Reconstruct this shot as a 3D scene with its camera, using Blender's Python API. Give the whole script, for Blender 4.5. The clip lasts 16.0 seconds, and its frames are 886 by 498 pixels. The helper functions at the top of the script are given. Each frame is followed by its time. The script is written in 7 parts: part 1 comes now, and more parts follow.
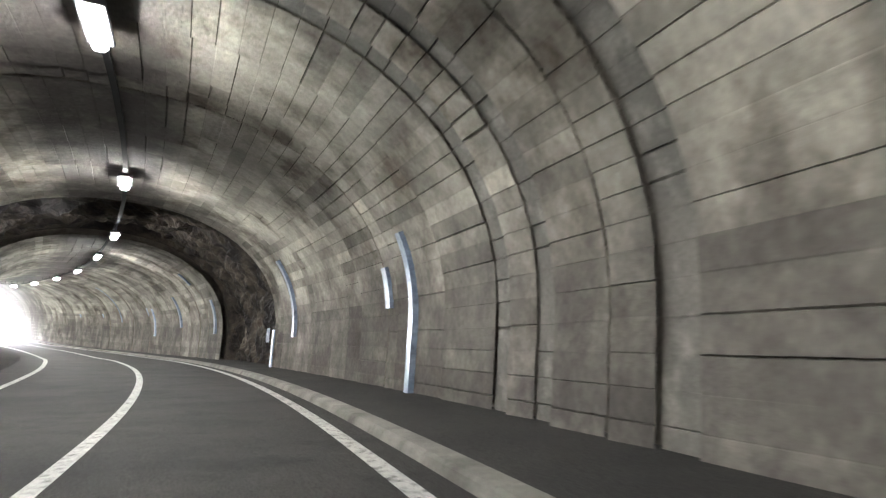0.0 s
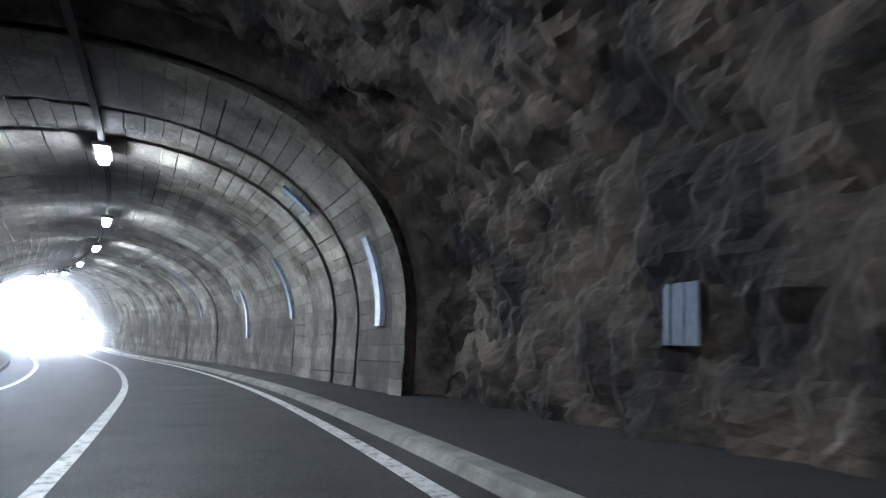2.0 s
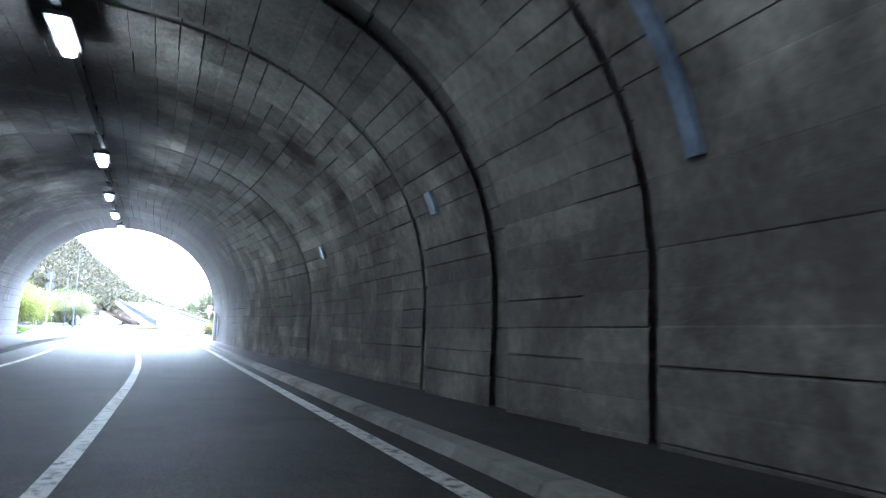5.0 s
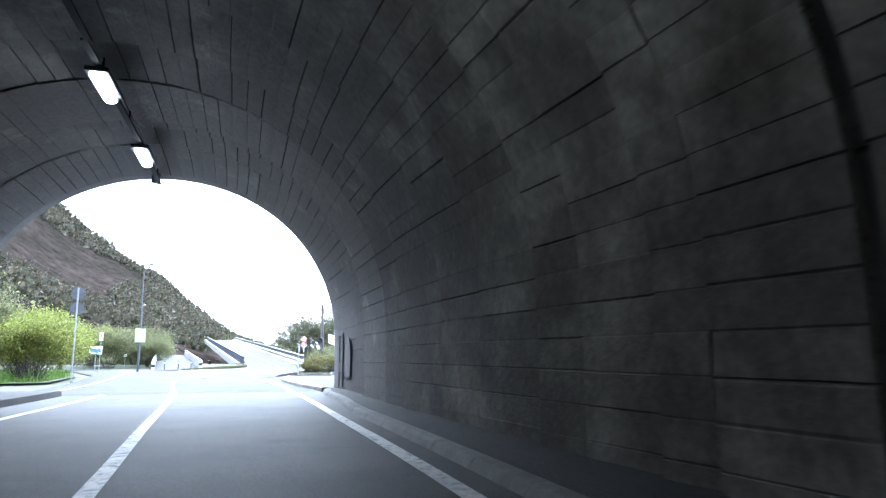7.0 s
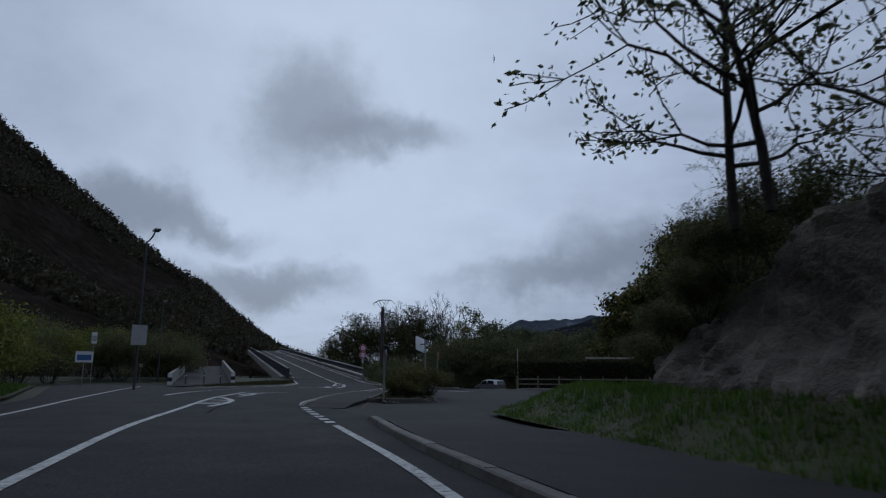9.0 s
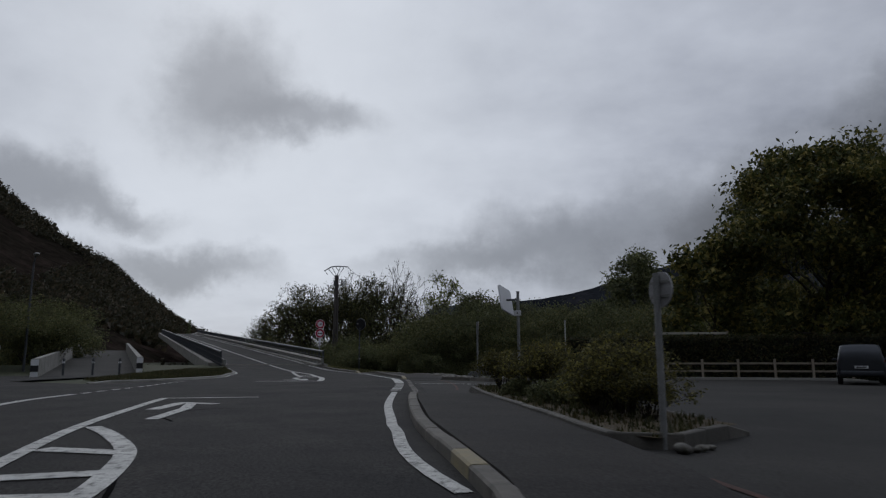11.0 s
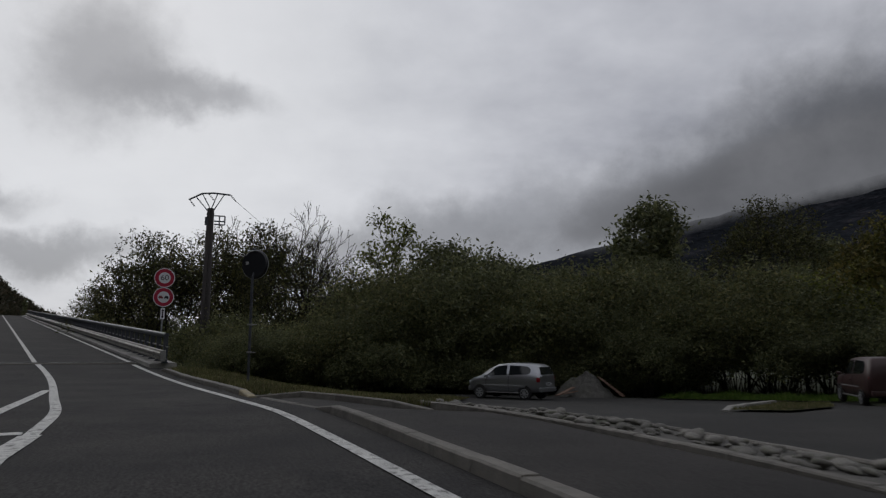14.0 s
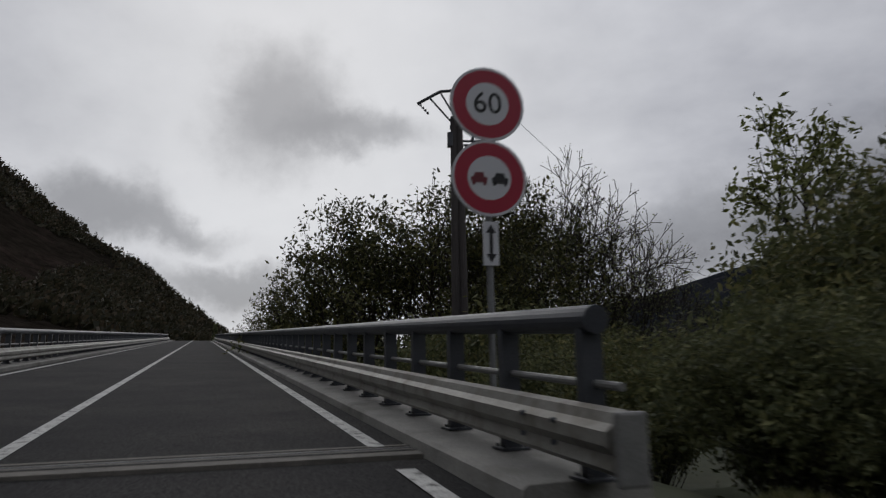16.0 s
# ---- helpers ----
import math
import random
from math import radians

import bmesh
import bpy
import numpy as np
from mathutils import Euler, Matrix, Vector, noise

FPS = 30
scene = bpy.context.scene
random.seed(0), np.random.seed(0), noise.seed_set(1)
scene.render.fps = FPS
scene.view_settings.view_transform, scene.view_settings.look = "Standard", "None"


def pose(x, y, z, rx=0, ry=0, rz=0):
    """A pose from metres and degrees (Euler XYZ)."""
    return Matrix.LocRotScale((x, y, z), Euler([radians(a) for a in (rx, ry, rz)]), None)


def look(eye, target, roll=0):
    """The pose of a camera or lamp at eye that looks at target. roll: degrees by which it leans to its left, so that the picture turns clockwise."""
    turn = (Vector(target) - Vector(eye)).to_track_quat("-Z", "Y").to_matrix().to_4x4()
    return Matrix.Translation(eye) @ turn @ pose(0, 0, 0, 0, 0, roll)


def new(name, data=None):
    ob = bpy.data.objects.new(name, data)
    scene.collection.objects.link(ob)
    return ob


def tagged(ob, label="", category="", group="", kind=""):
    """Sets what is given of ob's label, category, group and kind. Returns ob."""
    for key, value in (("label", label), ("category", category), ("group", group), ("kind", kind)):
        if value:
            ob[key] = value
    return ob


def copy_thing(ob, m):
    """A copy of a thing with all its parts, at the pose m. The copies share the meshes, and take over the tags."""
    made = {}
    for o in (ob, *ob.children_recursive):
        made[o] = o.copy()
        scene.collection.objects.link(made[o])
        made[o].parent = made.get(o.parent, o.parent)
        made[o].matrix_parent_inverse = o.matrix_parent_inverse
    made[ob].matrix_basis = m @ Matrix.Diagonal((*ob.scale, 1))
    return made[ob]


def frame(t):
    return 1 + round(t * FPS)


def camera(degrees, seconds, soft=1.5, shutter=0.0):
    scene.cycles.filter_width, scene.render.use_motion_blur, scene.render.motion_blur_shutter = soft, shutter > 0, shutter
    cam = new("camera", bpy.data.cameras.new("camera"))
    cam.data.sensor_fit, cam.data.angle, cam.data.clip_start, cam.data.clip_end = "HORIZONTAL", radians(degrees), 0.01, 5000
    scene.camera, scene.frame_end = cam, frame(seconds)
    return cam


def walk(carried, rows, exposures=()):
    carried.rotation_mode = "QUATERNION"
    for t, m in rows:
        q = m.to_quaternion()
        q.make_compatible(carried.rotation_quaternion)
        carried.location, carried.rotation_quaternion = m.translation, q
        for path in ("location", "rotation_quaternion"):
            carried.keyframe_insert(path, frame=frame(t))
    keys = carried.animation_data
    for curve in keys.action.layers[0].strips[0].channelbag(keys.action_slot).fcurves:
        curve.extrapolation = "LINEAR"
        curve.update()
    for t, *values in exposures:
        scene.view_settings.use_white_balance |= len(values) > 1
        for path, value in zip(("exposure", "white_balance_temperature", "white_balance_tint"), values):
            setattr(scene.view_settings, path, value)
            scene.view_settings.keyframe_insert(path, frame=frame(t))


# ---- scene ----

from mathutils.bvhtree import BVHTree

# ---------------------------------------------------------------- camera
cam = camera(66.0, 16.0, soft=1.25, shutter=0.15)
PATH = [
    (0, (40.636, -118.021, 1.049), (43.546, -108.580, 2.600), 3.75),
    (0.5, (40.581, -111.253, 1.040), (43.228, -101.742, 2.632), 3.92),
    (1, (40.372, -105.535, 1.014), (42.646, -95.931, 2.625), 4.24),
    (1.5, (39.891, -99.364, 0.995), (41.739, -89.664, 2.572), 3.64),
    (2, (39.110, -93.666, 0.992), (40.688, -83.903, 2.467), 2.80),
    (2.5, (38.177, -88.094, 0.976), (39.426, -78.273, 2.385), 2.51),
    (3, (36.996, -82.406, 0.914), (37.865, -72.546, 2.337), 2.46),
    (3.5, (35.694, -76.929, 0.815), (36.246, -67.041, 2.203), 2.49),
    (4, (34.261, -71.353, 0.715), (34.466, -61.473, 2.249), 3.46),
    (4.5, (32.563, -65.719, 0.661), (32.481, -55.835, 2.177), 3.42),
    (5, (30.601, -60.199, 0.649), (30.289, -50.286, 1.930), 2.12),
    (5.6, (28.048, -53.789, 0.641), (27.395, -43.877, 1.794), 0.93),
    (6.2, (25.445, -47.635, 0.629), (24.386, -37.782, 1.969), 0.63),
    (6.8, (22.887, -41.741, 0.640), (21.505, -31.967, 2.241), 0.04),
    (7.3, (20.783, -36.991, 0.686), (19.277, -27.249, 2.367), -1.03),
    (7.6, (19.498, -34.180, 0.728), (17.974, -24.439, 2.396), -1.41),
    (8, (17.685, -30.280, 0.787), (16.081, -20.559, 2.501), -0.81),
    (8.4, (15.670, -26.106, 0.833), (13.880, -16.441, 2.677), 0.10),
    (8.7, (14.308, -23.018, 0.852), (12.386, -13.384, 2.721), 0.33),
    (9.2, (12.091, -18.118, 0.856), (9.976, -8.518, 2.695), 0.35),
    (9.8, (9.097, -12.598, 0.836), (7.030, -2.971, 2.580), -0.25),
    (10.4, (5.962, -7.387, 0.826), (4.321, 2.333, 2.510), -0.62),
    (10.8, (4.093, -3.951, 0.842), (2.910, 5.839, 2.508), -0.32),
    (11, (3.265, -2.184, 0.859), (2.353, 7.637, 2.503), -0.05),
    (11.5, (1.542, 2.457, 0.922), (1.359, 12.333, 2.480), 0.46),
    (12, (0.305, 7.338, 0.999), (0.794, 17.201, 2.577), 0.30),
    (12.5, (-0.672, 12.744, 1.065), (0.399, 22.571, 2.575), -0.13),
    (13, (-1.439, 17.939, 1.108), (-0.263, 27.747, 2.660), 0.07),
    (13.5, (-2.298, 23.049, 1.135), (-1.236, 32.875, 2.664), -0.14),
    (14, (-3.521, 28.443, 1.154), (-2.861, 38.307, 2.657), 0.12),
    (14.5, (-5.113, 33.875, 1.168), (-5.011, 43.755, 2.708), 0.36),
    (15, (-7.040, 39.255, 1.195), (-7.696, 49.108, 2.775), 0.63),
    (15.5, (-9.576, 44.866, 1.259), (-10.939, 54.636, 2.900), 0.08),
    (16, (-12.712, 51.200, 1.450), (-14.412, 60.889, 3.247), -0.90),
]
EXPOSURES = [
    (0.0, 8.5, 6300, 9), (1.0, 8.35, 5800, 8), (2.0, 8.1, 5300, 8), (3.0, 7.45, 5150, 7), (5.0, 6.35, 5000, 5), (7.3, 4.2, 5200, 6),
    (7.6, 3.5, 5200, 6), (8.0, 2.0, 5250, 6), (8.3, 0.5, 5300, 8), (8.5, -0.1, 5250, 8), (8.7, -0.3, 5250, 8),
    (10.8, -0.1, 6000, 9), (13.0, 0.0, 6400, 10), (16.0, 0.0, 6500, 10),
]
walk(cam, [(t, look(eye, target, roll)) for t, eye, target, roll in PATH], EXPOSURES)

# ---------------------------------------------------------------- world and sun
SUN_AZ, SUN_EL = radians(25.0), radians(32.0)
world = bpy.data.worlds.new("overcast_sky")
scene.world = world
world.use_nodes = True


def sky_nodes():
    nt = world.node_tree
    n, l = nt.nodes, nt.links
    n.clear()
    outp = n.new("ShaderNodeOutputWorld")
    sky = n.new("ShaderNodeTexSky")
    sky.sky_type, sky.sun_disc = "NISHITA", False
    sky.sun_elevation, sky.sun_rotation = SUN_EL, -SUN_AZ
    b1 = n.new("ShaderNodeBackground")
    b1.inputs["Strength"].default_value = 0.05
    l.new(sky.outputs[0], b1.inputs[0])
    tc = n.new("ShaderNodeTexCoord")
    sep = n.new("ShaderNodeSeparateXYZ")
    l.new(tc.outputs["Generated"], sep.inputs[0])

    def math_node(op, a, b=None, clamp=False):
        m = n.new("ShaderNodeMath")
        m.operation, m.use_clamp = op, clamp
        for i, v in enumerate((a, b)):
            if v is None:
                continue
            if isinstance(v, (int, float)):
                m.inputs[i].default_value = v
            else:
                l.new(v, m.inputs[i])
        return m.outputs[0]

    # cloud deck seen from below: stretch towards the horizon
    zz = math_node("ADD", math_node("MAXIMUM", sep.outputs[2], 0.0), 0.22)
    px, py = math_node("DIVIDE", sep.outputs[0], zz), math_node("DIVIDE", sep.outputs[1], zz)
    comb = n.new("ShaderNodeCombineXYZ")
    l.new(px, comb.inputs[0])
    l.new(py, comb.inputs[1])

    def cloud_noise(scale, detail, rough, off):
        mp = n.new("ShaderNodeMapping")
        mp.inputs["Location"].default_value = off
        l.new(comb.outputs[0], mp.inputs[0])
        t = n.new("ShaderNodeTexNoise")
        t.inputs["Scale"].default_value, t.inputs["Detail"].default_value = scale, detail
        t.inputs["Roughness"].default_value = rough
        l.new(mp.outputs[0], t.inputs["Vector"])
        return t.outputs["Fac"]

    big, small = cloud_noise(1.1, 5, 0.5, (3.1, 1.7, 0)), cloud_noise(3.4, 6, 0.55, (0.4, 5.2, 0))

    # distorted direction, for clouds with ragged rims
    wob = n.new("ShaderNodeTexNoise")
    wob.inputs["Scale"].default_value, wob.inputs["Detail"].default_value = 7.0, 5.0
    l.new(tc.outputs["Generated"], wob.inputs["Vector"])
    sub = n.new("ShaderNodeVectorMath")
    sub.operation = "SUBTRACT"
    l.new(wob.outputs["Color"], sub.inputs[0])
    sub.inputs[1].default_value = (0.5, 0.5, 0.5)
    scl = n.new("ShaderNodeVectorMath")
    scl.operation = "SCALE"
    scl.inputs["Scale"].default_value = 0.13
    l.new(sub.outputs[0], scl.inputs[0])
    add0 = n.new("ShaderNodeVectorMath")
    l.new(tc.outputs["Generated"], add0.inputs[0])
    l.new(scl.outputs[0], add0.inputs[1])
    # finer curls on the rims
    curl = n.new("ShaderNodeTexNoise")
    curl.inputs["Scale"].default_value, curl.inputs["Detail"].default_value, curl.inputs["Roughness"].default_value = 24.0, 6.0, 0.65
    l.new(tc.outputs["Generated"], curl.inputs["Vector"])
    fine = n.new("ShaderNodeVectorMath")
    fine.operation = "MULTIPLY_ADD"
    l.new(curl.outputs["Color"], fine.inputs[0])
    fine.inputs[1].default_value, fine.inputs[2].default_value = (0.07, 0.07, 0.05), (-0.035, -0.035, -0.025)
    add = n.new("ShaderNodeVectorMath")
    l.new(add0.outputs[0], add.inputs[0])
    l.new(fine.outputs[0], add.inputs[1])

    def bank_of_cloud(az, el, wide, high, soft):
        """A cloud about the direction (azimuth to the left of +y, elevation), wide and high in degrees."""
        a, e = radians(az), radians(el)
        right, up = Vector((math.cos(a), math.sin(a), 0)), Vector((math.sin(a) * math.sin(e), -math.cos(a) * math.sin(e), math.cos(e)))
        ahead = Vector((-math.sin(a) * math.cos(e), math.cos(a) * math.cos(e), math.sin(e)))

        def dot(v):
            d = n.new("ShaderNodeVectorMath")
            d.operation = "DOT_PRODUCT"
            l.new(add.outputs[0], d.inputs[0])
            d.inputs[1].default_value = v
            return d.outputs["Value"]

        u = math_node("POWER", math_node("ABSOLUTE", math_node("DIVIDE", dot(right), math.tan(radians(wide)))), 2.0)
        v = math_node("POWER", math_node("ABSOLUTE", math_node("DIVIDE", dot(up), math.tan(radians(high)))), 2.0)
        r = math_node("SQRT", math_node("ADD", u, v))
        mr = n.new("ShaderNodeMapRange")
        mr.interpolation_type = "SMOOTHSTEP"
        l.new(r, mr.inputs["Value"])
        mr.inputs["From Min"].default_value, mr.inputs["From Max"].default_value = 1.0 + soft, 1.0 - soft
        front = math_node("GREATER_THAN", dot(ahead), 0.0)
        return math_node("MULTIPLY", mr.outputs["Result"], front)

    ramp = n.new("ShaderNodeValToRGB")
    l.new(math_node("ADD", math_node("MULTIPLY", big, 0.65), math_node("MULTIPLY", small, 0.35)), ramp.inputs[0])
    e = ramp.color_ramp.elements
    e[0].position, e[0].color = 0.36, (0.36, 0.37, 0.415, 1)
    e[1].position, e[1].color = 0.64, (0.64, 0.65, 0.695, 1)
    value = ramp.outputs[0]

    def mixed(base, fac, colour, strength):
        m = n.new("ShaderNodeMix")
        m.data_type = "RGBA"
        l.new(math_node("MULTIPLY", fac, strength), m.inputs["Factor"])
        l.new(base, m.inputs["A"])
        m.inputs["B"].default_value = (*colour, 1)
        return m.outputs["Result"]

    grey, bright, dim = (0.24, 0.245, 0.265), (0.88, 0.89, 0.91), (0.075, 0.077, 0.085)
    value = mixed(value, bank_of_cloud(22, 17, 18, 13, 0.9), bright, 0.8)
    value = mixed(value, bank_of_cloud(22, 30, 16, 7, 0.9), bright, 0.45)
    value = mixed(value, bank_of_cloud(24, 21.8, 4.8, 4.4, 0.75), grey, 0.68)
    value = mixed(value, bank_of_cloud(17.5, 20.3, 4.4, 2.0, 0.7), grey, 0.65)
    value = mixed(value, bank_of_cloud(37.5, 12.8, 4.6, 2.3, 0.7), grey, 0.75)
    value = mixed(value, bank_of_cloud(31.5, 11.6, 3.6, 1.2, 0.8), grey, 0.6)
    value = mixed(value, bank_of_cloud(27, 7.6, 6.5, 1.4, 0.8), grey, 0.7)
    value = mixed(value, bank_of_cloud(3, 8.0, 6.5, 1.3, 0.8), grey, 0.6)
    value = mixed(value, bank_of_cloud(-6, 9.2, 9.0, 2.6, 0.9), grey, 0.8)
    value = mixed(value, bank_of_cloud(-22, 11.5, 9.5, 3.6, 0.7), grey, 0.85)
    value = mixed(value, bank_of_cloud(-32, 13.5, 9.0, 5.5, 0.7), dim, 0.75)
    value = mixed(value, bank_of_cloud(-43, 15.0, 11.0, 7.0, 0.6), dim, 0.85)
    b2 = n.new("ShaderNodeBackground")
    b2.inputs["Strength"].default_value = 0.92
    l.new(value, b2.inputs[0])
    both = n.new("ShaderNodeMixShader")  # the cloud deck hides most of the blue
    both.inputs[0].default_value = 0.95
    l.new(b1.outputs[0], both.inputs[1])
    l.new(b2.outputs[0], both.inputs[2])
    l.new(both.outputs[0], outp.inputs[0])


sky_nodes()
sun = new("sun", bpy.data.lights.new("sun", "SUN"))
sun.data.energy, sun.data.angle, sun.data.color = 0.3, radians(40), (1.0, 0.97, 0.93)
sun.matrix_world = look((0, 0, 60), (60 * math.sin(SUN_AZ) * math.cos(SUN_EL), -60 * math.cos(SUN_AZ) * math.cos(SUN_EL), 60 - 60 * math.sin(SUN_EL)))

# ---------------------------------------------------------------- materials
MATS = {}


def surface(name, c1, c2, scale=4.0, rough=0.8, bump=0.3, fine=60.0, metal=0.0, spread=0.0, stain=None, stain_scale=0.7, stain_at=(0.5, 0.7), bump_size=0.02, spec=0.4, stretch=(1, 1, 1), islands=0.0, soot_shade=False, grain=0.18, boards=False):
    """A surface of two tones at two scales, with fine relief. spread: tone varies from object to object; islands: from piece to piece."""
    if name in MATS:
        return MATS[name]
    m = bpy.data.materials.new(name)
    m.use_nodes = True
    nt = m.node_tree
    n, l = nt.nodes, nt.links
    b = n["Principled BSDF"]
    b.inputs["Roughness"].default_value, b.inputs["Metallic"].default_value = rough, metal
    b.inputs["Specular IOR Level"].default_value = spec
    tc = n.new("ShaderNodeTexCoord")
    mp = n.new("ShaderNodeMapping")
    mp.inputs["Scale"].default_value = stretch
    l.new(tc.outputs["Object"], mp.inputs[0])

    def noise_tex(s, detail=4.0, rg=0.55):
        t = n.new("ShaderNodeTexNoise")
        t.inputs["Scale"].default_value, t.inputs["Detail"].default_value, t.inputs["Roughness"].default_value = s, detail, rg
        l.new(mp.outputs[0], t.inputs["Vector"])
        return t.outputs["Fac"]

    large, small = noise_tex(scale), noise_tex(fine, 3.0, 0.6)
    mix = n.new("ShaderNodeMix")
    mix.data_type = "RGBA"
    mr = n.new("ShaderNodeMapRange")
    mr.inputs["From Min"].default_value, mr.inputs["From Max"].default_value = 0.3, 0.7
    l.new(large, mr.inputs["Value"])
    l.new(mr.outputs[0], mix.inputs["Factor"])
    mix.inputs["A"].default_value, mix.inputs["B"].default_value = (*c1, 1), (*c2, 1)
    col = mix.outputs["Result"]
    if stain:
        s = noise_tex(stain_scale, 6.0, 0.65)
        mr2 = n.new("ShaderNodeMapRange")
        mr2.inputs["From Min"].default_value, mr2.inputs["From Max"].default_value = stain_at
        l.new(s, mr2.inputs["Value"])
        mx = n.new("ShaderNodeMix")
        mx.data_type = "RGBA"
        l.new(mr2.outputs[0], mx.inputs["Factor"])
        l.new(col, mx.inputs["A"])
        mx.inputs["B"].default_value = (*stain, 1)
        col = mx.outputs["Result"]
    if boards:  # each formwork board left its own tone
        tone = n.new("ShaderNodeAttribute")
        tone.attribute_name = "tone"
        tint = n.new("ShaderNodeHueSaturation")
        l.new(col, tint.inputs["Color"])
        l.new(tone.outputs["Fac"], tint.inputs["Value"])
        col = tint.outputs[0]
    if soot_shade:  # exhaust-sooted crown, and shade painted on the walls and portal end, with ragged rims
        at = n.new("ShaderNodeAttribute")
        at.attribute_name = "soot_shade"
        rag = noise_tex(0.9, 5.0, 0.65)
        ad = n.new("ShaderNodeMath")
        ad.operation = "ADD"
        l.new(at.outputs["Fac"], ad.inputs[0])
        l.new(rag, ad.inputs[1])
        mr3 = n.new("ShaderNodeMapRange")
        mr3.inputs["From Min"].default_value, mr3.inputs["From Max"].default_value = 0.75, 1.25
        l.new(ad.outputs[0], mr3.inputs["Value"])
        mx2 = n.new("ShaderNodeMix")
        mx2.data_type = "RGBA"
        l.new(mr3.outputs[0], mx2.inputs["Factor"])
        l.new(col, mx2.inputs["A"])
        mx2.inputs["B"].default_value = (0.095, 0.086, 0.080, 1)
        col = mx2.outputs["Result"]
    hsv = n.new("ShaderNodeHueSaturation")
    l.new(col, hsv.inputs["Color"])
    val = n.new("ShaderNodeMapRange")
    val.inputs["From Min"].default_value, val.inputs["From Max"].default_value = 0.3, 0.7
    val.inputs["To Min"].default_value, val.inputs["To Max"].default_value = 1 - grain, 1 + grain
    l.new(small, val.inputs["Value"])
    v = val.outputs[0]
    for amount, kind in ((spread, "object"), (islands, "island")):
        if not amount:
            continue
        src = n.new("ShaderNodeObjectInfo").outputs["Random"] if kind == "object" else n.new("ShaderNodeNewGeometry").outputs["Random Per Island"]
        r = n.new("ShaderNodeMapRange")
        r.inputs["To Min"].default_value, r.inputs["To Max"].default_value = 1 - amount, 1 + amount
        l.new(src, r.inputs["Value"])
        mul = n.new("ShaderNodeMath")
        mul.operation = "MULTIPLY"
        l.new(v, mul.inputs[0])
        l.new(r.outputs[0], mul.inputs[1])
        v = mul.outputs[0]
    l.new(v, hsv.inputs["Value"])
    l.new(hsv.outputs[0], b.inputs["Base Color"])
    if bump:
        bp = n.new("ShaderNodeBump")
        bp.inputs["Strength"].default_value, bp.inputs["Distance"].default_value = bump, bump_size
        l.new(small, bp.inputs["Height"])
        l.new(bp.outputs[0], b.inputs["Normal"])
    MATS[name] = m
    return m


def plain(name, colour, rough=0.5, metal=0.0, emission=0.0, glass=0.0):
    if name in MATS:
        return MATS[name]
    m = bpy.data.materials.new(name)
    m.use_nodes = True
    b = m.node_tree.nodes["Principled BSDF"]
    b.inputs["Base Color"].default_value = (*colour, 1)
    b.inputs["Roughness"].default_value, b.inputs["Metallic"].default_value = rough, metal
    if emission:
        b.inputs["Emission Color"].default_value, b.inputs["Emission Strength"].default_value = (*colour, 1), emission
    if glass:
        b.inputs["Transmission Weight"].default_value, b.inputs["IOR"].default_value = glass, 1.45
    MATS[name] = m
    return m


def leaf_material(name, c1, c2, c3):
    """Leaves whose tone varies from leaf to leaf and clump to clump, with some light through them."""
    m = bpy.data.materials.new(name)
    m.use_nodes = True
    nt = m.node_tree
    n, l = nt.nodes, nt.links
    b = n["Principled BSDF"]
    b.inputs["Roughness"].default_value = 0.6
    b.inputs["Specular IOR Level"].default_value = 0.25
    g = n.new("ShaderNodeNewGeometry")
    r = n.new("ShaderNodeValToRGB")
    l.new(g.outputs["Random Per Island"], r.inputs[0])
    e = r.color_ramp.elements
    e[0].color, e[1].color = (*c1, 1), (*c3, 1)
    mid = e.new(0.6)
    mid.color = (*c2, 1)
    tc = n.new("ShaderNodeTexCoord")
    t = n.new("ShaderNodeTexNoise")
    t.inputs["Scale"].default_value = 0.9
    l.new(tc.outputs["Object"], t.inputs["Vector"])
    mr = n.new("ShaderNodeMapRange")
    mr.inputs["From Min"].default_value, mr.inputs["From Max"].default_value = 0.3, 0.7
    mr.inputs["To Min"].default_value, mr.inputs["To Max"].default_value = 0.65, 1.3
    l.new(t.outputs["Fac"], mr.inputs["Value"])
    h = n.new("ShaderNodeHueSaturation")
    l.new(r.outputs[0], h.inputs["Color"])
    l.new(mr.outputs[0], h.inputs["Value"])
    l.new(h.outputs[0], b.inputs["Base Color"])
    tr = n.new("ShaderNodeBsdfTranslucent")
    l.new(h.outputs[0], tr.inputs[0])
    mx = n.new("ShaderNodeMixShader")
    mx.inputs[0].default_value = 0.38
    l.new(b.outputs[0], mx.inputs[1])
    l.new(tr.outputs[0], mx.inputs[2])
    l.new(mx.outputs[0], n["Material Output"].inputs[0])
    return m


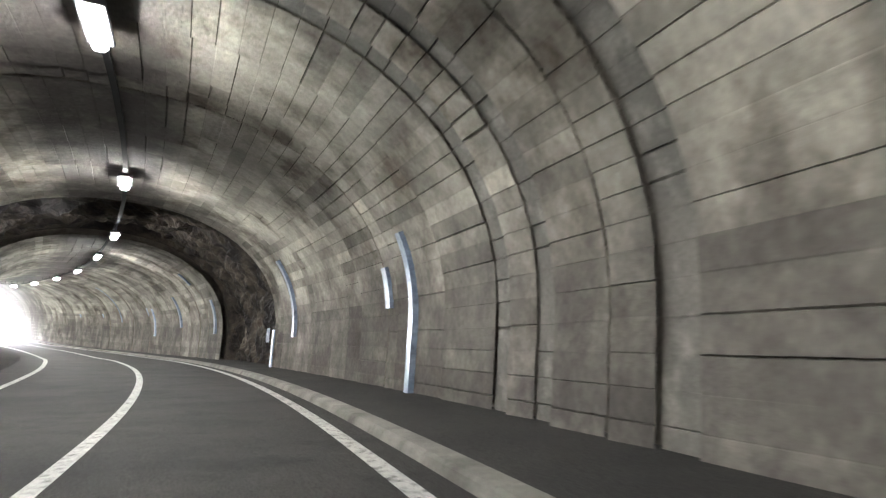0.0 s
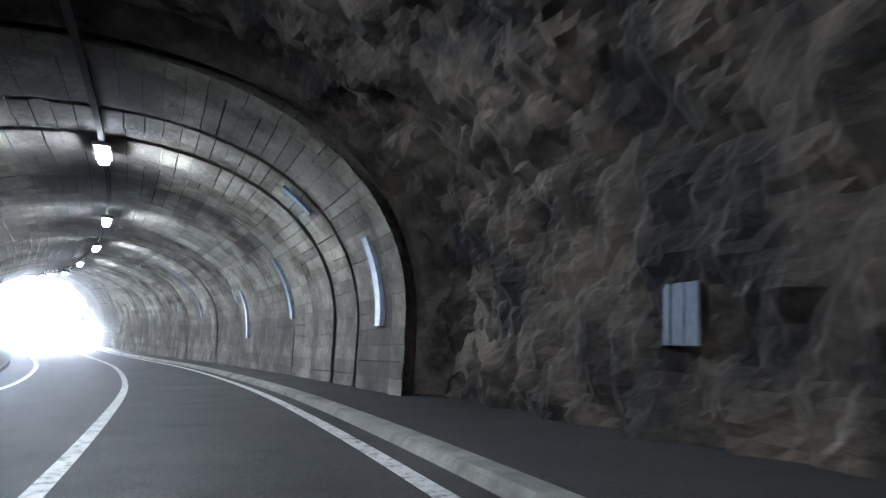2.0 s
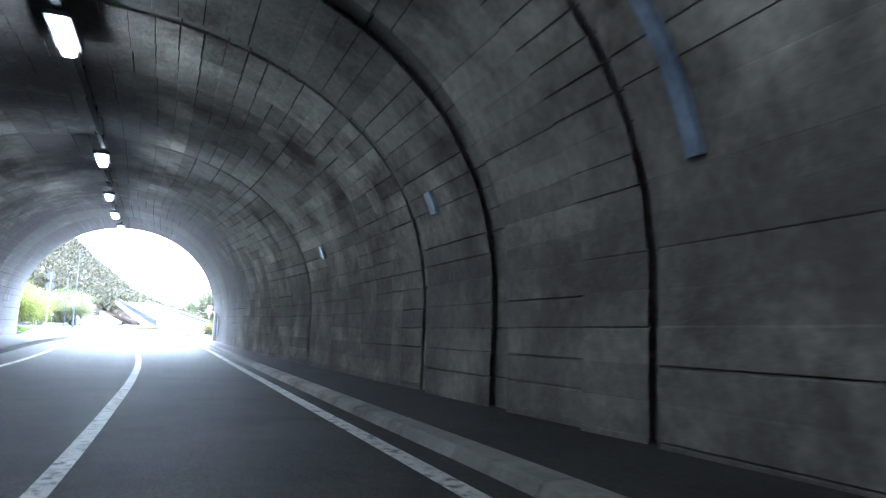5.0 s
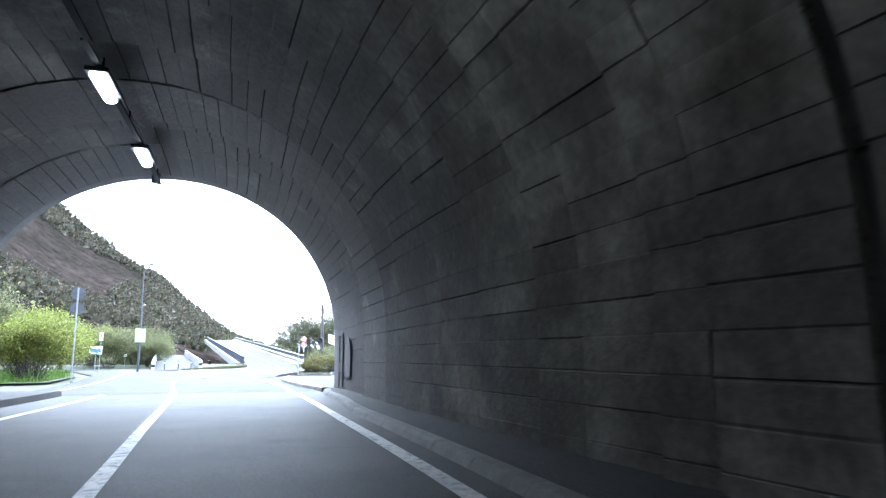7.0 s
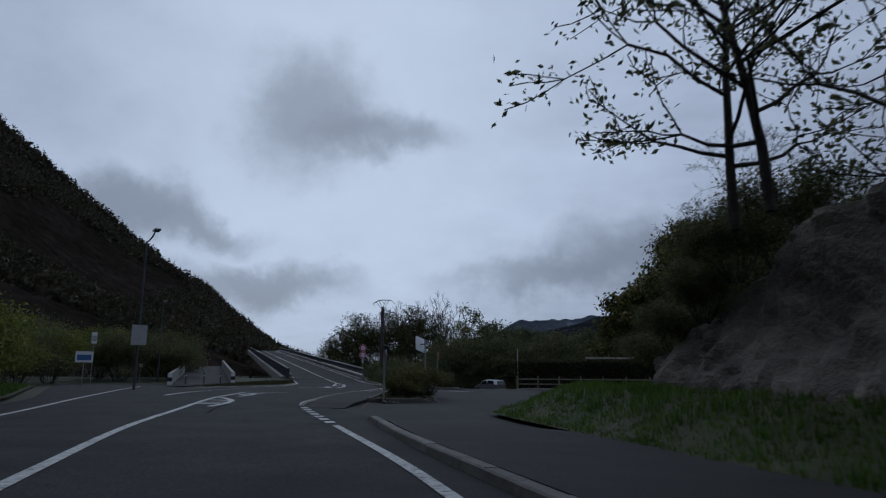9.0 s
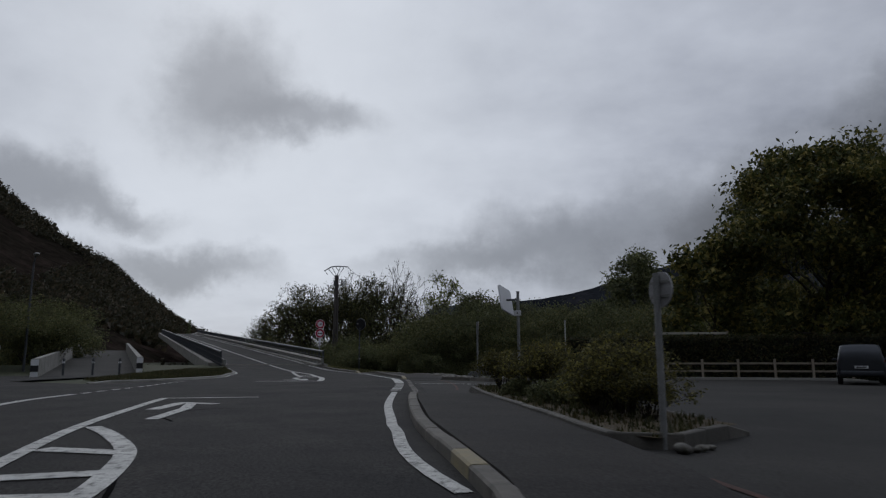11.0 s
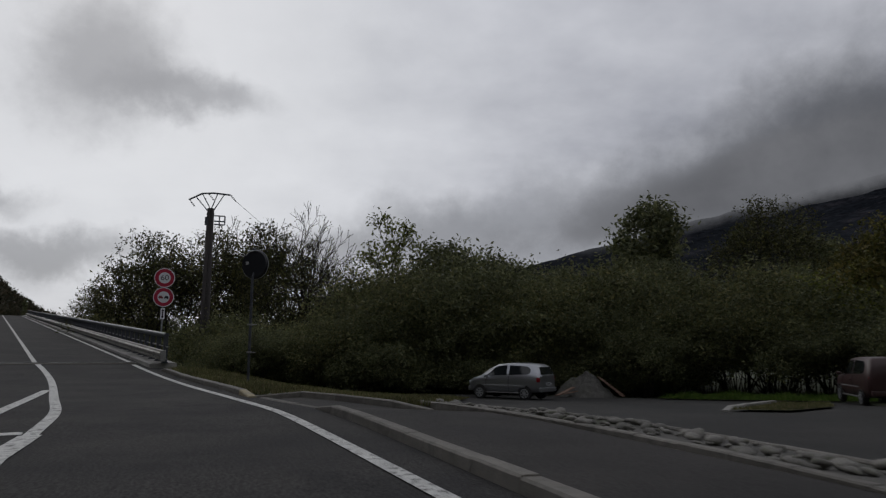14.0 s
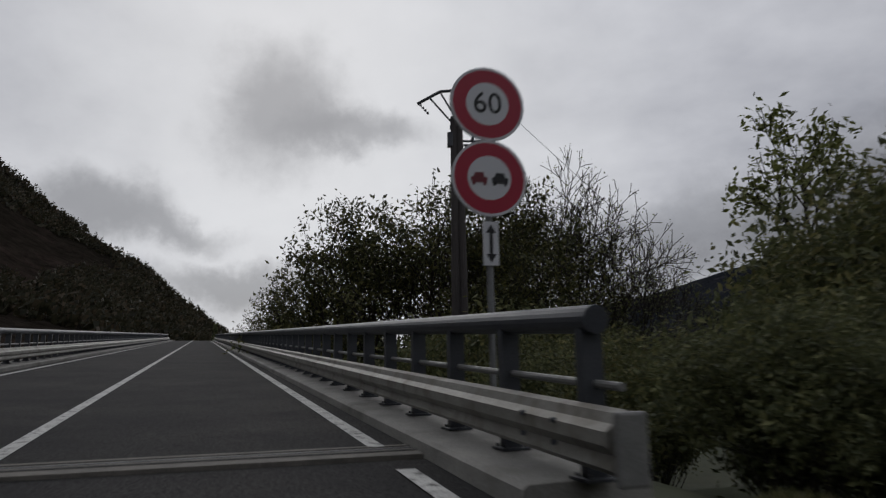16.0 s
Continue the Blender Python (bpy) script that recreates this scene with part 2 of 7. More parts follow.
ASPHALT = surface("asphalt", (0.019, 0.019, 0.020), (0.040, 0.038, 0.036), 0.45, 0.9, 0.6, 34, grain=0.85, stain=(0.019, 0.019, 0.020), stain_scale=0.8, bump_size=0.01, spec=0.15)
TUNNEL_ASPHALT = surface("polished_asphalt", (0.024, 0.023, 0.023), (0.046, 0.043, 0.040), 0.5, 0.8, 0.6, 40, grain=0.6, stain=(0.018, 0.018, 0.018), stain_scale=0.9, bump_size=0.01, spec=0.17)
LOT_ASPHALT = surface("lot_asphalt", (0.032, 0.032, 0.031), (0.052, 0.050, 0.047), 0.3, 0.9, 0.4, 35, grain=0.45, stain=(0.034, 0.033, 0.032), stain_scale=0.2, bump_size=0.01, spec=0.15)
WALK_ASPHALT = surface("walk_asphalt", (0.028, 0.027, 0.026), (0.044, 0.041, 0.039), 0.6, 0.9, 0.4, 35, grain=0.45, stain=(0.031, 0.030, 0.030), stain_scale=0.5, bump_size=0.01, spec=0.15)
PAINT = surface("road_paint", (0.40, 0.40, 0.385), (0.56, 0.56, 0.535), 2.0, 0.7, 0.3, 60, stain=(0.075, 0.074, 0.07), stain_scale=9.0, stain_at=(0.50, 0.66), grain=0.3)
GRANITE = surface("granite_kerb", (0.105, 0.10, 0.088), (0.185, 0.172, 0.152), 5.0, 0.8, 0.5, 70, spread=0.22, stain=(0.13, 0.12, 0.10), stain_scale=2.5)
WORN_GRANITE = surface("worn_granite", (0.070, 0.067, 0.060), (0.120, 0.113, 0.100), 5.0, 0.85, 0.4, 60, spread=0.2)
KERB_CONCRETE = surface("kerb_concrete", (0.15, 0.145, 0.13), (0.24, 0.23, 0.205), 1.6, 0.85, 0.4, 40, spread=0.12, stain=(0.09, 0.085, 0.075), stain_scale=1.2)
CONCRETE = surface("concrete", (0.21, 0.205, 0.19), (0.32, 0.31, 0.285), 1.2, 0.85, 0.4, 40, spread=0.08, stain=(0.15, 0.145, 0.13), stain_scale=0.8)
LINING = surface("lining_concrete", (0.19, 0.18, 0.158), (0.50, 0.47, 0.405), 0.6, 0.85, 0.6, 9, spread=0.22, stain=(0.085, 0.070, 0.052), stain_scale=0.55, stain_at=(0.47, 0.66), bump_size=0.03, soot_shade=True, boards=True)
ROCK = surface("rock", (0.10, 0.085, 0.07), (0.22, 0.19, 0.155), 0.9, 0.9, 1.0, 12, stain=(0.055, 0.045, 0.038), stain_scale=0.6, bump_size=0.08)
# darker concrete for the portal's parts and the closed back end
DARK_CONCRETE = surface("dark_concrete", (0.075, 0.070, 0.068), (0.13, 0.122, 0.115), 0.8, 0.9, 0.5, 20, bump_size=0.03)
GRASS_SOIL = surface("grass_soil", (0.042, 0.048, 0.020), (0.072, 0.074, 0.032), 0.6, 0.95, 0.8, 25, stain=(0.075, 0.065, 0.035), stain_scale=0.3, bump_size=0.05)
FIELD = surface("valley_ground", (0.030, 0.040, 0.018), (0.055, 0.055, 0.028), 0.05, 0.95, 0.6, 2.0)
GRAVEL = surface("gravel_ground", (0.075, 0.072, 0.066), (0.12, 0.115, 0.105), 0.5, 0.95, 0.9, 35, stain=(0.05, 0.055, 0.03), stain_scale=0.4, bump_size=0.03)
STEEL = surface("galvanised_steel", (0.215, 0.215, 0.21), (0.29, 0.29, 0.28), 3.0, 0.5, 0.1, 60, metal=0.35, stain=(0.17, 0.165, 0.16), stain_scale=1.5)
DARK_STEEL = surface("dark_painted_steel", (0.055, 0.060, 0.072), (0.085, 0.09, 0.10), 3.0, 0.45, 0.1, 60, metal=0.3)
POST_GREY = surface("grey_post", (0.20, 0.205, 0.21), (0.28, 0.285, 0.29), 4.0, 0.55, 0.1, 60, metal=0.3)
WOOD = surface("weathered_wood", (0.20, 0.17, 0.13), (0.30, 0.26, 0.21), 4.0, 0.85, 0.4, 40, stretch=(1, 1, 0.2), spread=0.12)
BARK = surface("bark", (0.022, 0.018, 0.015), (0.048, 0.040, 0.033), 5.0, 0.95, 0.9, 18, bump_size=0.03)
POLE_WOOD = surface("dark_pole", (0.050, 0.045, 0.045), (0.085, 0.075, 0.072), 2.0, 0.8, 0.4, 30, stretch=(1, 1, 0.1))
RED = plain("sign_red", (0.36, 0.014, 0.042), 0.4)
WHITE = plain("sign_white", (0.62, 0.63, 0.66), 0.4)
BLACK = plain("sign_black", (0.012, 0.012, 0.015), 0.5)
BACK_GREY = surface("sign_back", (0.30, 0.30, 0.31), (0.36, 0.36, 0.37), 4.0, 0.5, 0.05, 50)
RUBBER = surface("rubber", (0.018, 0.018, 0.018), (0.028, 0.027, 0.026), 8.0, 0.8, 0.2, 60)
GLASS_DARK = plain("car_glass", (0.015, 0.018, 0.02), 0.06)
MIRROR = plain("mirror", (0.9, 0.9, 0.9), 0.03, 1.0)
LAMP_ON = plain("lamp_lit", (1.0, 0.97, 0.91), 0.5, 0.0, 1.5)

# ---------------------------------------------------------------- mesh helpers


def part(name, bm, material, parent=None, label="", smooth=False):
    me = bpy.data.meshes.new(name)
    bmesh.ops.recalc_face_normals(bm, faces=bm.faces[:])
    bm.to_mesh(me)
    bm.free()
    return mesh_part(name, me, material, parent, label, smooth)


def mesh_part(name, me, material, parent=None, label="", smooth=False):
    if material and not me.materials:
        me.materials.append(material)
    if smooth:
        me.polygons.foreach_set("use_smooth", [True] * len(me.polygons))
    ob = new(name, me)
    if parent:
        ob.parent = parent
    if label:
        tagged(ob, label)
    return ob


def raw_part(name, verts, faces, material, parent=None, label="", smooth=False):
    me = bpy.data.meshes.new(name)
    me.from_pydata(verts, [], faces)
    me.update()
    return mesh_part(name, me, material, parent, label, smooth)


def thing(name, m, label, category, group="", kind=""):
    ob = new(name)
    ob.matrix_world = m
    return tagged(ob, label, category, group, kind)


def box(bm, centre, size, m=None, bevel=0.0):
    r = bmesh.ops.create_cube(bm, size=1.0, matrix=(m or Matrix()) @ Matrix.Translation(centre) @ Matrix.Diagonal((*size, 1)))
    if bevel:
        edges = list({e for v in r["verts"] for e in v.link_edges})
        bmesh.ops.bevel(bm, geom=edges, offset=bevel, segments=2, profile=0.6, affect="EDGES")
    return bm


def tube(bm, a, b, r1, r2=None, sides=12, caps=True):
    a, b = Vector(a), Vector(b)
    d = b - a
    m = Matrix.Translation((a + b) / 2) @ d.to_track_quat("Z", "Y").to_matrix().to_4x4()
    bmesh.ops.create_cone(bm, cap_ends=caps, segments=sides, radius1=r1, radius2=r1 if r2 is None else r2, depth=d.length, matrix=m)
    return bm


def prism(bm, outline, depth, m=None):
    """An outline in the x-z plane pushed along y by depth."""
    m = m or Matrix()
    front = [bm.verts.new(m @ Vector((x, -depth / 2, z))) for x, z in outline]
    back = [bm.verts.new(m @ Vector((x, depth / 2, z))) for x, z in outline]
    bm.faces.new(front)
    bm.faces.new(back[::-1])
    for i in range(len(outline)):
        j = (i + 1) % len(outline)
        bm.faces.new((front[i], back[i], back[j], front[j]))
    return bm


def ngon(n, r, turn=0.0):
    return [(r * math.cos(turn + 2 * math.pi * i / n), r * math.sin(turn + 2 * math.pi * i / n)) for i in range(n)]


def smoothstep(a, b, v):
    u = min(1.0, max(0.0, (v - a) / (b - a)))
    return u * u * (3 - 2 * u)


# ---------------------------------------------------------------- the road's line
# stations 12 m apart or so: x, y, height of the road, bank in degrees
STATIONS = [
    (36.99, -155.61, 0.05, 3.4), (38.86, -143.15, 0.04, 3.4), (40.08, -130.61, 0.02, 3.4), (40.64, -118.02, -0.00, 3.7), (40.37, -105.53, -0.04, 4.0), (39.11, -93.67, -0.06, 3.0), (37.00, -82.41, -0.14, 2.6), (34.26, -71.35, -0.33, 3.0), (30.60, -60.20, -0.40, 2.1), (26.31, -49.66, -0.42, 0.9), (22.05, -39.83, -0.40, 0.2), (17.68, -30.28, -0.26, 0.0), (13.09, -20.00, -0.19, 0.0), (8.03, -10.84, -0.22, 0.0), (3.27, -2.18, -0.19, 0.0), (0.30, 7.34, -0.05, 0.0), (-1.44, 17.94, 0.06, 0.0), (-3.52, 28.44, 0.10, 0.0), (-7.04, 39.26, 0.14, 0.0), (-12.70, 51.02, 0.34, 0.0),
]
BR = Vector((-0.491, 0.871, 0.0))  # the bridge's direction
BR_R = Vector((0.871, 0.491, 0.0))
for k in range(1, 14):
    p = Vector((-12.70, 51.02, 0.32)) + BR * 12.5 * k
    STATIONS.append((p.x, p.y, 0.34 + 0.057 * 12.5 * k, 0.0))
U0 = -3  # index of the first station


def station(u):
    """The point, the way to the right and the bank at u (stations count from the camera's start)."""
    i = min(max(int(math.floor(u)) - U0, 1), len(STATIONS) - 3)
    t = u - U0 - i
    p0, p1, p2, p3 = (np.array(STATIONS[i + k]) for k in (-1, 0, 1, 2))
    p = 0.5 * (2 * p1 + (p2 - p0) * t + (2 * p0 - 5 * p1 + 4 * p2 - p3) * t * t + (3 * p1 - p0 - 3 * p2 + p3) * t**3)
    d = 0.5 * ((p2 - p0) + 2 * (2 * p0 - 5 * p1 + 4 * p2 - p3) * t + 3 * (3 * p1 - p0 - 3 * p2 + p3) * t * t)
    d = Vector((d[0], d[1], 0)).normalized()
    return Vector(p[:3]), Vector((d.y, -d.x, 0)), p[3]


def on_line(u, off, h=0.0):
    """A point at u, off metres to the right of the line and h over the banked road there."""
    p, r, bank = station(u)
    b = radians(bank)
    return p + r * (off * math.cos(b) - h * math.sin(b)) + Vector((0, 0, off * math.sin(b) + h * math.cos(b)))


FINE = [(u, *station(u)) for u in np.arange(U0 + 1, U0 + len(STATIONS) - 2.01, 0.1)]
FXY = np.array([(p.x, p.y) for _, p, _, _ in FINE])
FZ = np.array([p.z for _, p, _, _ in FINE])
FR = np.array([(r.x, r.y) for _, _, r, _ in FINE])
FB = np.array([math.tan(radians(b)) for *_, b in FINE])


def upright(u, off, h=0.0):
    """As on_line(), but plumb: for what does not lean with the road."""
    p, r, _ = station(u)
    return p + r * off + Vector((0, 0, h))


def offset_at(x, y):
    d = FXY - (x, y)
    i = int((d**2).sum(1).argmin())
    return i, -float(d[i] @ FR[i])


def land(x, y):
    """The height of the paved and grassed land about the road."""
    i, off = offset_at(x, y)
    s = (x - FXY[i][0]) * -FR[i][1] + (y - FXY[i][1]) * FR[i][0]
    j = min(max(i + (1 if s > 0 else -1), 0), len(FZ) - 1)
    f = min(1.0, abs(s) / max(1e-6, float(np.hypot(*(FXY[j] - FXY[i])))))
    z = FZ[i] + (FZ[j] - FZ[i]) * f + FB[i] * max(-6.0, min(6.0, off)) * (1 if y < -25 else 0)
    if off > 2.5:
        w = smoothstep(2.5, 9.0, off)
        z += w * (-0.16 - 0.055 * min(max(y - 40.0, 0.0), 24.0))
    return float(z)


JOINT = Vector((-14.2, 57.4, 0))


def terrain(x, y):
    """The height of the open ground, with the dip that the bridges span."""
    z = land(x, y)
    q = (Vector((x, y, 0)) - JOINT).dot(BR)
    z -= 5.0 * smoothstep(1.0, 26.0, q)
    return z


def sheet(name, outline, z_of, material, step=1.5, lift=0.0, thick=0.0, parent=None, label=""):
    """A flat region with that outline, laid over the land."""
    bm = bmesh.new()
    bm.faces.new([bm.verts.new((x, y, 0)) for x, y in outline])
    xs, ys = [p[0] for p in outline], [p[1] for p in outline]
    for lo, hi, no in ((min(xs), max(xs), (1, 0, 0)), (min(ys), max(ys), (0, 1, 0))):
        v = math.floor(lo / step) * step + step
        while v < hi:
            bmesh.ops.bisect_plane(bm, geom=bm.verts[:] + bm.edges[:] + bm.faces[:], plane_co=[v * c for c in no], plane_no=no)
            v += step
    bmesh.ops.triangulate(bm, faces=[f for f in bm.faces if len(f.verts) > 4])
    for v in bm.verts:
        v.co.z = z_of(v.co.x, v.co.y) + lift
    if bm.faces and sum(f.normal.z for f in bm.faces) < 0:
        bmesh.ops.reverse_faces(bm, faces=bm.faces[:])
    bm.normal_update()
    if sum(f.normal.z for f in bm.faces) < 0:
        bmesh.ops.reverse_faces(bm, faces=bm.faces[:])
    if thick:
        r = bmesh.ops.extrude_face_region(bm, geom=bm.faces[:])
        for v in (g for g in r["geom"] if isinstance(g, bmesh.types.BMVert)):
            v.co.z += thick
    return part(name, bm, material, parent, label)


def ribbon(name, pts, width, material, z_of, parent=None, lift=0.012, label="", step=0.25):
    """A painted band or strip along a run of points."""
    run = []
    for a, b in zip(pts[:-1], pts[1:]):
        a, b = Vector((*a[:2], 0)), Vector((*b[:2], 0))
        k = max(1, int((b - a).length / step))
        run += [a.lerp(b, i / k) for i in range(k)]
    run.append(Vector((*pts[-1][:2], 0)))
    verts, faces = [], []
    for i, p in enumerate(run):
        d = (run[min(i + 1, len(run) - 1)] - run[max(i - 1, 0)]).normalized()
        r = Vector((d.y, -d.x, 0)) * width / 2
        for q in (p - r, p + r):
            verts.append((q.x, q.y, z_of(q.x, q.y) + lift))
        if i:
            faces.append((2 * i - 2, 2 * i - 1, 2 * i + 1, 2 * i))
    return raw_part(name, verts, faces, material, parent, label)


def spline(pts, n=8):
    """A smooth run through a few points."""
    out = []
    p = [np.array(q, float) for q in pts]
    p = [2 * p[0] - p[1], *p, 2 * p[-1] - p[-2]]
    for i in range(1, len(p) - 2):
        for k in range(n):
            t = k / n
            out.append(tuple(0.5 * (2 * p[i] + (p[i + 1] - p[i - 1]) * t + (2 * p[i - 1] - 5 * p[i] + 4 * p[i + 1] - p[i + 2]) * t * t + (3 * p[i] - p[i - 1] - 3 * p[i + 1] + p[i + 2]) * t**3)))
    out.append(tuple(p[-2]))
    return out

# ---------------------------------------------------------------- tunnel
PORTAL_U, CROWN_OFF = 8.98, -2.1
U_START = -1.9


def half_width(u):
    return 5.8 - 0.65 * smoothstep(6.0, 8.6, u)


def crown_height(u):
    return 5.85 + 0.72 * smoothstep(6.0, 8.6, u)


def crown_off(u):
    return CROWN_OFF - 0.33 * smoothstep(6.0, 8.6, u)


def vault(u, s, swell=0.0):
    """Offset and height on the vault at u; s runs 0 to 1 from the left foot over the crown to the right foot."""
    a, top, spring = half_width(u) + swell, crown_height(u) + swell, 1.55
    arc = 7.9
    total = 2 * (spring + arc)
    d = s * total
    if d < spring:
        x, z = -a + 0.0 * d, d
    elif d > total - spring:
        x, z = a, total - d
    else:
        th = math.pi * (1 - (d - spring) / (2 * arc))
        c, n = math.cos(th), math.sin(th)
        e = 0.9 + 0.08 * smoothstep(6.0, 8.6, u)
        x = a * math.copysign(abs(c) ** e, c)
        z = spring + (top - spring) * n**e
    if s <= 0.0 or s >= 1.0:
        z = -0.7
    return crown_off(u) + x, z


def u_at_y(y, off=0.0):
    """Where the line off metres to the right reaches that y."""
    us = np.arange(U_START, PORTAL_U + 0.1, 0.01)
    return float(min(us, key=lambda u: abs(upright(u, off).y - y)))


lining = thing("tunnel_wall", Matrix(), "board-marked grey concrete tunnel vault, stained, with sooty crown and shade painted on the walls", "tunnel", kind="structure")
BOARDS = 60
BOARD_TONES = [random.Random(300 + b).uniform(0.8, 1.15) for b in range(BOARDS)]


def lining_ring(u1, u2, swell1, swell2, seed, recess=False):
    """One cast length of the vault, with the grooves that the formwork boards left."""
    rnd = random.Random(seed)
    verts, faces = [], []
    prof = []
    for b in range(BOARDS):
        s1, s2 = b / BOARDS, (b + 1) / BOARDS
        lift = rnd.uniform(-0.008, 0.008)
        g = rnd.uniform(0.02, 0.05) / BOARDS
        deep = 0.018 if rnd.random() < 0.42 else lift + 0.002
        if rnd.random() < 0.1:
            deep, g = 0.03, rnd.uniform(0.05, 0.09) / BOARDS
        prof += [(s1, deep, b), (s1 + g, lift, b), (s2 - g, lift, b)]
    prof.append((1.0, 0.03, BOARDS - 1))
    cuts = [0.0, 0.5, 1.0]
    for c in cuts:
        u, sw = u1 + (u2 - u1) * c, swell1 + (swell2 - swell1) * c
        for s, dep, _ in prof:
            off, h = vault(u, s, sw + dep)
            verts.append(upright(u, off, h - 0.05))
    n = len(prof)
    for c in range(len(cuts) - 1):
        for i in range(n - 1):
            faces.append((c * n + i, c * n + i + 1, (c + 1) * n + i + 1, (c + 1) * n + i))
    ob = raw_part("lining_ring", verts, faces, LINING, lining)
    # sooty crown first, then painted shade for the dim walls and portal end
    level = ob.data.attributes.new("soot_shade", "FLOAT", "POINT")
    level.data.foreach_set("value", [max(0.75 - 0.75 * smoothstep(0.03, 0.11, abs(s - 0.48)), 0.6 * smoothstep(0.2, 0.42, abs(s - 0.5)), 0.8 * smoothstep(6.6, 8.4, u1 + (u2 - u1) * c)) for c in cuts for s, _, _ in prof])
    tones = [BOARD_TONES[b] * rnd.choice((0.72, 0.94, 1.0, 1.0, 1.06, 1.14)) for b in range(BOARDS)]
    tone = ob.data.attributes.new("tone", "FLOAT", "POINT")
    tone.data.foreach_set("value", [tones[b] for c in cuts for _, _, b in prof])
    if recess:
        # joints near the portal take darker concrete, part of the painted shade there
        ob.data.materials[0] = DAMP if u1 < 6.4 else DARK_CONCRETE
    return ob


DAMP = surface("damp_joint_concrete", (0.11, 0.105, 0.095), (0.19, 0.18, 0.16), 1.0, 0.7, 0.5, 20, stain=(0.30, 0.29, 0.26), stain_scale=1.6)
ROCK_FROM, ROCK_TO = u_at_y(-91.35, 3.6), u_at_y(-81.1, 3.6)
rng = random.Random(11)
u = U_START
ring_seed = 0
while u < PORTAL_U - 0.001:
    wide = rng.choice([0.05, 0.08, 0.11, 0.15, 0.2])
    gap = rng.choice([0.0, 0.0, 0.012, 0.02, 0.05])
    end = min(u + wide, PORTAL_U)
    if PORTAL_U - end < 0.08:
        end = PORTAL_U
    if u < ROCK_FROM < end:
        end = ROCK_FROM
    if ROCK_FROM <= u < ROCK_TO:
        u = ROCK_TO
        continue
    ring_seed += 1
    base = rng.uniform(-0.035, 0.03)
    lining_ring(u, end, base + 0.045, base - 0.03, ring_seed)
    u = end
    if gap and u + gap < PORTAL_U and not (u <= ROCK_FROM < u + gap):
        ring_seed += 1
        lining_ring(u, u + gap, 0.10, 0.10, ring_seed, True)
        u += gap

# the outer shell, which closes the joints
verts, faces = [], []
us = np.linspace(U_START - 0.05, PORTAL_U - 0.03, 90)
for k, uu in enumerate(us):
    for j in range(33):
        off, h = vault(uu, j / 32, 0.9 if ROCK_FROM - 0.1 < uu < ROCK_TO + 0.1 else 0.22)
        verts.append(upright(uu, off, h - 0.1))
        if k and j:
            a = (k - 1) * 33 + j
            faces.append((a - 1, a, a + 33, a + 32))
raw_part("outer_shell", verts, faces, ROCK, lining)

# bare rock between two cast lengths
def rock_bay():
    verts, faces = [], []
    n, m = 80, 190
    for k in range(n + 1):
        uu = ROCK_FROM - 0.03 + (ROCK_TO - ROCK_FROM + 0.06) * k / n
        for j in range(m + 1):
            off, h = vault(uu, j / m, 0.30)
            p = upright(uu, off, h - 0.05)
            d = (p - upright(uu, CROWN_OFF, 2.0)).normalized()
            f = noise.fractal(p * 0.4, 0.8, 2.1, 7) * 0.36 + (noise.voronoi(p * 0.9)[0][0] - 0.3) * 0.48 + noise.voronoi(p * 2.3 + Vector((3, 1, 7)))[0][0] * 0.26
            edge = min(k, n - k) / 4.0
            p = p + d * max(-0.16, (f * min(1.0, edge) + 0.05))
            verts.append(p)
            if k and j:
                a = (k - 1) * (m + 1) + j
                faces.append((a - 1, a, a + m + 1, a + m))
    return raw_part("rock_bay", verts, faces, ROCK_TUNNEL, lining, "rough brown bare rock between the concrete lengths")


ROCK_TUNNEL = surface("tunnel_rock", (0.022, 0.019, 0.016), (0.098, 0.078, 0.060), 1.1, 0.85, 0.9, 7, stain=(0.011, 0.009, 0.009), stain_scale=0.6, stain_at=(0.46, 0.58), bump_size=0.04)
rock_bay()

# drainage strips on the wall
PLASTIC = surface("drain_plastic", (0.16, 0.21, 0.31), (0.30, 0.37, 0.48), 2.0, 0.3, 0.2, 12, stain=(0.12, 0.14, 0.18), stain_scale=2.2)


def drain_strip(y, z1, z2, wide):
    uu = u_at_y(y, 3.6)
    run = [s for s in np.linspace(0.5, 1.0, 120) if z1 <= vault(uu, s)[1] <= z2]
    du = wide / 12.0 / 2
    verts, faces = [], []
    for i, s in enumerate(run):
        for duu, sw in ((-du, 0.03), (-du, -0.085), (du, -0.085), (du, 0.03)):
            off, h = vault(uu + duu, s, sw - 0.02)
            verts.append(upright(uu + duu, off, h))
        if i:
            a = 4 * (i - 1)
            faces += [(a + j, a + j + 1, a + j + 5, a + j + 4) for j in range(3)]
    e = 4 * (len(run) - 1)
    faces += [(3, 2, 1, 0), (e, e + 1, e + 2, e + 3)]
    ob = raw_part("drainage_strip", verts, faces, PLASTIC)
    return tagged(ob, "pale blue plastic drainage strip fixed over a wet joint", "drainage strip", "drainage strips on the tunnel wall")


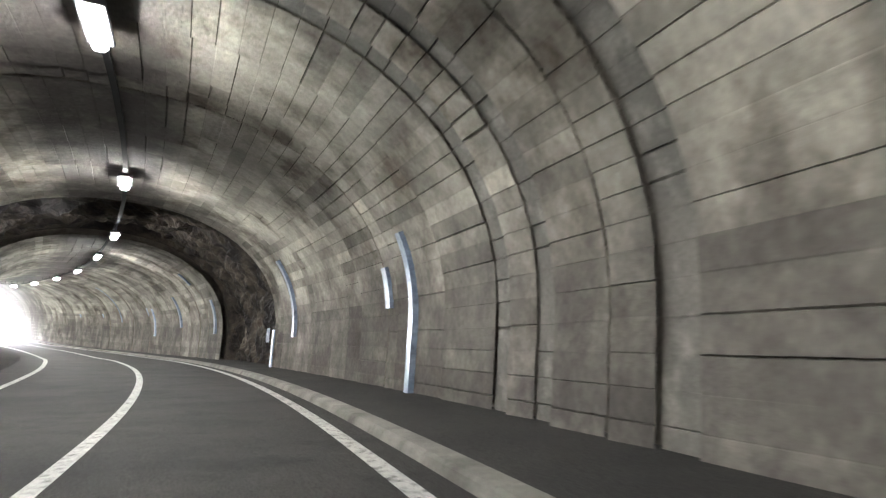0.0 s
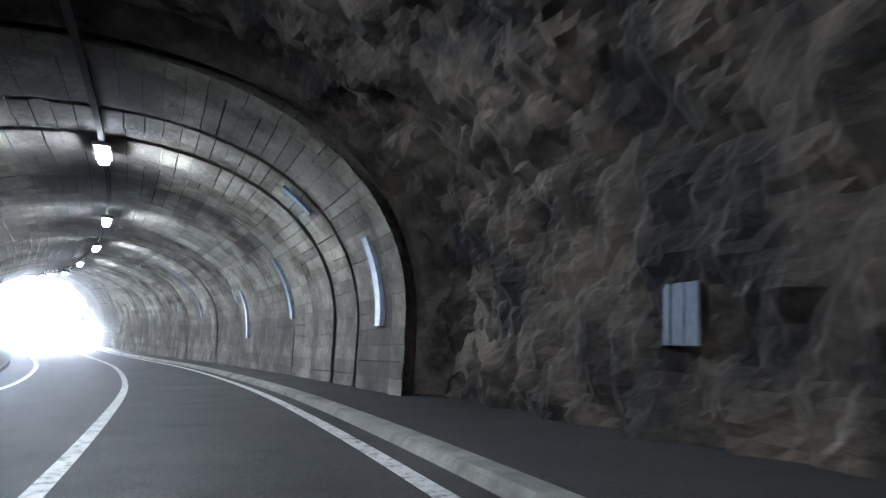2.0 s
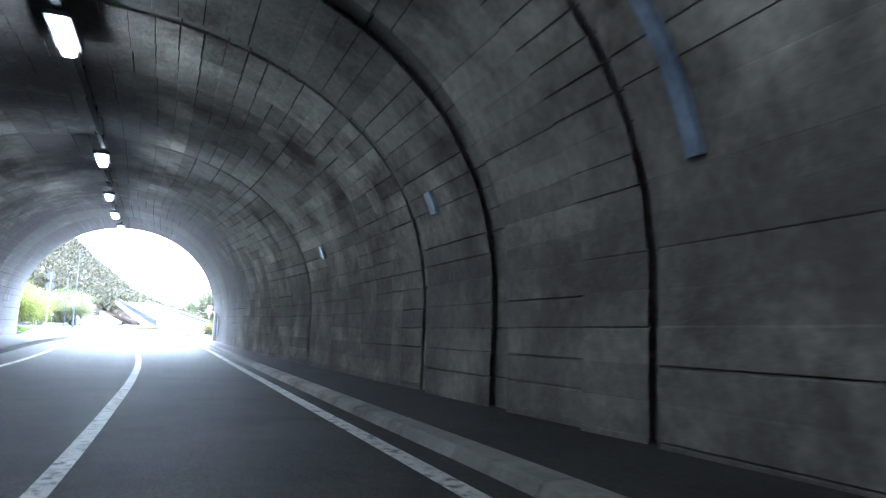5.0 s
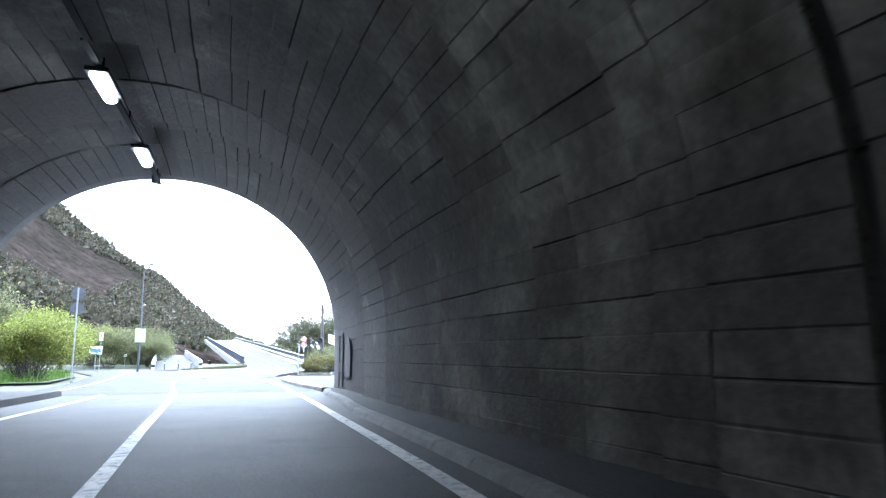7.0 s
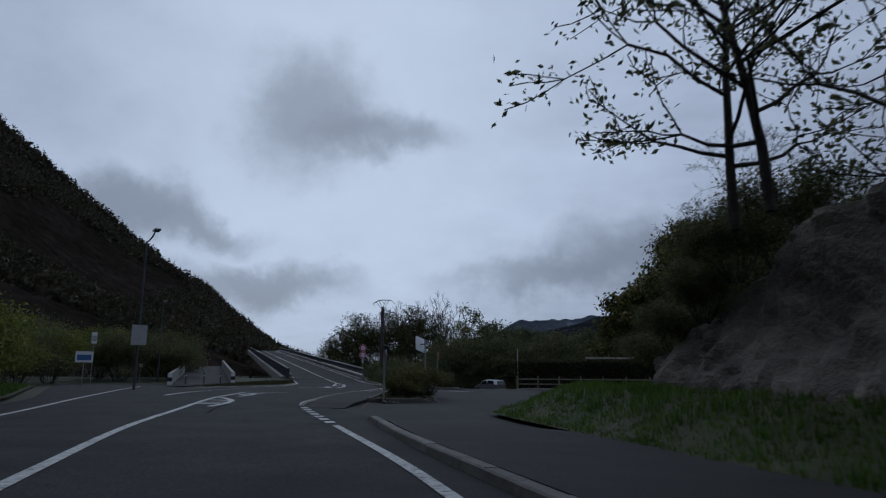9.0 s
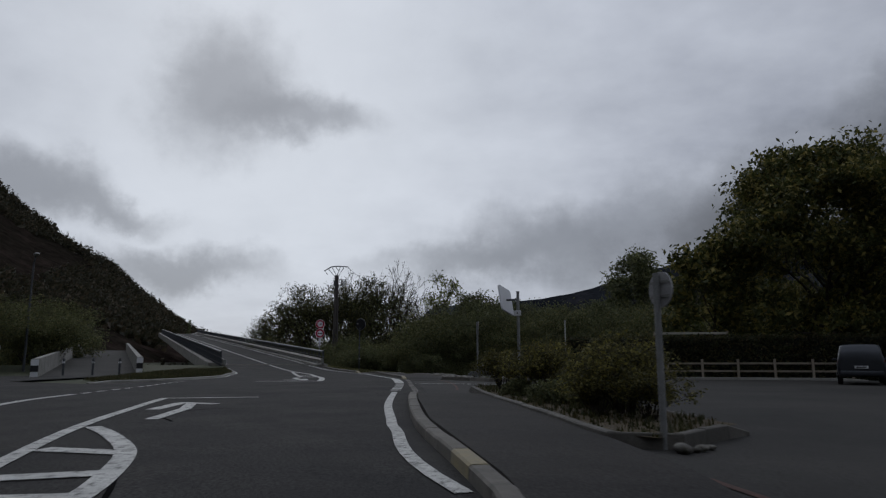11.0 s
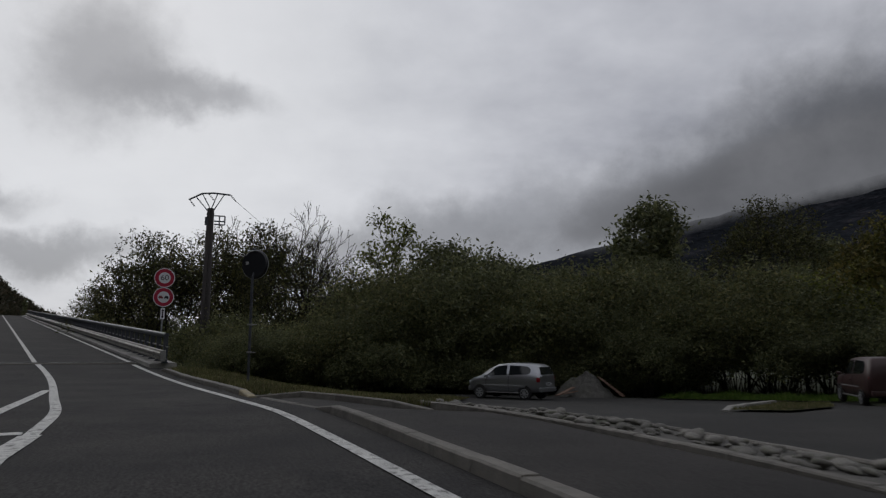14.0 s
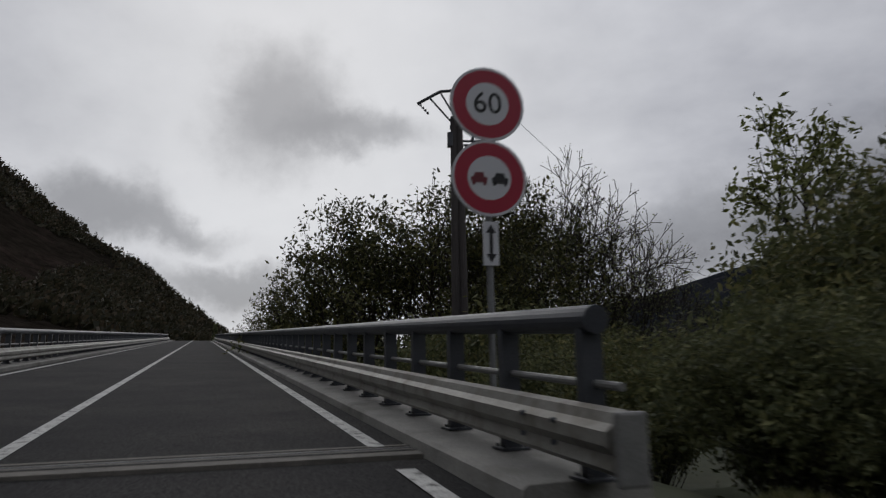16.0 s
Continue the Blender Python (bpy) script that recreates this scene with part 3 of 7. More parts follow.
for y, z1, z2, wide in ((-105.4, 0.3, 3.4, 0.24), (-103.9, 2.0, 2.9, 0.3), (-94.2, 1.4, 4.0, 0.28), (-91.2, 0.2, 1.7, 0.25), (-79.7, 1.6, 3.4, 0.35), (-77.3, 4.3, 4.9, 0.3), (-71.2, 2.1, 4.0, 0.3), (-64.2, 1.5, 3.5, 0.3), (-62.9, 3.0, 3.6, 0.2), (-55.0, 2.5, 5.3, 0.16), (-49.9, 2.9, 3.3, 0.25), (-42.9, 2.9, 3.3, 0.25)):
    drain_strip(y, z1, z2, wide)


def drain_cover(x, y, z):
    """A loose sheet of the same plastic fixed on the bare rock."""
    _, r, _ = station(u_at_y(y, 3.6))
    m = Matrix.Translation((x, y, z)) @ Matrix.Rotation(math.atan2(r.y, r.x), 4, "Z")
    ob = thing("drainage_cover", m, "pale blue plastic sheet fixed over wet rock", "drainage cover")
    bm = bmesh.new()
    for k in range(5):
        box(bm, (0.012 * (k % 2), -0.2 + 0.1 * k, 0.3), (0.025, 0.1, 0.6), bevel=0.004)
    part("ribbed_sheet", bm, surface("wet_plastic", (0.07, 0.09, 0.13), (0.14, 0.17, 0.22), 2.0, 0.4, 0.2, 12, stain=(0.04, 0.045, 0.05), stain_scale=3.0), ob)
    for z1 in (0.1, 0.5):
        bm = bmesh.new()
        box(bm, (0.25, 0.0, z1), (0.5, 0.04, 0.04))
        part("bracket", bm, STEEL, ob)


drain_cover(42.42, -87.6, 1.15)

# cable tray and lamps along the crown
def lamp_height(u):
    return 5.42 + 0.58 * smoothstep(6.5, 8.4, u)


def lamp_off(u):
    return CROWN_OFF - 0.65 * smoothstep(6.0, 8.4, u)


bm = bmesh.new()
uu = U_START
while uu < PORTAL_U - 0.02:
    a, b = upright(uu, lamp_off(uu), lamp_height(uu) + 0.2), upright(min(uu + 0.25, PORTAL_U), lamp_off(uu), lamp_height(uu + 0.25) + 0.2)
    d = b - a
    m = Matrix.Translation((a + b) / 2) @ d.to_track_quat("Y", "Z").to_matrix().to_4x4()
    box(bm, (0, 0, 0), (0.12, d.length + 0.01, 0.04), m)
    box(bm, (0, 0, 0.14), (0.03, 0.04, 0.3), m)
    uu += 0.25
tray = part("cable_tray", bm, plain("tray_black", (0.006, 0.006, 0.007), 0.9))
tagged(tray, "dark sheet-metal cable tray hung along the tunnel crown", "cable tray")


def tunnel_lamp(y, drop=0.0):
    uu = u_at_y(y, CROWN_OFF)
    a, b = upright(uu, lamp_off(uu), lamp_height(uu) - drop), upright(uu + 0.05, lamp_off(uu + 0.05), lamp_height(uu + 0.05) - drop)
    m = Matrix.Translation(a) @ (b - a).to_track_quat("Y", "Z").to_matrix().to_4x4()
    ob = thing("tunnel_lamp", m, "lit long tunnel luminaire under the cable tray", "lamp", "lamps along the tunnel crown")
    bm = bmesh.new()
    box(bm, (0, 0, 0.1), (0.40, 1.4, 0.09), bevel=0.02)
    for e in (-0.5, 0.5):
        box(bm, (0, e, 0.165 + drop / 2), (0.05, 0.05, 0.05 + drop))
    part("housing", bm, DARK_STEEL, ob)
    bm = bmesh.new()
    prism(bm, [(-0.11, 0.055), (-0.115, -0.02), (-0.06, -0.06), (0.06, -0.06), (0.115, -0.02), (0.11, 0.055)], 1.3)
    part("diffuser", bm, LAMP_ON, ob, "glowing white diffuser")
    return ob


for y in (-137, -127, -117.5, -107.6, -96.8, -87.4, -76.8, -67.3, -58.9, -50.4, -42.3, -34.6, -28.6, -24.3):
    tunnel_lamp(y, 0.28 if y == -87.4 else 0.0)


# tunnel road, kerbs and walkways
def swept(name, us, section, material, parent=None, label="", kind=""):
    """A cross-section of (offset, height), given by a function of u, swept along the road's line."""
    verts, faces = [], []
    k = 0
    for i, uu in enumerate(us):
        sec = section(uu)
        k = len(sec)
        verts += [on_line(uu, o, h) for o, h in sec]
        if i:
            for j in range(k - 1):
                a = (i - 1) * k + j
                faces.append((a, a + 1, a + k + 1, a + k))
    ob = raw_part(name, verts, faces, material, parent, label)
    if kind:
        tagged(ob, label, kind=kind)
    return ob


def eased(u, us, vs):
    """A smooth run through values at a few stations."""
    return float(np.mean([np.interp(u + d, us, vs) for d in (-0.4, -0.2, 0.0, 0.2, 0.4)]))


def centre_off(u):
    return eased(u, (0, 1, 2, 3, 4, 5, 6, 7, 7.9, 8.5, 9, 9.4), (-1.22, -1.16, -0.99, -1.04, -1.08, -0.90, -0.82, -0.92, -1.22, -1.70, -2.12, -2.30))


def right_off(u):
    return eased(u, (0, 1, 2, 3, 4, 5, 6, 7, 8, 8.5, 9, 9.5), (1.36, 1.48, 1.62, 1.69, 1.77, 1.80, 1.68, 1.68, 1.66, 1.46, 1.32, 1.25))


TUS = np.append(np.arange(U_START, PORTAL_U - 0.05, 0.1), PORTAL_U + 0.04)
road_in = swept("road", TUS, lambda u: [(-5.2, 0.0), (-3, 0), (-1, 0), (1, 0), (right_off(u) + 1.2, 0.0)], TUNNEL_ASPHALT, label="dark worn asphalt two-lane tunnel road", kind="structure")


def kerb_line(u):
    return right_off(u) + 0.36 + 0.26 * smoothstep(8.2, 8.65, u) + 0.3 * smoothstep(8.75, 9.0, u)


def kerb_wide(u):
    return 0.30 - 0.08 * smoothstep(6.4, 7.4, u)


def tunnel_walk_right(u):
    k = kerb_line(u)
    return [(k + kerb_wide(u) - 0.02, 0.09), (k + kerb_wide(u) + 0.1, 0.10), (half_width(u) + CROWN_OFF + 1.4, 0.14)]


swept("pavement", TUS, tunnel_walk_right, WALK_ASPHALT, label="dark narrow emergency walkway along the tunnel wall", kind="structure")
swept("pavement", TUS, lambda u: [(-half_width(u) + CROWN_OFF - 1.4, 0.17), (-5.0, 0.15), (-4.97, 0.0)], WALK_ASPHALT, label="dark narrow emergency walkway along the tunnel wall", kind="structure")
swept("lane_line", TUS, lambda u: [(centre_off(u) - 0.08, 0.008), (centre_off(u) + 0.08, 0.008)], PAINT, road_in, "worn white centre line")
swept("lane_line", TUS, lambda u: [(right_off(u) - 0.09, 0.008), (right_off(u) + 0.09, 0.008)], PAINT, road_in, "white edge line")
swept("lane_line", TUS, lambda u: [(-4.0, 0.008), (-3.84, 0.008)], PAINT, road_in, "white edge line")

kerb_in = thing("tunnel_kerb", Matrix(), "pale concrete kerb stones along the tunnel road", "kerb", kind="structure")
uu = U_START
while uu < PORTAL_U - 0.01:
    step = 0.125
    e = min(uu + step, PORTAL_U)
    verts = []
    for v in (uu + 0.001, (uu + e) / 2, e - 0.001):
        k, w = kerb_line(v), kerb_wide(v)
        verts += [on_line(v, k, -0.02), on_line(v, k + 0.05, 0.075), on_line(v, k + 0.09, 0.10), on_line(v, k + w, 0.105), on_line(v, k + w + 0.02, -0.02)]
    faces = [(i * 5 + j, i * 5 + j + 1, i * 5 + j + 6, i * 5 + j + 5) for i in range(2) for j in range(4)] + [(0, 1, 2, 3, 4), (14, 13, 12, 11, 10)]
    # stones from 6.8 on to the portal are darker
    raw_part("kerb_stone", verts, faces, KERB_CONCRETE if uu < 6.8 else WORN_GRANITE, kerb_in)
    uu = e

# closing wall added at the far back of the tunnel, behind the camera's start
p0, r0, _ = station(U_START)
bm = bmesh.new()
box(bm, (0, 0, 3), (16, 0.4, 9), Matrix.Translation(p0 - Vector((-r0.y, r0.x, 0)) * 0.3 + r0 * CROWN_OFF) @ Matrix.Rotation(math.atan2(r0.y, r0.x), 4, "Z"))
tagged(part("wall_back", bm, DARK_CONCRETE), "dark wall closing the back of the tunnel", kind="structure")


# portal: head wall with the arch cut through it
def portal():
    ob = thing("tunnel_portal", Matrix(), "grey concrete tunnel portal with a niche beside the road", "portal", kind="structure")
    uu = PORTAL_U
    n = 48
    verts, faces = [], []
    for dep in (0.0, 0.06):
        for j in range(n + 1):
            off, h = vault(uu, j / n)
            verts.append(upright(uu + dep, off, h - 0.05))
        for j in range(n + 1):
            off, h = vault(uu, j / n)
            s = j / n
            ang = math.pi * (1 - s)
            ox = crown_off(uu) + 7.2 * math.cos(ang) * (1.25 if abs(math.cos(ang)) > 0.6 else 1.1)
            oz = max(-0.3, 8.2 * math.sin(ang) ** 0.7) if 0 < j < n else -0.3
            verts.append(upright(uu + dep, ox, oz))
    k = n + 1
    for j in range(n):
        a, b, c, d = j, j + 1, k + j + 1, k + j
        faces += [(a, b, c, d), (2 * k + d, 2 * k + c, 2 * k + b, 2 * k + a), (a, 2 * k + a, 2 * k + b, b), (d, c, 2 * k + c, 2 * k + d)]
    raw_part("head_wall", verts, faces, DARK_CONCRETE, ob)
    # niche in the right side wall, its recess's shade painted as a flat black panel
    side = half_width(8.9) + crown_off(8.9) - 0.02
    a, b = on_line(8.885, side, 0.17), on_line(8.94, side, 0.17)
    m = Matrix.Translation((a + b) / 2) @ (b - a).to_track_quat("Y", "Z").to_matrix().to_4x4()
    bm = bmesh.new()
    for y, z, sy, sz in ((-0.33, 0.76, 0.08, 1.52), (0.33, 0.76, 0.08, 1.52), (0, 1.56, 0.74, 0.1)):
        box(bm, (0, y, z), (0.05, sy, sz), m, 0.008)
    part("niche_frame", bm, DARK_CONCRETE, ob, "concrete frame round the niche")
    bm = bmesh.new()
    box(bm, (0.015, 0, 0.76), (0.02, 0.58, 1.5), m)
    part("niche_door", bm, plain("niche_shade_black", (0.012, 0.012, 0.014), 0.8), ob, "black panel for the shade in the niche's opening")
    # farther in, a dark arched panel paints the shade of a shallow recess
    a, b = on_line(8.76, side, 0.17), on_line(8.84, side, 0.17)
    m = Matrix.Translation((a + b) / 2) @ (b - a).to_track_quat("Y", "Z").to_matrix().to_4x4()
    arch = [(0.5, 0.3)] + [(0.5 * math.cos(t), 0.92 + 0.5 * math.sin(t)) for t in np.linspace(0, math.pi, 13)] + [(-0.5, 0.3)]
    bm = bmesh.new()
    prism(bm, arch, 0.03, m @ Matrix.Rotation(math.pi / 2, 4, "Z"))
    part("arched_panel", bm, DARK_CONCRETE, ob, "dark arched panel for the shade of a shallow recess in the wall")
    bm = bmesh.new()
    c = on_line(PORTAL_U - 0.02, crown_off(PORTAL_U) - 0.4, crown_height(PORTAL_U) - 0.25)
    box(bm, c, (0.2, 0.2, 0.3), bevel=0.02)
    part("bracket", bm, STEEL, ob, "small metal box hung from the arch")


portal()


# the mountain over the tunnel
def hill_over_tunnel():
    p0, r0, _ = station(PORTAL_U)
    d0 = Vector((-r0.y, r0.x, 0))
    verts, faces = [], []
    runs = [-0.4, -2.5, -6, -12, -20, -32, -48, -70, -100, -140, -190, -240]
    sides = [-260, -190, -140, -100, -70, -50, -36, -26, -18, -11, -6, -2, 3, 8, 14, 20, 28, 38, 52, 72, 100, 140, 190, 260]
    for i, a in enumerate(runs):
        for j, s in enumerate(sides):
            q = p0 + d0 * a + r0 * s
            rise = 8.4 + 0.62 * (-a - 0.4) + 2.5 * noise.fractal(q * 0.06, 1.0, 2.0, 4) * min(1.0, -a / 12)
            fall = smoothstep(60, 250, abs(s)) * 0.75
            verts.append((q.x, q.y, max(8.3, rise) * (1 - fall) - 8.0 * fall))
            if i and j:
                k = len(sides)
                b = (i - 1) * k + j
                faces.append((b - 1, b, b + k, b + k - 1))
    # skirts beside the portal's head wall, down to the ground
    base = len(verts)
    for j, s in enumerate(sides):
        q = p0 + d0 * -0.4 + r0 * s
        verts.append((q.x, q.y, -1.5))
        if j and (s <= -11 or sides[j - 1] >= 8):
            faces.append((base + j - 1, base + j, j, j - 1))
    ob = raw_part("hillside", verts, faces, surface("hill_turf_and_rock", (0.030, 0.040, 0.016), (0.075, 0.070, 0.045), 0.12, 0.95, 1.0, 1.5, stain=(0.13, 0.12, 0.10), stain_scale=0.15, bump_size=0.4))
    tagged(ob, "grassy and rocky mountainside over the tunnel", kind="structure")


hill_over_tunnel()

# ---------------------------------------------------------------- open ground, mountains
def ground_sheet():
    """One sheet from the roadside to the horizon, finer near the road."""
    def steps(lo, hi, near_lo, near_hi, fine):
        v, out = lo, []
        while v < hi:
            out.append(v)
            d = max(near_lo - v, v - near_hi, 0)
            v += fine + d * 0.28
        return out + [hi]

    xs, ys = steps(-3000, 3000, -45, 45, 2.2), steps(-2000, 4000, -18, 110, 2.2)
    verts, faces = [], []
    for i, x in enumerate(xs):
        for j, y in enumerate(ys):
            cx, cy = max(-60.0, min(60.0, x)), max(-15.0, min(140.0, y))
            z = terrain(cx, cy) - 0.09
            far = max(abs(x - cx), abs(y - cy))
            z = z + (-5.0 - z) * smoothstep(10, 160, far) + noise.noise(Vector((x, y, 0)) * 0.05) * 0.4 * smoothstep(5, 60, far)
            verts.append((x, y, z))
            if i and j:
                k = len(ys)
                a = (i - 1) * k + j
                if y > -16.5 or abs(x - 20) > 75:
                    faces.append((a - 1, a - 1 + k, a + k, a))
    ob = raw_part("ground", verts, faces, FIELD)
    return tagged(ob, "grassy earth of the valley floor", kind="structure")


ground_sheet()

HILL_NEAR = surface("hill_woods_and_scree", (0.013, 0.012, 0.009), (0.030, 0.024, 0.020), 0.03, 0.95, 1.0, 0.25, grain=0.4, stain=(0.048, 0.034, 0.030), stain_scale=0.018, stain_at=(0.52, 0.66), bump_size=3.0, spec=0.0)
# distance haze painted into the colours: bluish here, paler blue on the farthest
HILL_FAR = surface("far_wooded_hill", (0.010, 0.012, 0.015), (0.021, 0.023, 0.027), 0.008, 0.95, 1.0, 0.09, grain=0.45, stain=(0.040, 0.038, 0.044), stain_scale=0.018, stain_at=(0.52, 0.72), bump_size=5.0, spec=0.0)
HILL_HAZY = surface("far_mountain_in_haze", (0.040, 0.048, 0.062), (0.070, 0.080, 0.098), 0.004, 0.95, 0.5, 0.03, stain=(0.22, 0.24, 0.28), stain_scale=0.01, stain_at=(0.6, 0.75), bump_size=5.0, spec=0.0)


def mountain(name, centre, az1, az2, r1, ridge, profile, material, label, rough, n=160, m=50, back=True):
    """A slope that rises between two distances; profile gives its height angle over azimuth (degrees, to the left of +y)."""
    cx, cy = centre
    verts, faces = [], []
    for i in range(n + 1):
        az = az1 + (az2 - az1) * i / n
        r2 = ridge(az)
        top = profile(az)
        for j in range(m + 1):
            f = j / m
            r = r1 + (r2 - r1) * f
            a = radians(az)
            x, y = cx - math.sin(a) * r, cy + math.cos(a) * r
            h = top * (0.25 * f + 0.75 * f**1.5)
            p = Vector((x, y, 0))
            h += rough * f * (noise.fractal(p * (6.0 / r2), 1.0, 2.0, 6) + 0.25 * noise.noise(p * (60.0 / r2)))
            verts.append((x, y, -6 + h if h > 0 else -6))
        verts.append((cx - math.sin(a) * r2 * 1.5, cy + math.cos(a) * r2 * 1.5, -30))
        if i:
            k = m + 2
            faces += [((i - 1) * k + j, (i - 1) * k + j + 1, i * k + j + 1, i * k + j) for j in range(m + 1)]
    ob = raw_part(name, verts, faces, material, smooth=True)
    return tagged(ob, label, kind="structure")


def left_ridge(az):
    """How far off the crest of the near mountain runs."""
    return float(np.interp(az, (17, 30, 40, 53, 70, 170), (400, 400, 450, 400, 270, 250)))


def left_profile(az):
    return float(np.interp(az, (17, 20, 23, 26, 28, 30, 32, 34, 37, 40, 44, 48, 53, 65, 100, 165), (2, 8, 17, 27, 36, 46, 60, 71, 86, 107, 126, 147, 175, 180, 165, 160)))


def right_profile(az):
    return float(np.interp(az, [-80, -50, -34, -25, -16, -7, 0, 8, 14], [17, 15.0, 12.4, 10.6, 8.6, 6.4, 5.0, 3.2, 1.0]))


mountain("mountain_left", (5, 0), 18, 165, 85, left_ridge, left_profile, HILL_NEAR, "steep dark mountainside with woods and scree", 5.0, 240, 100)
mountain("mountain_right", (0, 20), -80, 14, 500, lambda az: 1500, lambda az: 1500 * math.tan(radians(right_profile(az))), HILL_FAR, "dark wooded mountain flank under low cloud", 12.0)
mountain("mountain_far", (0, 0), -14, 16, 2300, lambda az: 3000, lambda a: 3000 * math.tan(radians(5.3 - 0.055 * (a - 1.5) ** 2 * 0.9)), HILL_HAZY, "far mountain painted blue with haze, with traces of snow", 60.0)



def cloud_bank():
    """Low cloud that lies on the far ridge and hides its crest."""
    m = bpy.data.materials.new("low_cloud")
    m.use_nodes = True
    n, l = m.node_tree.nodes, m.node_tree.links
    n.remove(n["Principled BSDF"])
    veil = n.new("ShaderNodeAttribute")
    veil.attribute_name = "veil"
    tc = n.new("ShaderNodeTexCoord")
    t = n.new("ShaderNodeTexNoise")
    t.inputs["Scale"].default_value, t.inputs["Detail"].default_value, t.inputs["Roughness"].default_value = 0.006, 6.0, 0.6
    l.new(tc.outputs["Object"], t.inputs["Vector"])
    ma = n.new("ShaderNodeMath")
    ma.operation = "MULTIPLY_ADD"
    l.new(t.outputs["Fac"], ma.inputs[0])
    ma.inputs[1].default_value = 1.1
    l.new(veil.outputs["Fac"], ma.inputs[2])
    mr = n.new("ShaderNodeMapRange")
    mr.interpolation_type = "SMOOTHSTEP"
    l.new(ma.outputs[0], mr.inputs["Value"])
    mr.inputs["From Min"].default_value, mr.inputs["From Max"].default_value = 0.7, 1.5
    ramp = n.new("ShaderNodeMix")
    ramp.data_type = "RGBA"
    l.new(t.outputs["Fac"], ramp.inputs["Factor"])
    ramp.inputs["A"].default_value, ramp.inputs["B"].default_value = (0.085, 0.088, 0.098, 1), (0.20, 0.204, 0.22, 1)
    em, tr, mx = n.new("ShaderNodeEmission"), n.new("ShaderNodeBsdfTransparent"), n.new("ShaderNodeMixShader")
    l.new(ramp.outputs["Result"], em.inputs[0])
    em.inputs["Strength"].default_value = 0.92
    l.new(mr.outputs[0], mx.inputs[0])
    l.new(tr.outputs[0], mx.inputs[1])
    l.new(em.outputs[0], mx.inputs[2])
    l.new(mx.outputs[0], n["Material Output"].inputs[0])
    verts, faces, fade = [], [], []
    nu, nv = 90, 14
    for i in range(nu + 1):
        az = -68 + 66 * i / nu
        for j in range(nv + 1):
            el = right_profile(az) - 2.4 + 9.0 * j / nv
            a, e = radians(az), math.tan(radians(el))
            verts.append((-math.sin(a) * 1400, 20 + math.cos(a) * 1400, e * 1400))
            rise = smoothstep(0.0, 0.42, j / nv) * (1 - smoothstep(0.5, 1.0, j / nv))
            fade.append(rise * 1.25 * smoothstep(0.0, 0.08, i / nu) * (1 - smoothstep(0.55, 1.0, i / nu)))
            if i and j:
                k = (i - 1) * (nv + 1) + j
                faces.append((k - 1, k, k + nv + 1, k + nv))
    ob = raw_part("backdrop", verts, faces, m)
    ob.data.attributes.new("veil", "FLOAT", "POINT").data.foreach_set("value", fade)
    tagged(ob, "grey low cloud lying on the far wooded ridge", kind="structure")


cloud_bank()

# ---------------------------------------------------------------- paved surfaces outside
RIGHT_LINE = spline([(14.4, -19.6), (12.95, -16.4), (10.7, -11.5), (7.35, -5.1), (2.92, 3.2), (1.72, 7.4), (1.40, 8.9), (0.77, 12.3), (0.05, 17.6), (-0.72, 23.3), (-1.97, 29.8), (-3.05, 33.3), (-5.2, 39.7), (-6.65, 42.9), (-8.72, 47.0), (-11.4, 52.2), (-14.1, 57.1)])
GUTTER = spline([(15.17, -19.2), (14.8, -18.4), (14.2, -17.25), (13.5, -15.95), (12.25, -13.4), (10.2, -9.2), (8.6, -5.7), (7.2, -2.4)]), spline([(3.32, 1.9), (3.02, 3.3), (2.68, 4.7), (1.90, 7.9), (1.10, 12.8), (0.76, 15.7)]), spline([(-1.62, 29.9), (-1.92, 31.2), (-2.65, 33.9), (-4.1, 38.8), (-5.0, 41.2)]), spline([(-6.75, 43.9), (-8.2, 47.0), (-10.3, 51.0), (-12.3, 54.9)])

LOWERED = spline([(-5.0, 41.25), (-5.7, 42.4), (-6.5, 43.8)])
LOWERED_GATE = spline([(0.76, 15.75), (0.4, 18.4), (-0.15, 21.6), (-0.75, 25.4), (-1.2, 27.95), (-1.6, 29.85)])


def outer_road(x, y):
    """The land, dipping under the tunnel's road at the portal."""
    p0, r0, _ = station(PORTAL_U)
    along = (x - p0.x) * -r0.y + (y - p0.y) * r0.x
    return land(x, y) - 0.04 * (1 - smoothstep(0.3, 1.2, along))


# one asphalt field for the junction, the side road and the road to the bridge
road_out = sheet("road", [(18.3, -19.0), (16.0, -16.0), (12.9, -11.6), (10.2, -5.4), (4.2, 2.2), (3.3, 6.0), (1.8, 12.2), (0.8, 18.5), (-0.9, 27.8), (-2.3, 33.8), (-4.0, 39.2), (-6.2, 43.8), (-7.8, 46.8), (-10.2, 51.4), (-12.3, 55.5), (-13.6, 57.9),
                          (-20.4, 54.2), (-19.0, 50.6), (-16.2, 45.6), (-14.2, 41.2), (-12.2, 35.0), (-11.5, 30.0), (-11.4, 26.0), (-12.4, 22.3), (-17.5, 25.0), (-19.0, 34.0), (-22.0, 35.0), (-31.0, 30.0), (-24.0, 22.0), (-9.2, 4.2), (-1.6, -8.0), (7.6, -23.6)], outer_road, ASPHALT, 0.9, label="dark worn asphalt of the road and junction")
tagged(road_out, kind="structure")
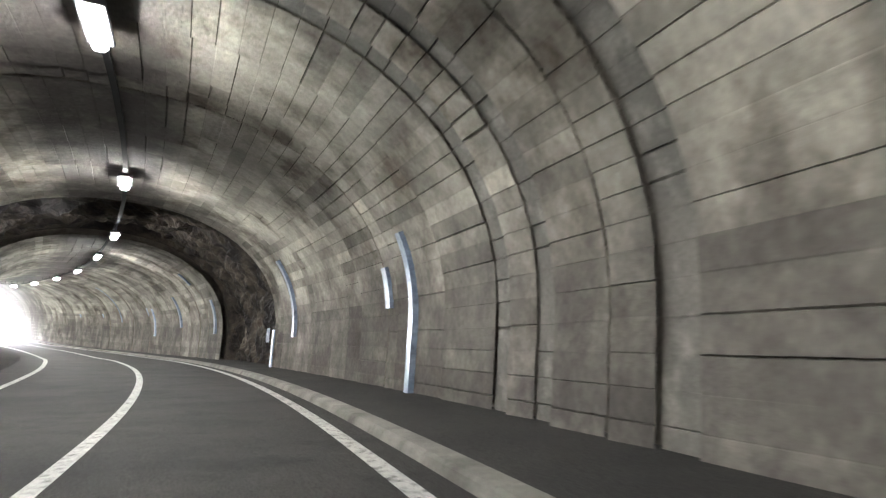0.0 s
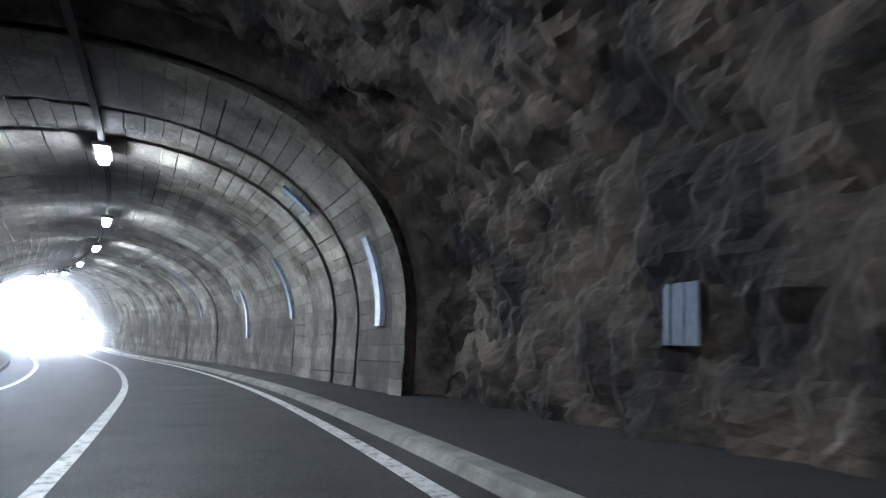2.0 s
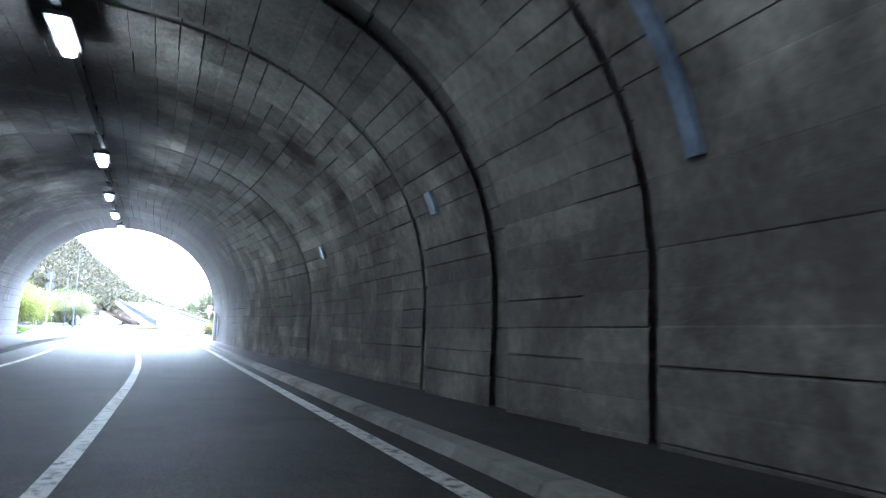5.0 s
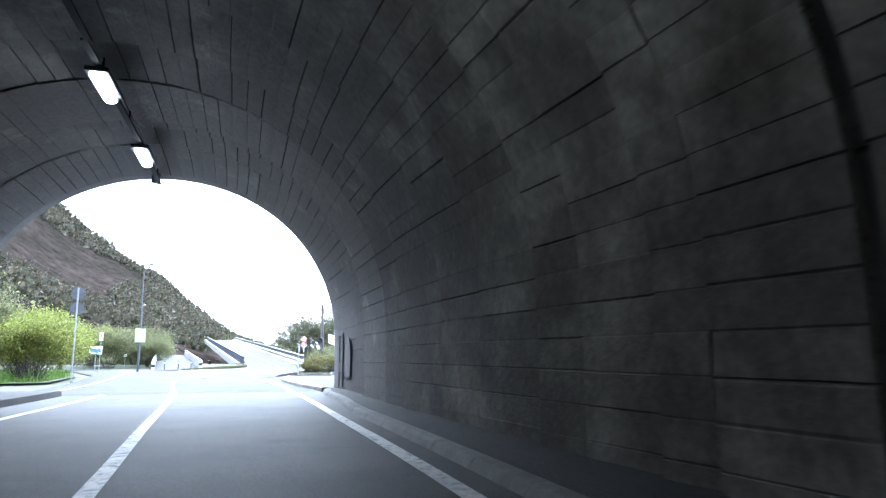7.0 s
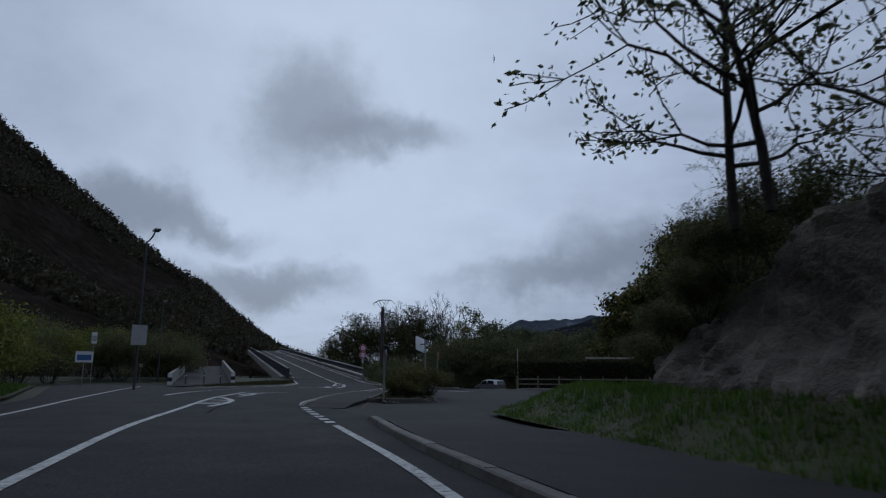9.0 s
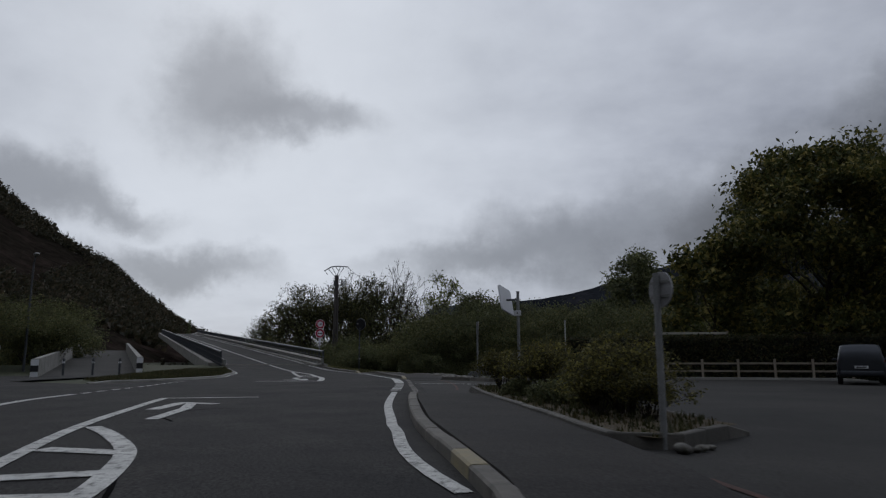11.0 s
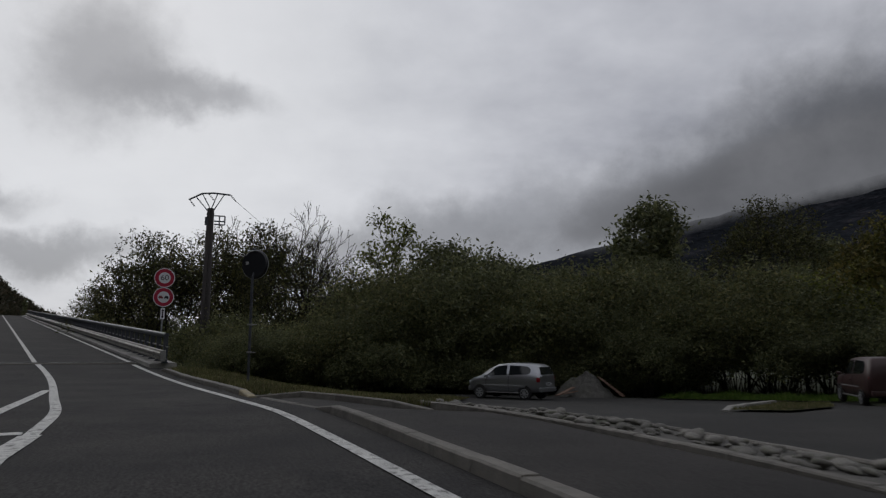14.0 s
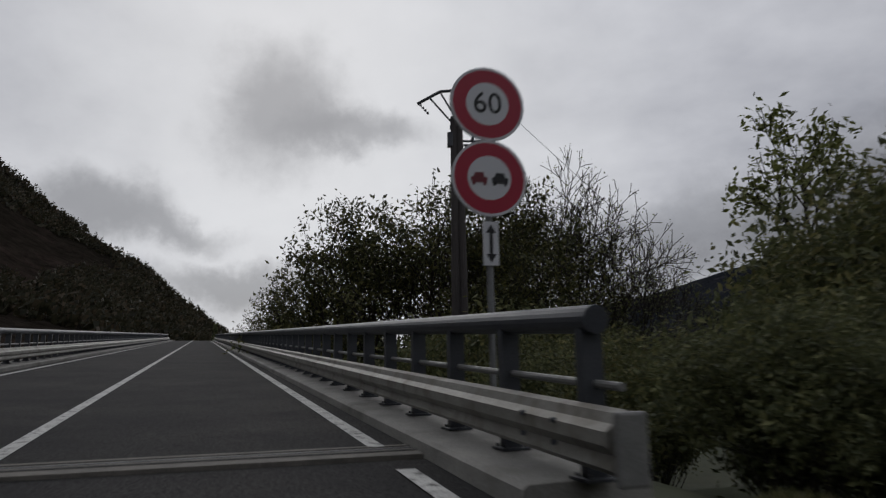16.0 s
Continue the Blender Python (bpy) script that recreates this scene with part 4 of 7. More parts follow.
lot = sheet("car_park", [(12.9, -11.8), (20.0, -9.0), (30.0, 8.0), (30.0, 33.5), (18.0, 36.9), (6.6, 39.3), (12.0, 49.0), (16.0, 57.0), (8.5, 62.5), (1.5, 63.5), (-4.6, 61.2), (-4.0, 46.2), (-5.9, 45.2), (-4.2, 39.4), (-2.4, 33.6), (-1.0, 27.6), (0.7, 18.5), (1.7, 12.2), (3.2, 6.0), (4.1, 2.2), (10.1, -5.4)], land, LOT_ASPHALT, 1.5, lift=-0.012, label="grey asphalt forecourt and car park")
tagged(lot, kind="structure")

# painted lines lie on the asphalt as it was laid
ROAD_TREE = BVHTree.FromPolygons([v.co for v in road_out.data.vertices], [tuple(p.vertices) for p in road_out.data.polygons])
LOT_TREE = BVHTree.FromPolygons([v.co for v in lot.data.vertices], [tuple(p.vertices) for p in lot.data.polygons])


def on_road(x, y):
    zs = [hit.z for hit in (tree_.ray_cast(Vector((x, y, 30)), Vector((0, 0, -1)))[0] for tree_ in (ROAD_TREE, LOT_TREE)) if hit]
    return max(zs) if zs else land(x, y)


# painted lines
ribbon("edge_line", RIGHT_LINE[:3 * 8 + 1], 0.16, PAINT, on_road, road_out)
ribbon("edge_line", [p for p in RIGHT_LINE if 3.2 <= p[1] <= 17.2], 0.16, PAINT, on_road, road_out)
ribbon("edge_line", [p for p in RIGHT_LINE if 23.6 <= p[1] <= 29.8], 0.34, PAINT, on_road, road_out)
ribbon("edge_line", [p for p in RIGHT_LINE if 29.6 <= p[1]], 0.17, PAINT, on_road, road_out)


def dashes(along, y1, y2, pitch, length, width):
    pts = [p for p in along if y1 - 2 <= p[1] <= y2 + 2]
    ys, xs = [p[1] for p in pts], [p[0] for p in pts]
    y = y1
    while y < y2:
        ribbon("dash", [(float(np.interp(y, ys, xs)), y), (float(np.interp(y + length, ys, xs)), y + length)], width, PAINT, on_road, road_out)
        y += pitch


dashes(RIGHT_LINE, 17.8, 23.4, 1.0, 0.5, 0.3)
dashes(RIGHT_LINE, -4.4, 2.9, 0.95, 0.5, 0.24)
ribbon("centre_line", spline([(11.25, -20.85), (9.1, -17.1), (6.75, -13.1), (3.05, -6.3), (-0.45, 1.53), (-1.25, 3.4), (-2.8, 7.2), (-4.15, 11.4), (-4.8, 13.55)]), 0.18, PAINT, on_road, road_out)
ribbon("island_line", [(-4.85, 13.6), (-2.75, 14.25)], 0.16, PAINT, on_road, road_out)
ribbon("island_line", spline([(0.52, 1.14), (0.28, 2.18), (-0.06, 3.33), (-0.79, 4.98), (-1.82, 6.4), (-2.62, 7.3)]), 0.22, PAINT, on_road, road_out)
for a, b in (((-0.78, 2.52), (0.15, 2.75)), ((-1.2, 3.3), (-0.2, 3.75)), ((-1.8, 5.05), (-0.75, 4.9))):
    ribbon("hatch_bar", [a, b], 0.3, PAINT, on_road, road_out)


ribbon("arrow_shaft", [(-2.37, 8.45), (-2.85, 10.6), (-3.4, 12.05)], 0.22, PAINT, on_road, road_out)
ribbon("arrow_head", [(-3.36, 10.35), (-3.7, 12.25), (-2.8, 11.9)], 0.26, PAINT, on_road, road_out, lift=0.009)
ribbon("arrow_shaft", [(-7.35, 32.2), (-6.8, 30.0), (-5.85, 28.1)], 0.28, PAINT, on_road, road_out)
ribbon("arrow_head", [(-6.65, 28.0), (-5.6, 27.5), (-6.2, 29.7)], 0.28, PAINT, on_road, road_out, lift=0.009)
ribbon("island_line", [(-7.1, 25.7), (-4.6, 26.4), (-5.4, 29.8), (-6.32, 32.8), (-7.4, 35.5), (-8.0, 37.4)], 0.26, PAINT, on_road, road_out)
ribbon("island_line", spline([(-6.24, 32.7), (-7.6, 33.9), (-8.4, 35.8), (-9.5, 38.8), (-11.1, 43.4), (-12.0, 46.0)]), 0.2, PAINT, on_road, road_out)
for a, b in (((-8.1, 35.4), (-7.3, 35.5)), ((-8.9, 37.3), (-8.2, 37.6))):
    ribbon("hatch_bar", [a, b], 0.3, PAINT, on_road, road_out)
ribbon("centre_line", spline([(-8.0, 37.4), (-9.1, 40.3), (-10.6, 43.4), (-12.25, 46.8), (-13.95, 50.15), (-15.8, 53.5), (-17.35, 56.1)]), 0.18, PAINT, on_road, road_out)
ribbon("edge_line", spline([(7.8, -22.4), (-0.57, -7.3), (-7.4, 4.6), (-18.5, 24.0)]), 0.16, PAINT, on_road, road_out)
ribbon("side_line", spline([(-6.1, 8.5), (-7.5, 12.4), (-8.0, 15.0)]), 0.2, PAINT, on_road, road_out)
SIDE = [(-8.0, 15.2), (-8.8, 19.9), (-10.5, 26.6)]
dashes(SIDE, 15.4, 26.0, 1.0, 0.5, 0.14)
ribbon("edge_line", spline([(-11.2, 27.0), (-11.3, 31.8), (-12.7, 36.5), (-14.1, 41.0), (-16.0, 45.3), (-18.6, 50.4)]), 0.15, PAINT, on_road, road_out)
stop_bar = ribbon("stop_bar", [(-0.2, 23.5), (1.0, 24.3), (4.7, 26.0)], 0.16, PAINT, on_road, lot)
ribbon("stop_bar", [(5.7, 26.3), (6.9, 26.75)], 0.14, PAINT, on_road, lot)
ribbon("paving_joint", spline([(5.5, 2.2), (4.75, 5.0), (4.5, 6.0)]), 0.1, surface("rusty_joint", (0.045, 0.025, 0.020), (0.10, 0.045, 0.035), 6.0, 0.9, 0.4, 40), on_road, lot)
ribbon("paving_joint", spline([(1.75, 18.6), (1.6, 20.6), (1.2, 24.0), (0.75, 26.7), (0.0, 30.2)]), 0.09, MATS["rusty_joint"], on_road, lot)
TAR = surface("tar_seam", (0.010, 0.010, 0.010), (0.016, 0.016, 0.016), 5.0, 0.95, 0.2, 60, spec=0.0)
for pts in ([(-5.2, 20.6), (-4.6, 22.4), (-3.7, 24.0), (-3.4, 26.1)], [(-1.9, 8.2), (-2.7, 9.4), (-2.4, 10.6), (-1.3, 11.0)], [(2.3, -2.0), (1.1, 0.6), (0.4, 2.6), (-0.4, 4.2)]):
    ribbon("tar_seam", spline(pts), 0.05, TAR, on_road, road_out, 0.004)


def stop_word():
    """The painted word on the forecourt, read by drivers who leave it."""
    c = bpy.data.curves.new("stop_word", "FONT")
    c.body, c.size, c.extrude = "STOP", 1.0, 0.003
    tmp = new("stop_word", c)
    dg = bpy.context.evaluated_depsgraph_get()
    me = bpy.data.meshes.new_from_object(tmp.evaluated_get(dg))
    bpy.data.objects.remove(tmp)
    me.materials.clear()
    ob = mesh_part("stop_word", me, PAINT, lot, "white painted word STOP")
    a, b = Vector((4.85, 26.75, 0)), Vector((3.25, 28.95, 0))  # the word's line, first letter to last
    d = (b - a).normalized()
    up = Vector((d.y, -d.x, 0)) * -1
    m = Matrix(((d.x, -up.x, 0, 0), (d.y, -up.y, 0, 0), (0, 0, 1, 0), (0, 0, 0, 1)))
    w = max(v.co.x for v in me.vertices)
    up = Vector((-d.y, d.x, 0))
    for v in me.vertices:
        q = a + d * (v.co.x / w * 2.7 - 0.1) + up * (v.co.y * 1.1 - 0.4)
        v.co = (q.x, q.y, on_road(q.x, q.y) + 0.003 + v.co.z)
    return ob


stop_word()


# kerbs of single stones
def kerb_run(pts, width, height, label, stone=1.0, side=1, material=None, yellow=(), dropped=True):
    ob = thing("kerb", Matrix(), label, "kerb", kind="structure")
    run = [Vector((p[0], p[1], 0)) for p in pts]
    lens = [0.0]
    for a, b in zip(run[:-1], run[1:]):
        lens.append(lens[-1] + (b - a).length)

    def at_len(d):
        i = min(max(int(np.searchsorted(lens, d)) - 1, 0), len(run) - 2)
        f = (d - lens[i]) / (lens[i + 1] - lens[i])
        return run[i].lerp(run[i + 1], f), (run[i + 1] - run[i]).normalized()

    n = max(1, round(lens[-1] / stone))
    rnd = random.Random(n * 7)
    for k in range(n):
        d1, d2 = lens[-1] * k / n + 0.006, lens[-1] * (k + 1) / n - 0.006
        verts = []
        dz = rnd.uniform(-0.006, 0.006)
        h1 = height * (0.25 if k == 0 and n > 3 and dropped else 1.0) + dz
        h2 = height * (0.25 if k == n - 1 and n > 3 else 1.0) + dz
        for d, h in ((d1, h1), (d2, h2)):
            p, t = at_len(d)
            r = Vector((t.y, -t.x, 0)) * side
            z = land(p.x, p.y)
            for o, hh in ((0, -0.15), (0.012, h - 0.02), (0.035, h), (width - 0.02, h), (width, h - 0.015), (width, -0.15)):
                q = p + r * o
                verts.append((q.x, q.y, z + hh))
        faces = [(j, j + 1, j + 7, j + 6) for j in range(5)] + [(5, 4, 3, 2, 1, 0), (6, 7, 8, 9, 10, 11)]
        raw_part("kerb_stone", verts, faces, YELLOW if k in yellow else (material or GRANITE), ob)
    return ob


YELLOW = surface("yellowed_granite", (0.22, 0.20, 0.15), (0.30, 0.25, 0.14), 6.0, 0.8, 0.3, 60)
for i, (g, yl) in enumerate(zip(GUTTER, ((), (2,), (0,), (0,)))):
    kerb_run(g, 0.2, 0.13, "worn granite kerb stones along the road", 0.95, yellow=yl, dropped=i > 0)
kerb_run(LOWERED, 0.2, 0.012, "lowered granite kerb stones flush with the road", 0.95, 1, WORN_GRANITE)
kerb_run(LOWERED_GATE, 0.2, 0.012, "lowered granite kerb stones across the forecourt entrance", 0.95, 1, WORN_GRANITE)

# raised pavements behind the kerbs
def dropped_kerb(full, level, full2=99.0, level2=100.0):
    """The land, sinking at the pavement's ends so that its top meets the road there."""
    def height(x, y):
        if full > level:
            k = min(smoothstep(level, full, y), 1 - smoothstep(full2, level2, y))
        else:
            k = 1 - smoothstep(full, level, y)
        return land(x, y) - 0.108 * (1 - k)

    return height


GRASS_A = [(17.4, -18.0), (15.95, -13.8), (14.05, -8.7), (11.6, -2.4), (9.85, 1.95), (10.1, 3.6), (12.6, 5.2), (16.5, 5.0), (19.0, -6.0), (22.0, -12.0)]
sheet("pavement", [(15.4, -19.1), (15.02, -18.3), (14.42, -17.15), (13.72, -15.85), (12.47, -13.3), (10.42, -9.1), (8.85, -5.6), (7.75, -2.4), (11.3, -1.6), (11.7, -2.4), (14.15, -8.7), (16.05, -13.8), (17.5, -17.8)], dropped_kerb(-5.5, -2.2), WALK_ASPHALT, 0.8, lift=-0.1, thick=0.215, label="dark asphalt pavement")
sheet("pavement", [(3.56, 1.9), (3.26, 3.3), (2.92, 4.7), (2.14, 7.9), (1.32, 12.8), (0.98, 15.7), (1.9, 16.2), (2.45, 16.6), (2.75, 15.0), (3.3, 11.8), (4.35, 6.4), (4.75, 4.0), (5.0, 1.8)], dropped_kerb(3.6, 1.9, 14.4, 16.0), WALK_ASPHALT, 0.8, lift=-0.1, thick=0.215, label="dark asphalt pavement between kerb and planting bed")
sheet("pavement", [(-1.0, 28.0), (-1.68, 31.2), (-2.42, 34.0), (-3.85, 38.9), (-4.75, 41.0), (-6.1, 43.5), (-5.6, 44.6), (-3.2, 42.7), (-1.4, 38.6), (-0.1, 33.6), (0.2, 30.3), (0.2, 28.6)], dropped_kerb(30.9, 29.4, 40.3, 41.4), WALK_ASPHALT, 0.8, lift=-0.1, thick=0.2, label="dark asphalt pavement")
for ob in [o for o in scene.objects if o.name.startswith("pavement")]:
    tagged(ob, kind="structure")


# grass areas: soil sheet and blades
def blades(name, outline, count, high, label, seed, lift=0.0, z_of=None, leaf=None):
    rnd = random.Random(seed)
    xs, ys = [p[0] for p in outline], [p[1] for p in outline]

    def inside(x, y):
        c = False
        for (x1, y1), (x2, y2) in zip(outline, outline[1:] + outline[:1]):
            if (y1 > y) != (y2 > y) and x < (x2 - x1) * (y - y1) / (y2 - y1) + x1:
                c = not c
        return c

    verts, faces = [], []
    made = 0
    while made < count:
        x, y = rnd.uniform(min(xs), max(xs)), rnd.uniform(min(ys), max(ys))
        if not inside(x, y):
            continue
        made += 1
        clump = 0.6 + 0.9 * max(0.0, noise.noise(Vector((x * 0.8, y * 0.8, seed))) + 0.3)
        z = (z_of or terrain)(x, y) + lift
        for _ in range(3):
            a, h = rnd.uniform(0, 6.28), high * rnd.uniform(0.4, 1.1) * clump
            w, ln = rnd.uniform(0.008, 0.02), rnd.uniform(0.1, 0.5) * h
            dx, dy = math.cos(a), math.sin(a)
            bx, by = x + rnd.uniform(-0.06, 0.06), y + rnd.uniform(-0.06, 0.06)
            k = len(verts)
            verts += [(bx - dy * w, by + dx * w, z), (bx + dy * w, by - dx * w, z), (bx + dx * ln, by + dy * ln, z + h)]
            faces.append((k, k + 1, k + 2))
    ob = raw_part(name, verts, faces, leaf or GRASS_LEAF)
    return tagged(ob, label, "grass", kind="stuff")


def bank_z(x, y):
    """The grass by the portal rises towards the rock."""
    p = Vector((x, y))
    d = 99.0
    for a, b in zip(GRASS_A[:5], GRASS_A[1:6]):
        a, b = Vector(a), Vector(b)
        t = min(1.0, max(0.0, (p - a).dot(b - a) / (b - a).length_squared))
        d = min(d, (p - a.lerp(b, t)).length)
    return land(x, y) + 0.08 + 0.85 * smoothstep(0.0, 2.6, d)


GRASS_LEAF = leaf_material("grass_blades", (0.055, 0.105, 0.016), (0.090, 0.160, 0.024), (0.14, 0.18, 0.04))
VERGE = [(-6.55, 44.1), (-8.0, 47.2), (-10.1, 51.2), (-12.0, 54.9), (-11.0, 57.8), (-5.0, 59.8), (-2.2, 59.4), (-0.5, 57.6), (-1.5, 54.0), (-2.5, 50.4), (-2.9, 46.4), (-2.6, 42.2), (-3.6, 42.3), (-4.55, 43.6), (-5.6, 44.5)]
sheet("grass_verge", VERGE, land, GRASS_SOIL, 1.5, lift=0.05, label="rough grass verge beside the bridge")
GRASS_DULL = leaf_material("dull_grass_blades", (0.030, 0.036, 0.014), (0.052, 0.054, 0.022), (0.100, 0.080, 0.040))
GRASS_DRY = leaf_material("dry_grass_blades", (0.070, 0.078, 0.028), (0.118, 0.122, 0.050), (0.215, 0.175, 0.095))
blades("verge_grass", VERGE, 20000, 0.15, "rough green and straw grass on the verge", 3, lift=0.05, leaf=GRASS_DRY)
NOSE = [(-11.5, 27.0), (-11.6, 31.8), (-13.0, 36.6), (-14.4, 41.2), (-16.4, 45.6), (-18.8, 50.4), (-20.8, 47.0), (-19.3, 38.4), (-16.8, 31.0), (-14.2, 25.0), (-12.6, 23.2)]
sheet("grass_island", NOSE, land, GRASS_SOIL, 1.5, lift=0.06, label="grass island between the two roads")
blades("island_grass", NOSE, 6000, 0.14, "short dull grass on the island", 5, lift=0.06, leaf=GRASS_DULL)
sheet("grass_bank", GRASS_A, bank_z, GRASS_SOIL, 1.0, lift=0.03, label="grass bank below the rock beside the portal")
blades("bank_grass", GRASS_A, 9000, 0.2, "fresh green grass by the portal", 6, lift=0.03, z_of=bank_z)
LEFT_BANK = [(-2.6, -8.4), (-9.8, 3.6), (-24.5, 21.0), (-34.0, 30.0), (-60.0, 40.0), (-60.0, -12.0), (-8.0, -14.0)]
sheet("grass_bank", LEFT_BANK, terrain, GRASS_SOIL, 2.0, lift=0.03, label="green verge on the far side of the road")
blades("bank_grass", [(-2.8, -8.6), (-9.9, 3.4), (-24.5, 20.6), (-34.0, 27.0), (-26.0, 10.0), (-8.0, -12.0)], 5000, 0.3, "fresh green roadside grass", 8, lift=0.03)
PARK_VERGE = [(8.8, 60.6), (12.8, 64.0), (18.2, 60.4), (16.6, 56.2), (12.6, 58.0)]
sheet("grass_verge", PARK_VERGE, land, GRASS_SOIL, 1.2, lift=0.05, label="grass at the back of the car park")
blades("verge_grass", PARK_VERGE, 4000, 0.3, "tufted green grass at the back of the car park", 11, lift=0.05)
PARK_BED = [(5.2, 46.0), (8.2, 50.0), (11.3, 54.2), (12.6, 53.4), (9.6, 48.6), (6.4, 45.4)]
sheet("grass_island", PARK_BED, land, GRASS_SOIL, 1.0, lift=0.05, label="worn grass island in the car park")
blades("island_grass", PARK_BED, 1500, 0.1, "short worn grass in the car park", 12, lift=0.05, leaf=GRASS_DRY)
for ob in [o for o in scene.objects if o.name.startswith(("grass_verge", "grass_island", "grass_bank"))]:
    tagged(ob, kind="structure")
kerb_run(spline([(-12.4, 22.6), (-11.35, 26.0), (-11.4, 31.8), (-12.8, 36.6), (-14.2, 41.1), (-16.1, 45.4)]), 0.2, 0.1, "low kerb round the grass island", 1.0, -1, CONCRETE)
kerb_run(spline([(5.0, 45.8), (8.0, 50.0), (11.2, 54.4)]), 0.2, 0.14, "pale edging of the worn grass island", 1.0, -1, CONCRETE)
kerb_run(spline([(-6.62, 44.0), (-5.6, 44.4), (-4.6, 43.5), (-3.62, 42.15), (-2.9, 41.4)]), 0.15, 0.12, "low concrete edging of the grass", 1.0, -1, GRANITE)

# ---------------------------------------------------------------- bridges
def bp(q, off, h=0.0):
    """A point on the bridge: q metres along it, off to the right of the driven line, h over the deck."""
    p = Vector((-12.70, 51.02, 0.0)) + BR * q + BR_R * off
    return Vector((p.x, p.y, 0.34 + 0.057 * q + h))


Q0, Q1 = 7.0, 150.0


def strip_along(name, q1, q2, section, material, parent=None, label="", step=6.0):
    qs = np.linspace(q1, q2, max(2, int((q2 - q1) / step)))
    verts, faces = [], []
    for i, q in enumerate(qs):
        verts += [bp(q, o, h) for o, h in section]
        k = len(section)
        if i:
            faces += [((i - 1) * k + j, (i - 1) * k + j + 1, i * k + j + 1, i * k + j) for j in range(k - 1)]
    k = len(section)
    faces += [tuple(range(k)), tuple(range((len(qs) - 1) * k, len(qs) * k))[::-1]]
    return raw_part(name, verts, faces, material, parent, label)


bridge = thing("road_bridge", Matrix(), "long straight concrete road bridge with steel railings", "bridge", kind="structure")
strip_along("deck", Q0, Q1, [(-5.5, 0.0), (2.25, 0.0), (2.25, -0.9), (-5.5, -0.9), (-5.5, -0.001)], ASPHALT, bridge, "asphalt bridge deck")
strip_along("parapet_kerb", Q0 - 2.6, Q1, [(2.08, -0.3), (2.1, 0.10), (2.14, 0.13), (3.05, 0.15), (3.1, 0.12), (3.1, -0.9)], CONCRETE, bridge, "pale concrete edge beam")
strip_along("parapet_kerb", Q0, Q1, [(-6.5, -0.9), (-6.5, 0.12), (-6.45, 0.15), (-5.5, 0.13), (-5.46, 0.10), (-5.44, -0.3)], CONCRETE, bridge, "pale concrete edge beam")
strip_along("edge_line", Q0, Q1, [(1.68, 0.008), (1.85, 0.008)], PAINT, bridge)
strip_along("centre_line", Q0, Q1, [(-1.70, 0.008), (-1.54, 0.008)], PAINT, bridge)
strip_along("edge_line", Q0, Q1, [(-5.1, 0.008), (-4.94, 0.008)], PAINT, bridge)
a, b = bp(Q0 - 0.15, -5.6), bp(Q0 - 0.15, 2.1)
bm = bmesh.new()
tilt = Matrix.Translation((a + b) / 2) @ Matrix.Rotation(math.atan2(BR_R.y, BR_R.x), 4, "Z") @ Matrix.Rotation(math.atan(0.057), 4, "X")
box(bm, (0, -0.05, -0.041), (7.7, 0.6, 0.09), tilt)
part("joint_header", bm, GRANITE, bridge, "grey mortar band beside the expansion joint")
for k, wide in ((0.0, 0.06), (0.14, 0.03), (0.24, 0.03)):
    bm = bmesh.new()
    box(bm, (0, k - 0.12, -0.004), (7.7, wide, 0.03), tilt)
    part("expansion_joint", bm, RUBBER if k != 0.14 else DARK_STEEL, bridge, "dark rubber and steel expansion joint")


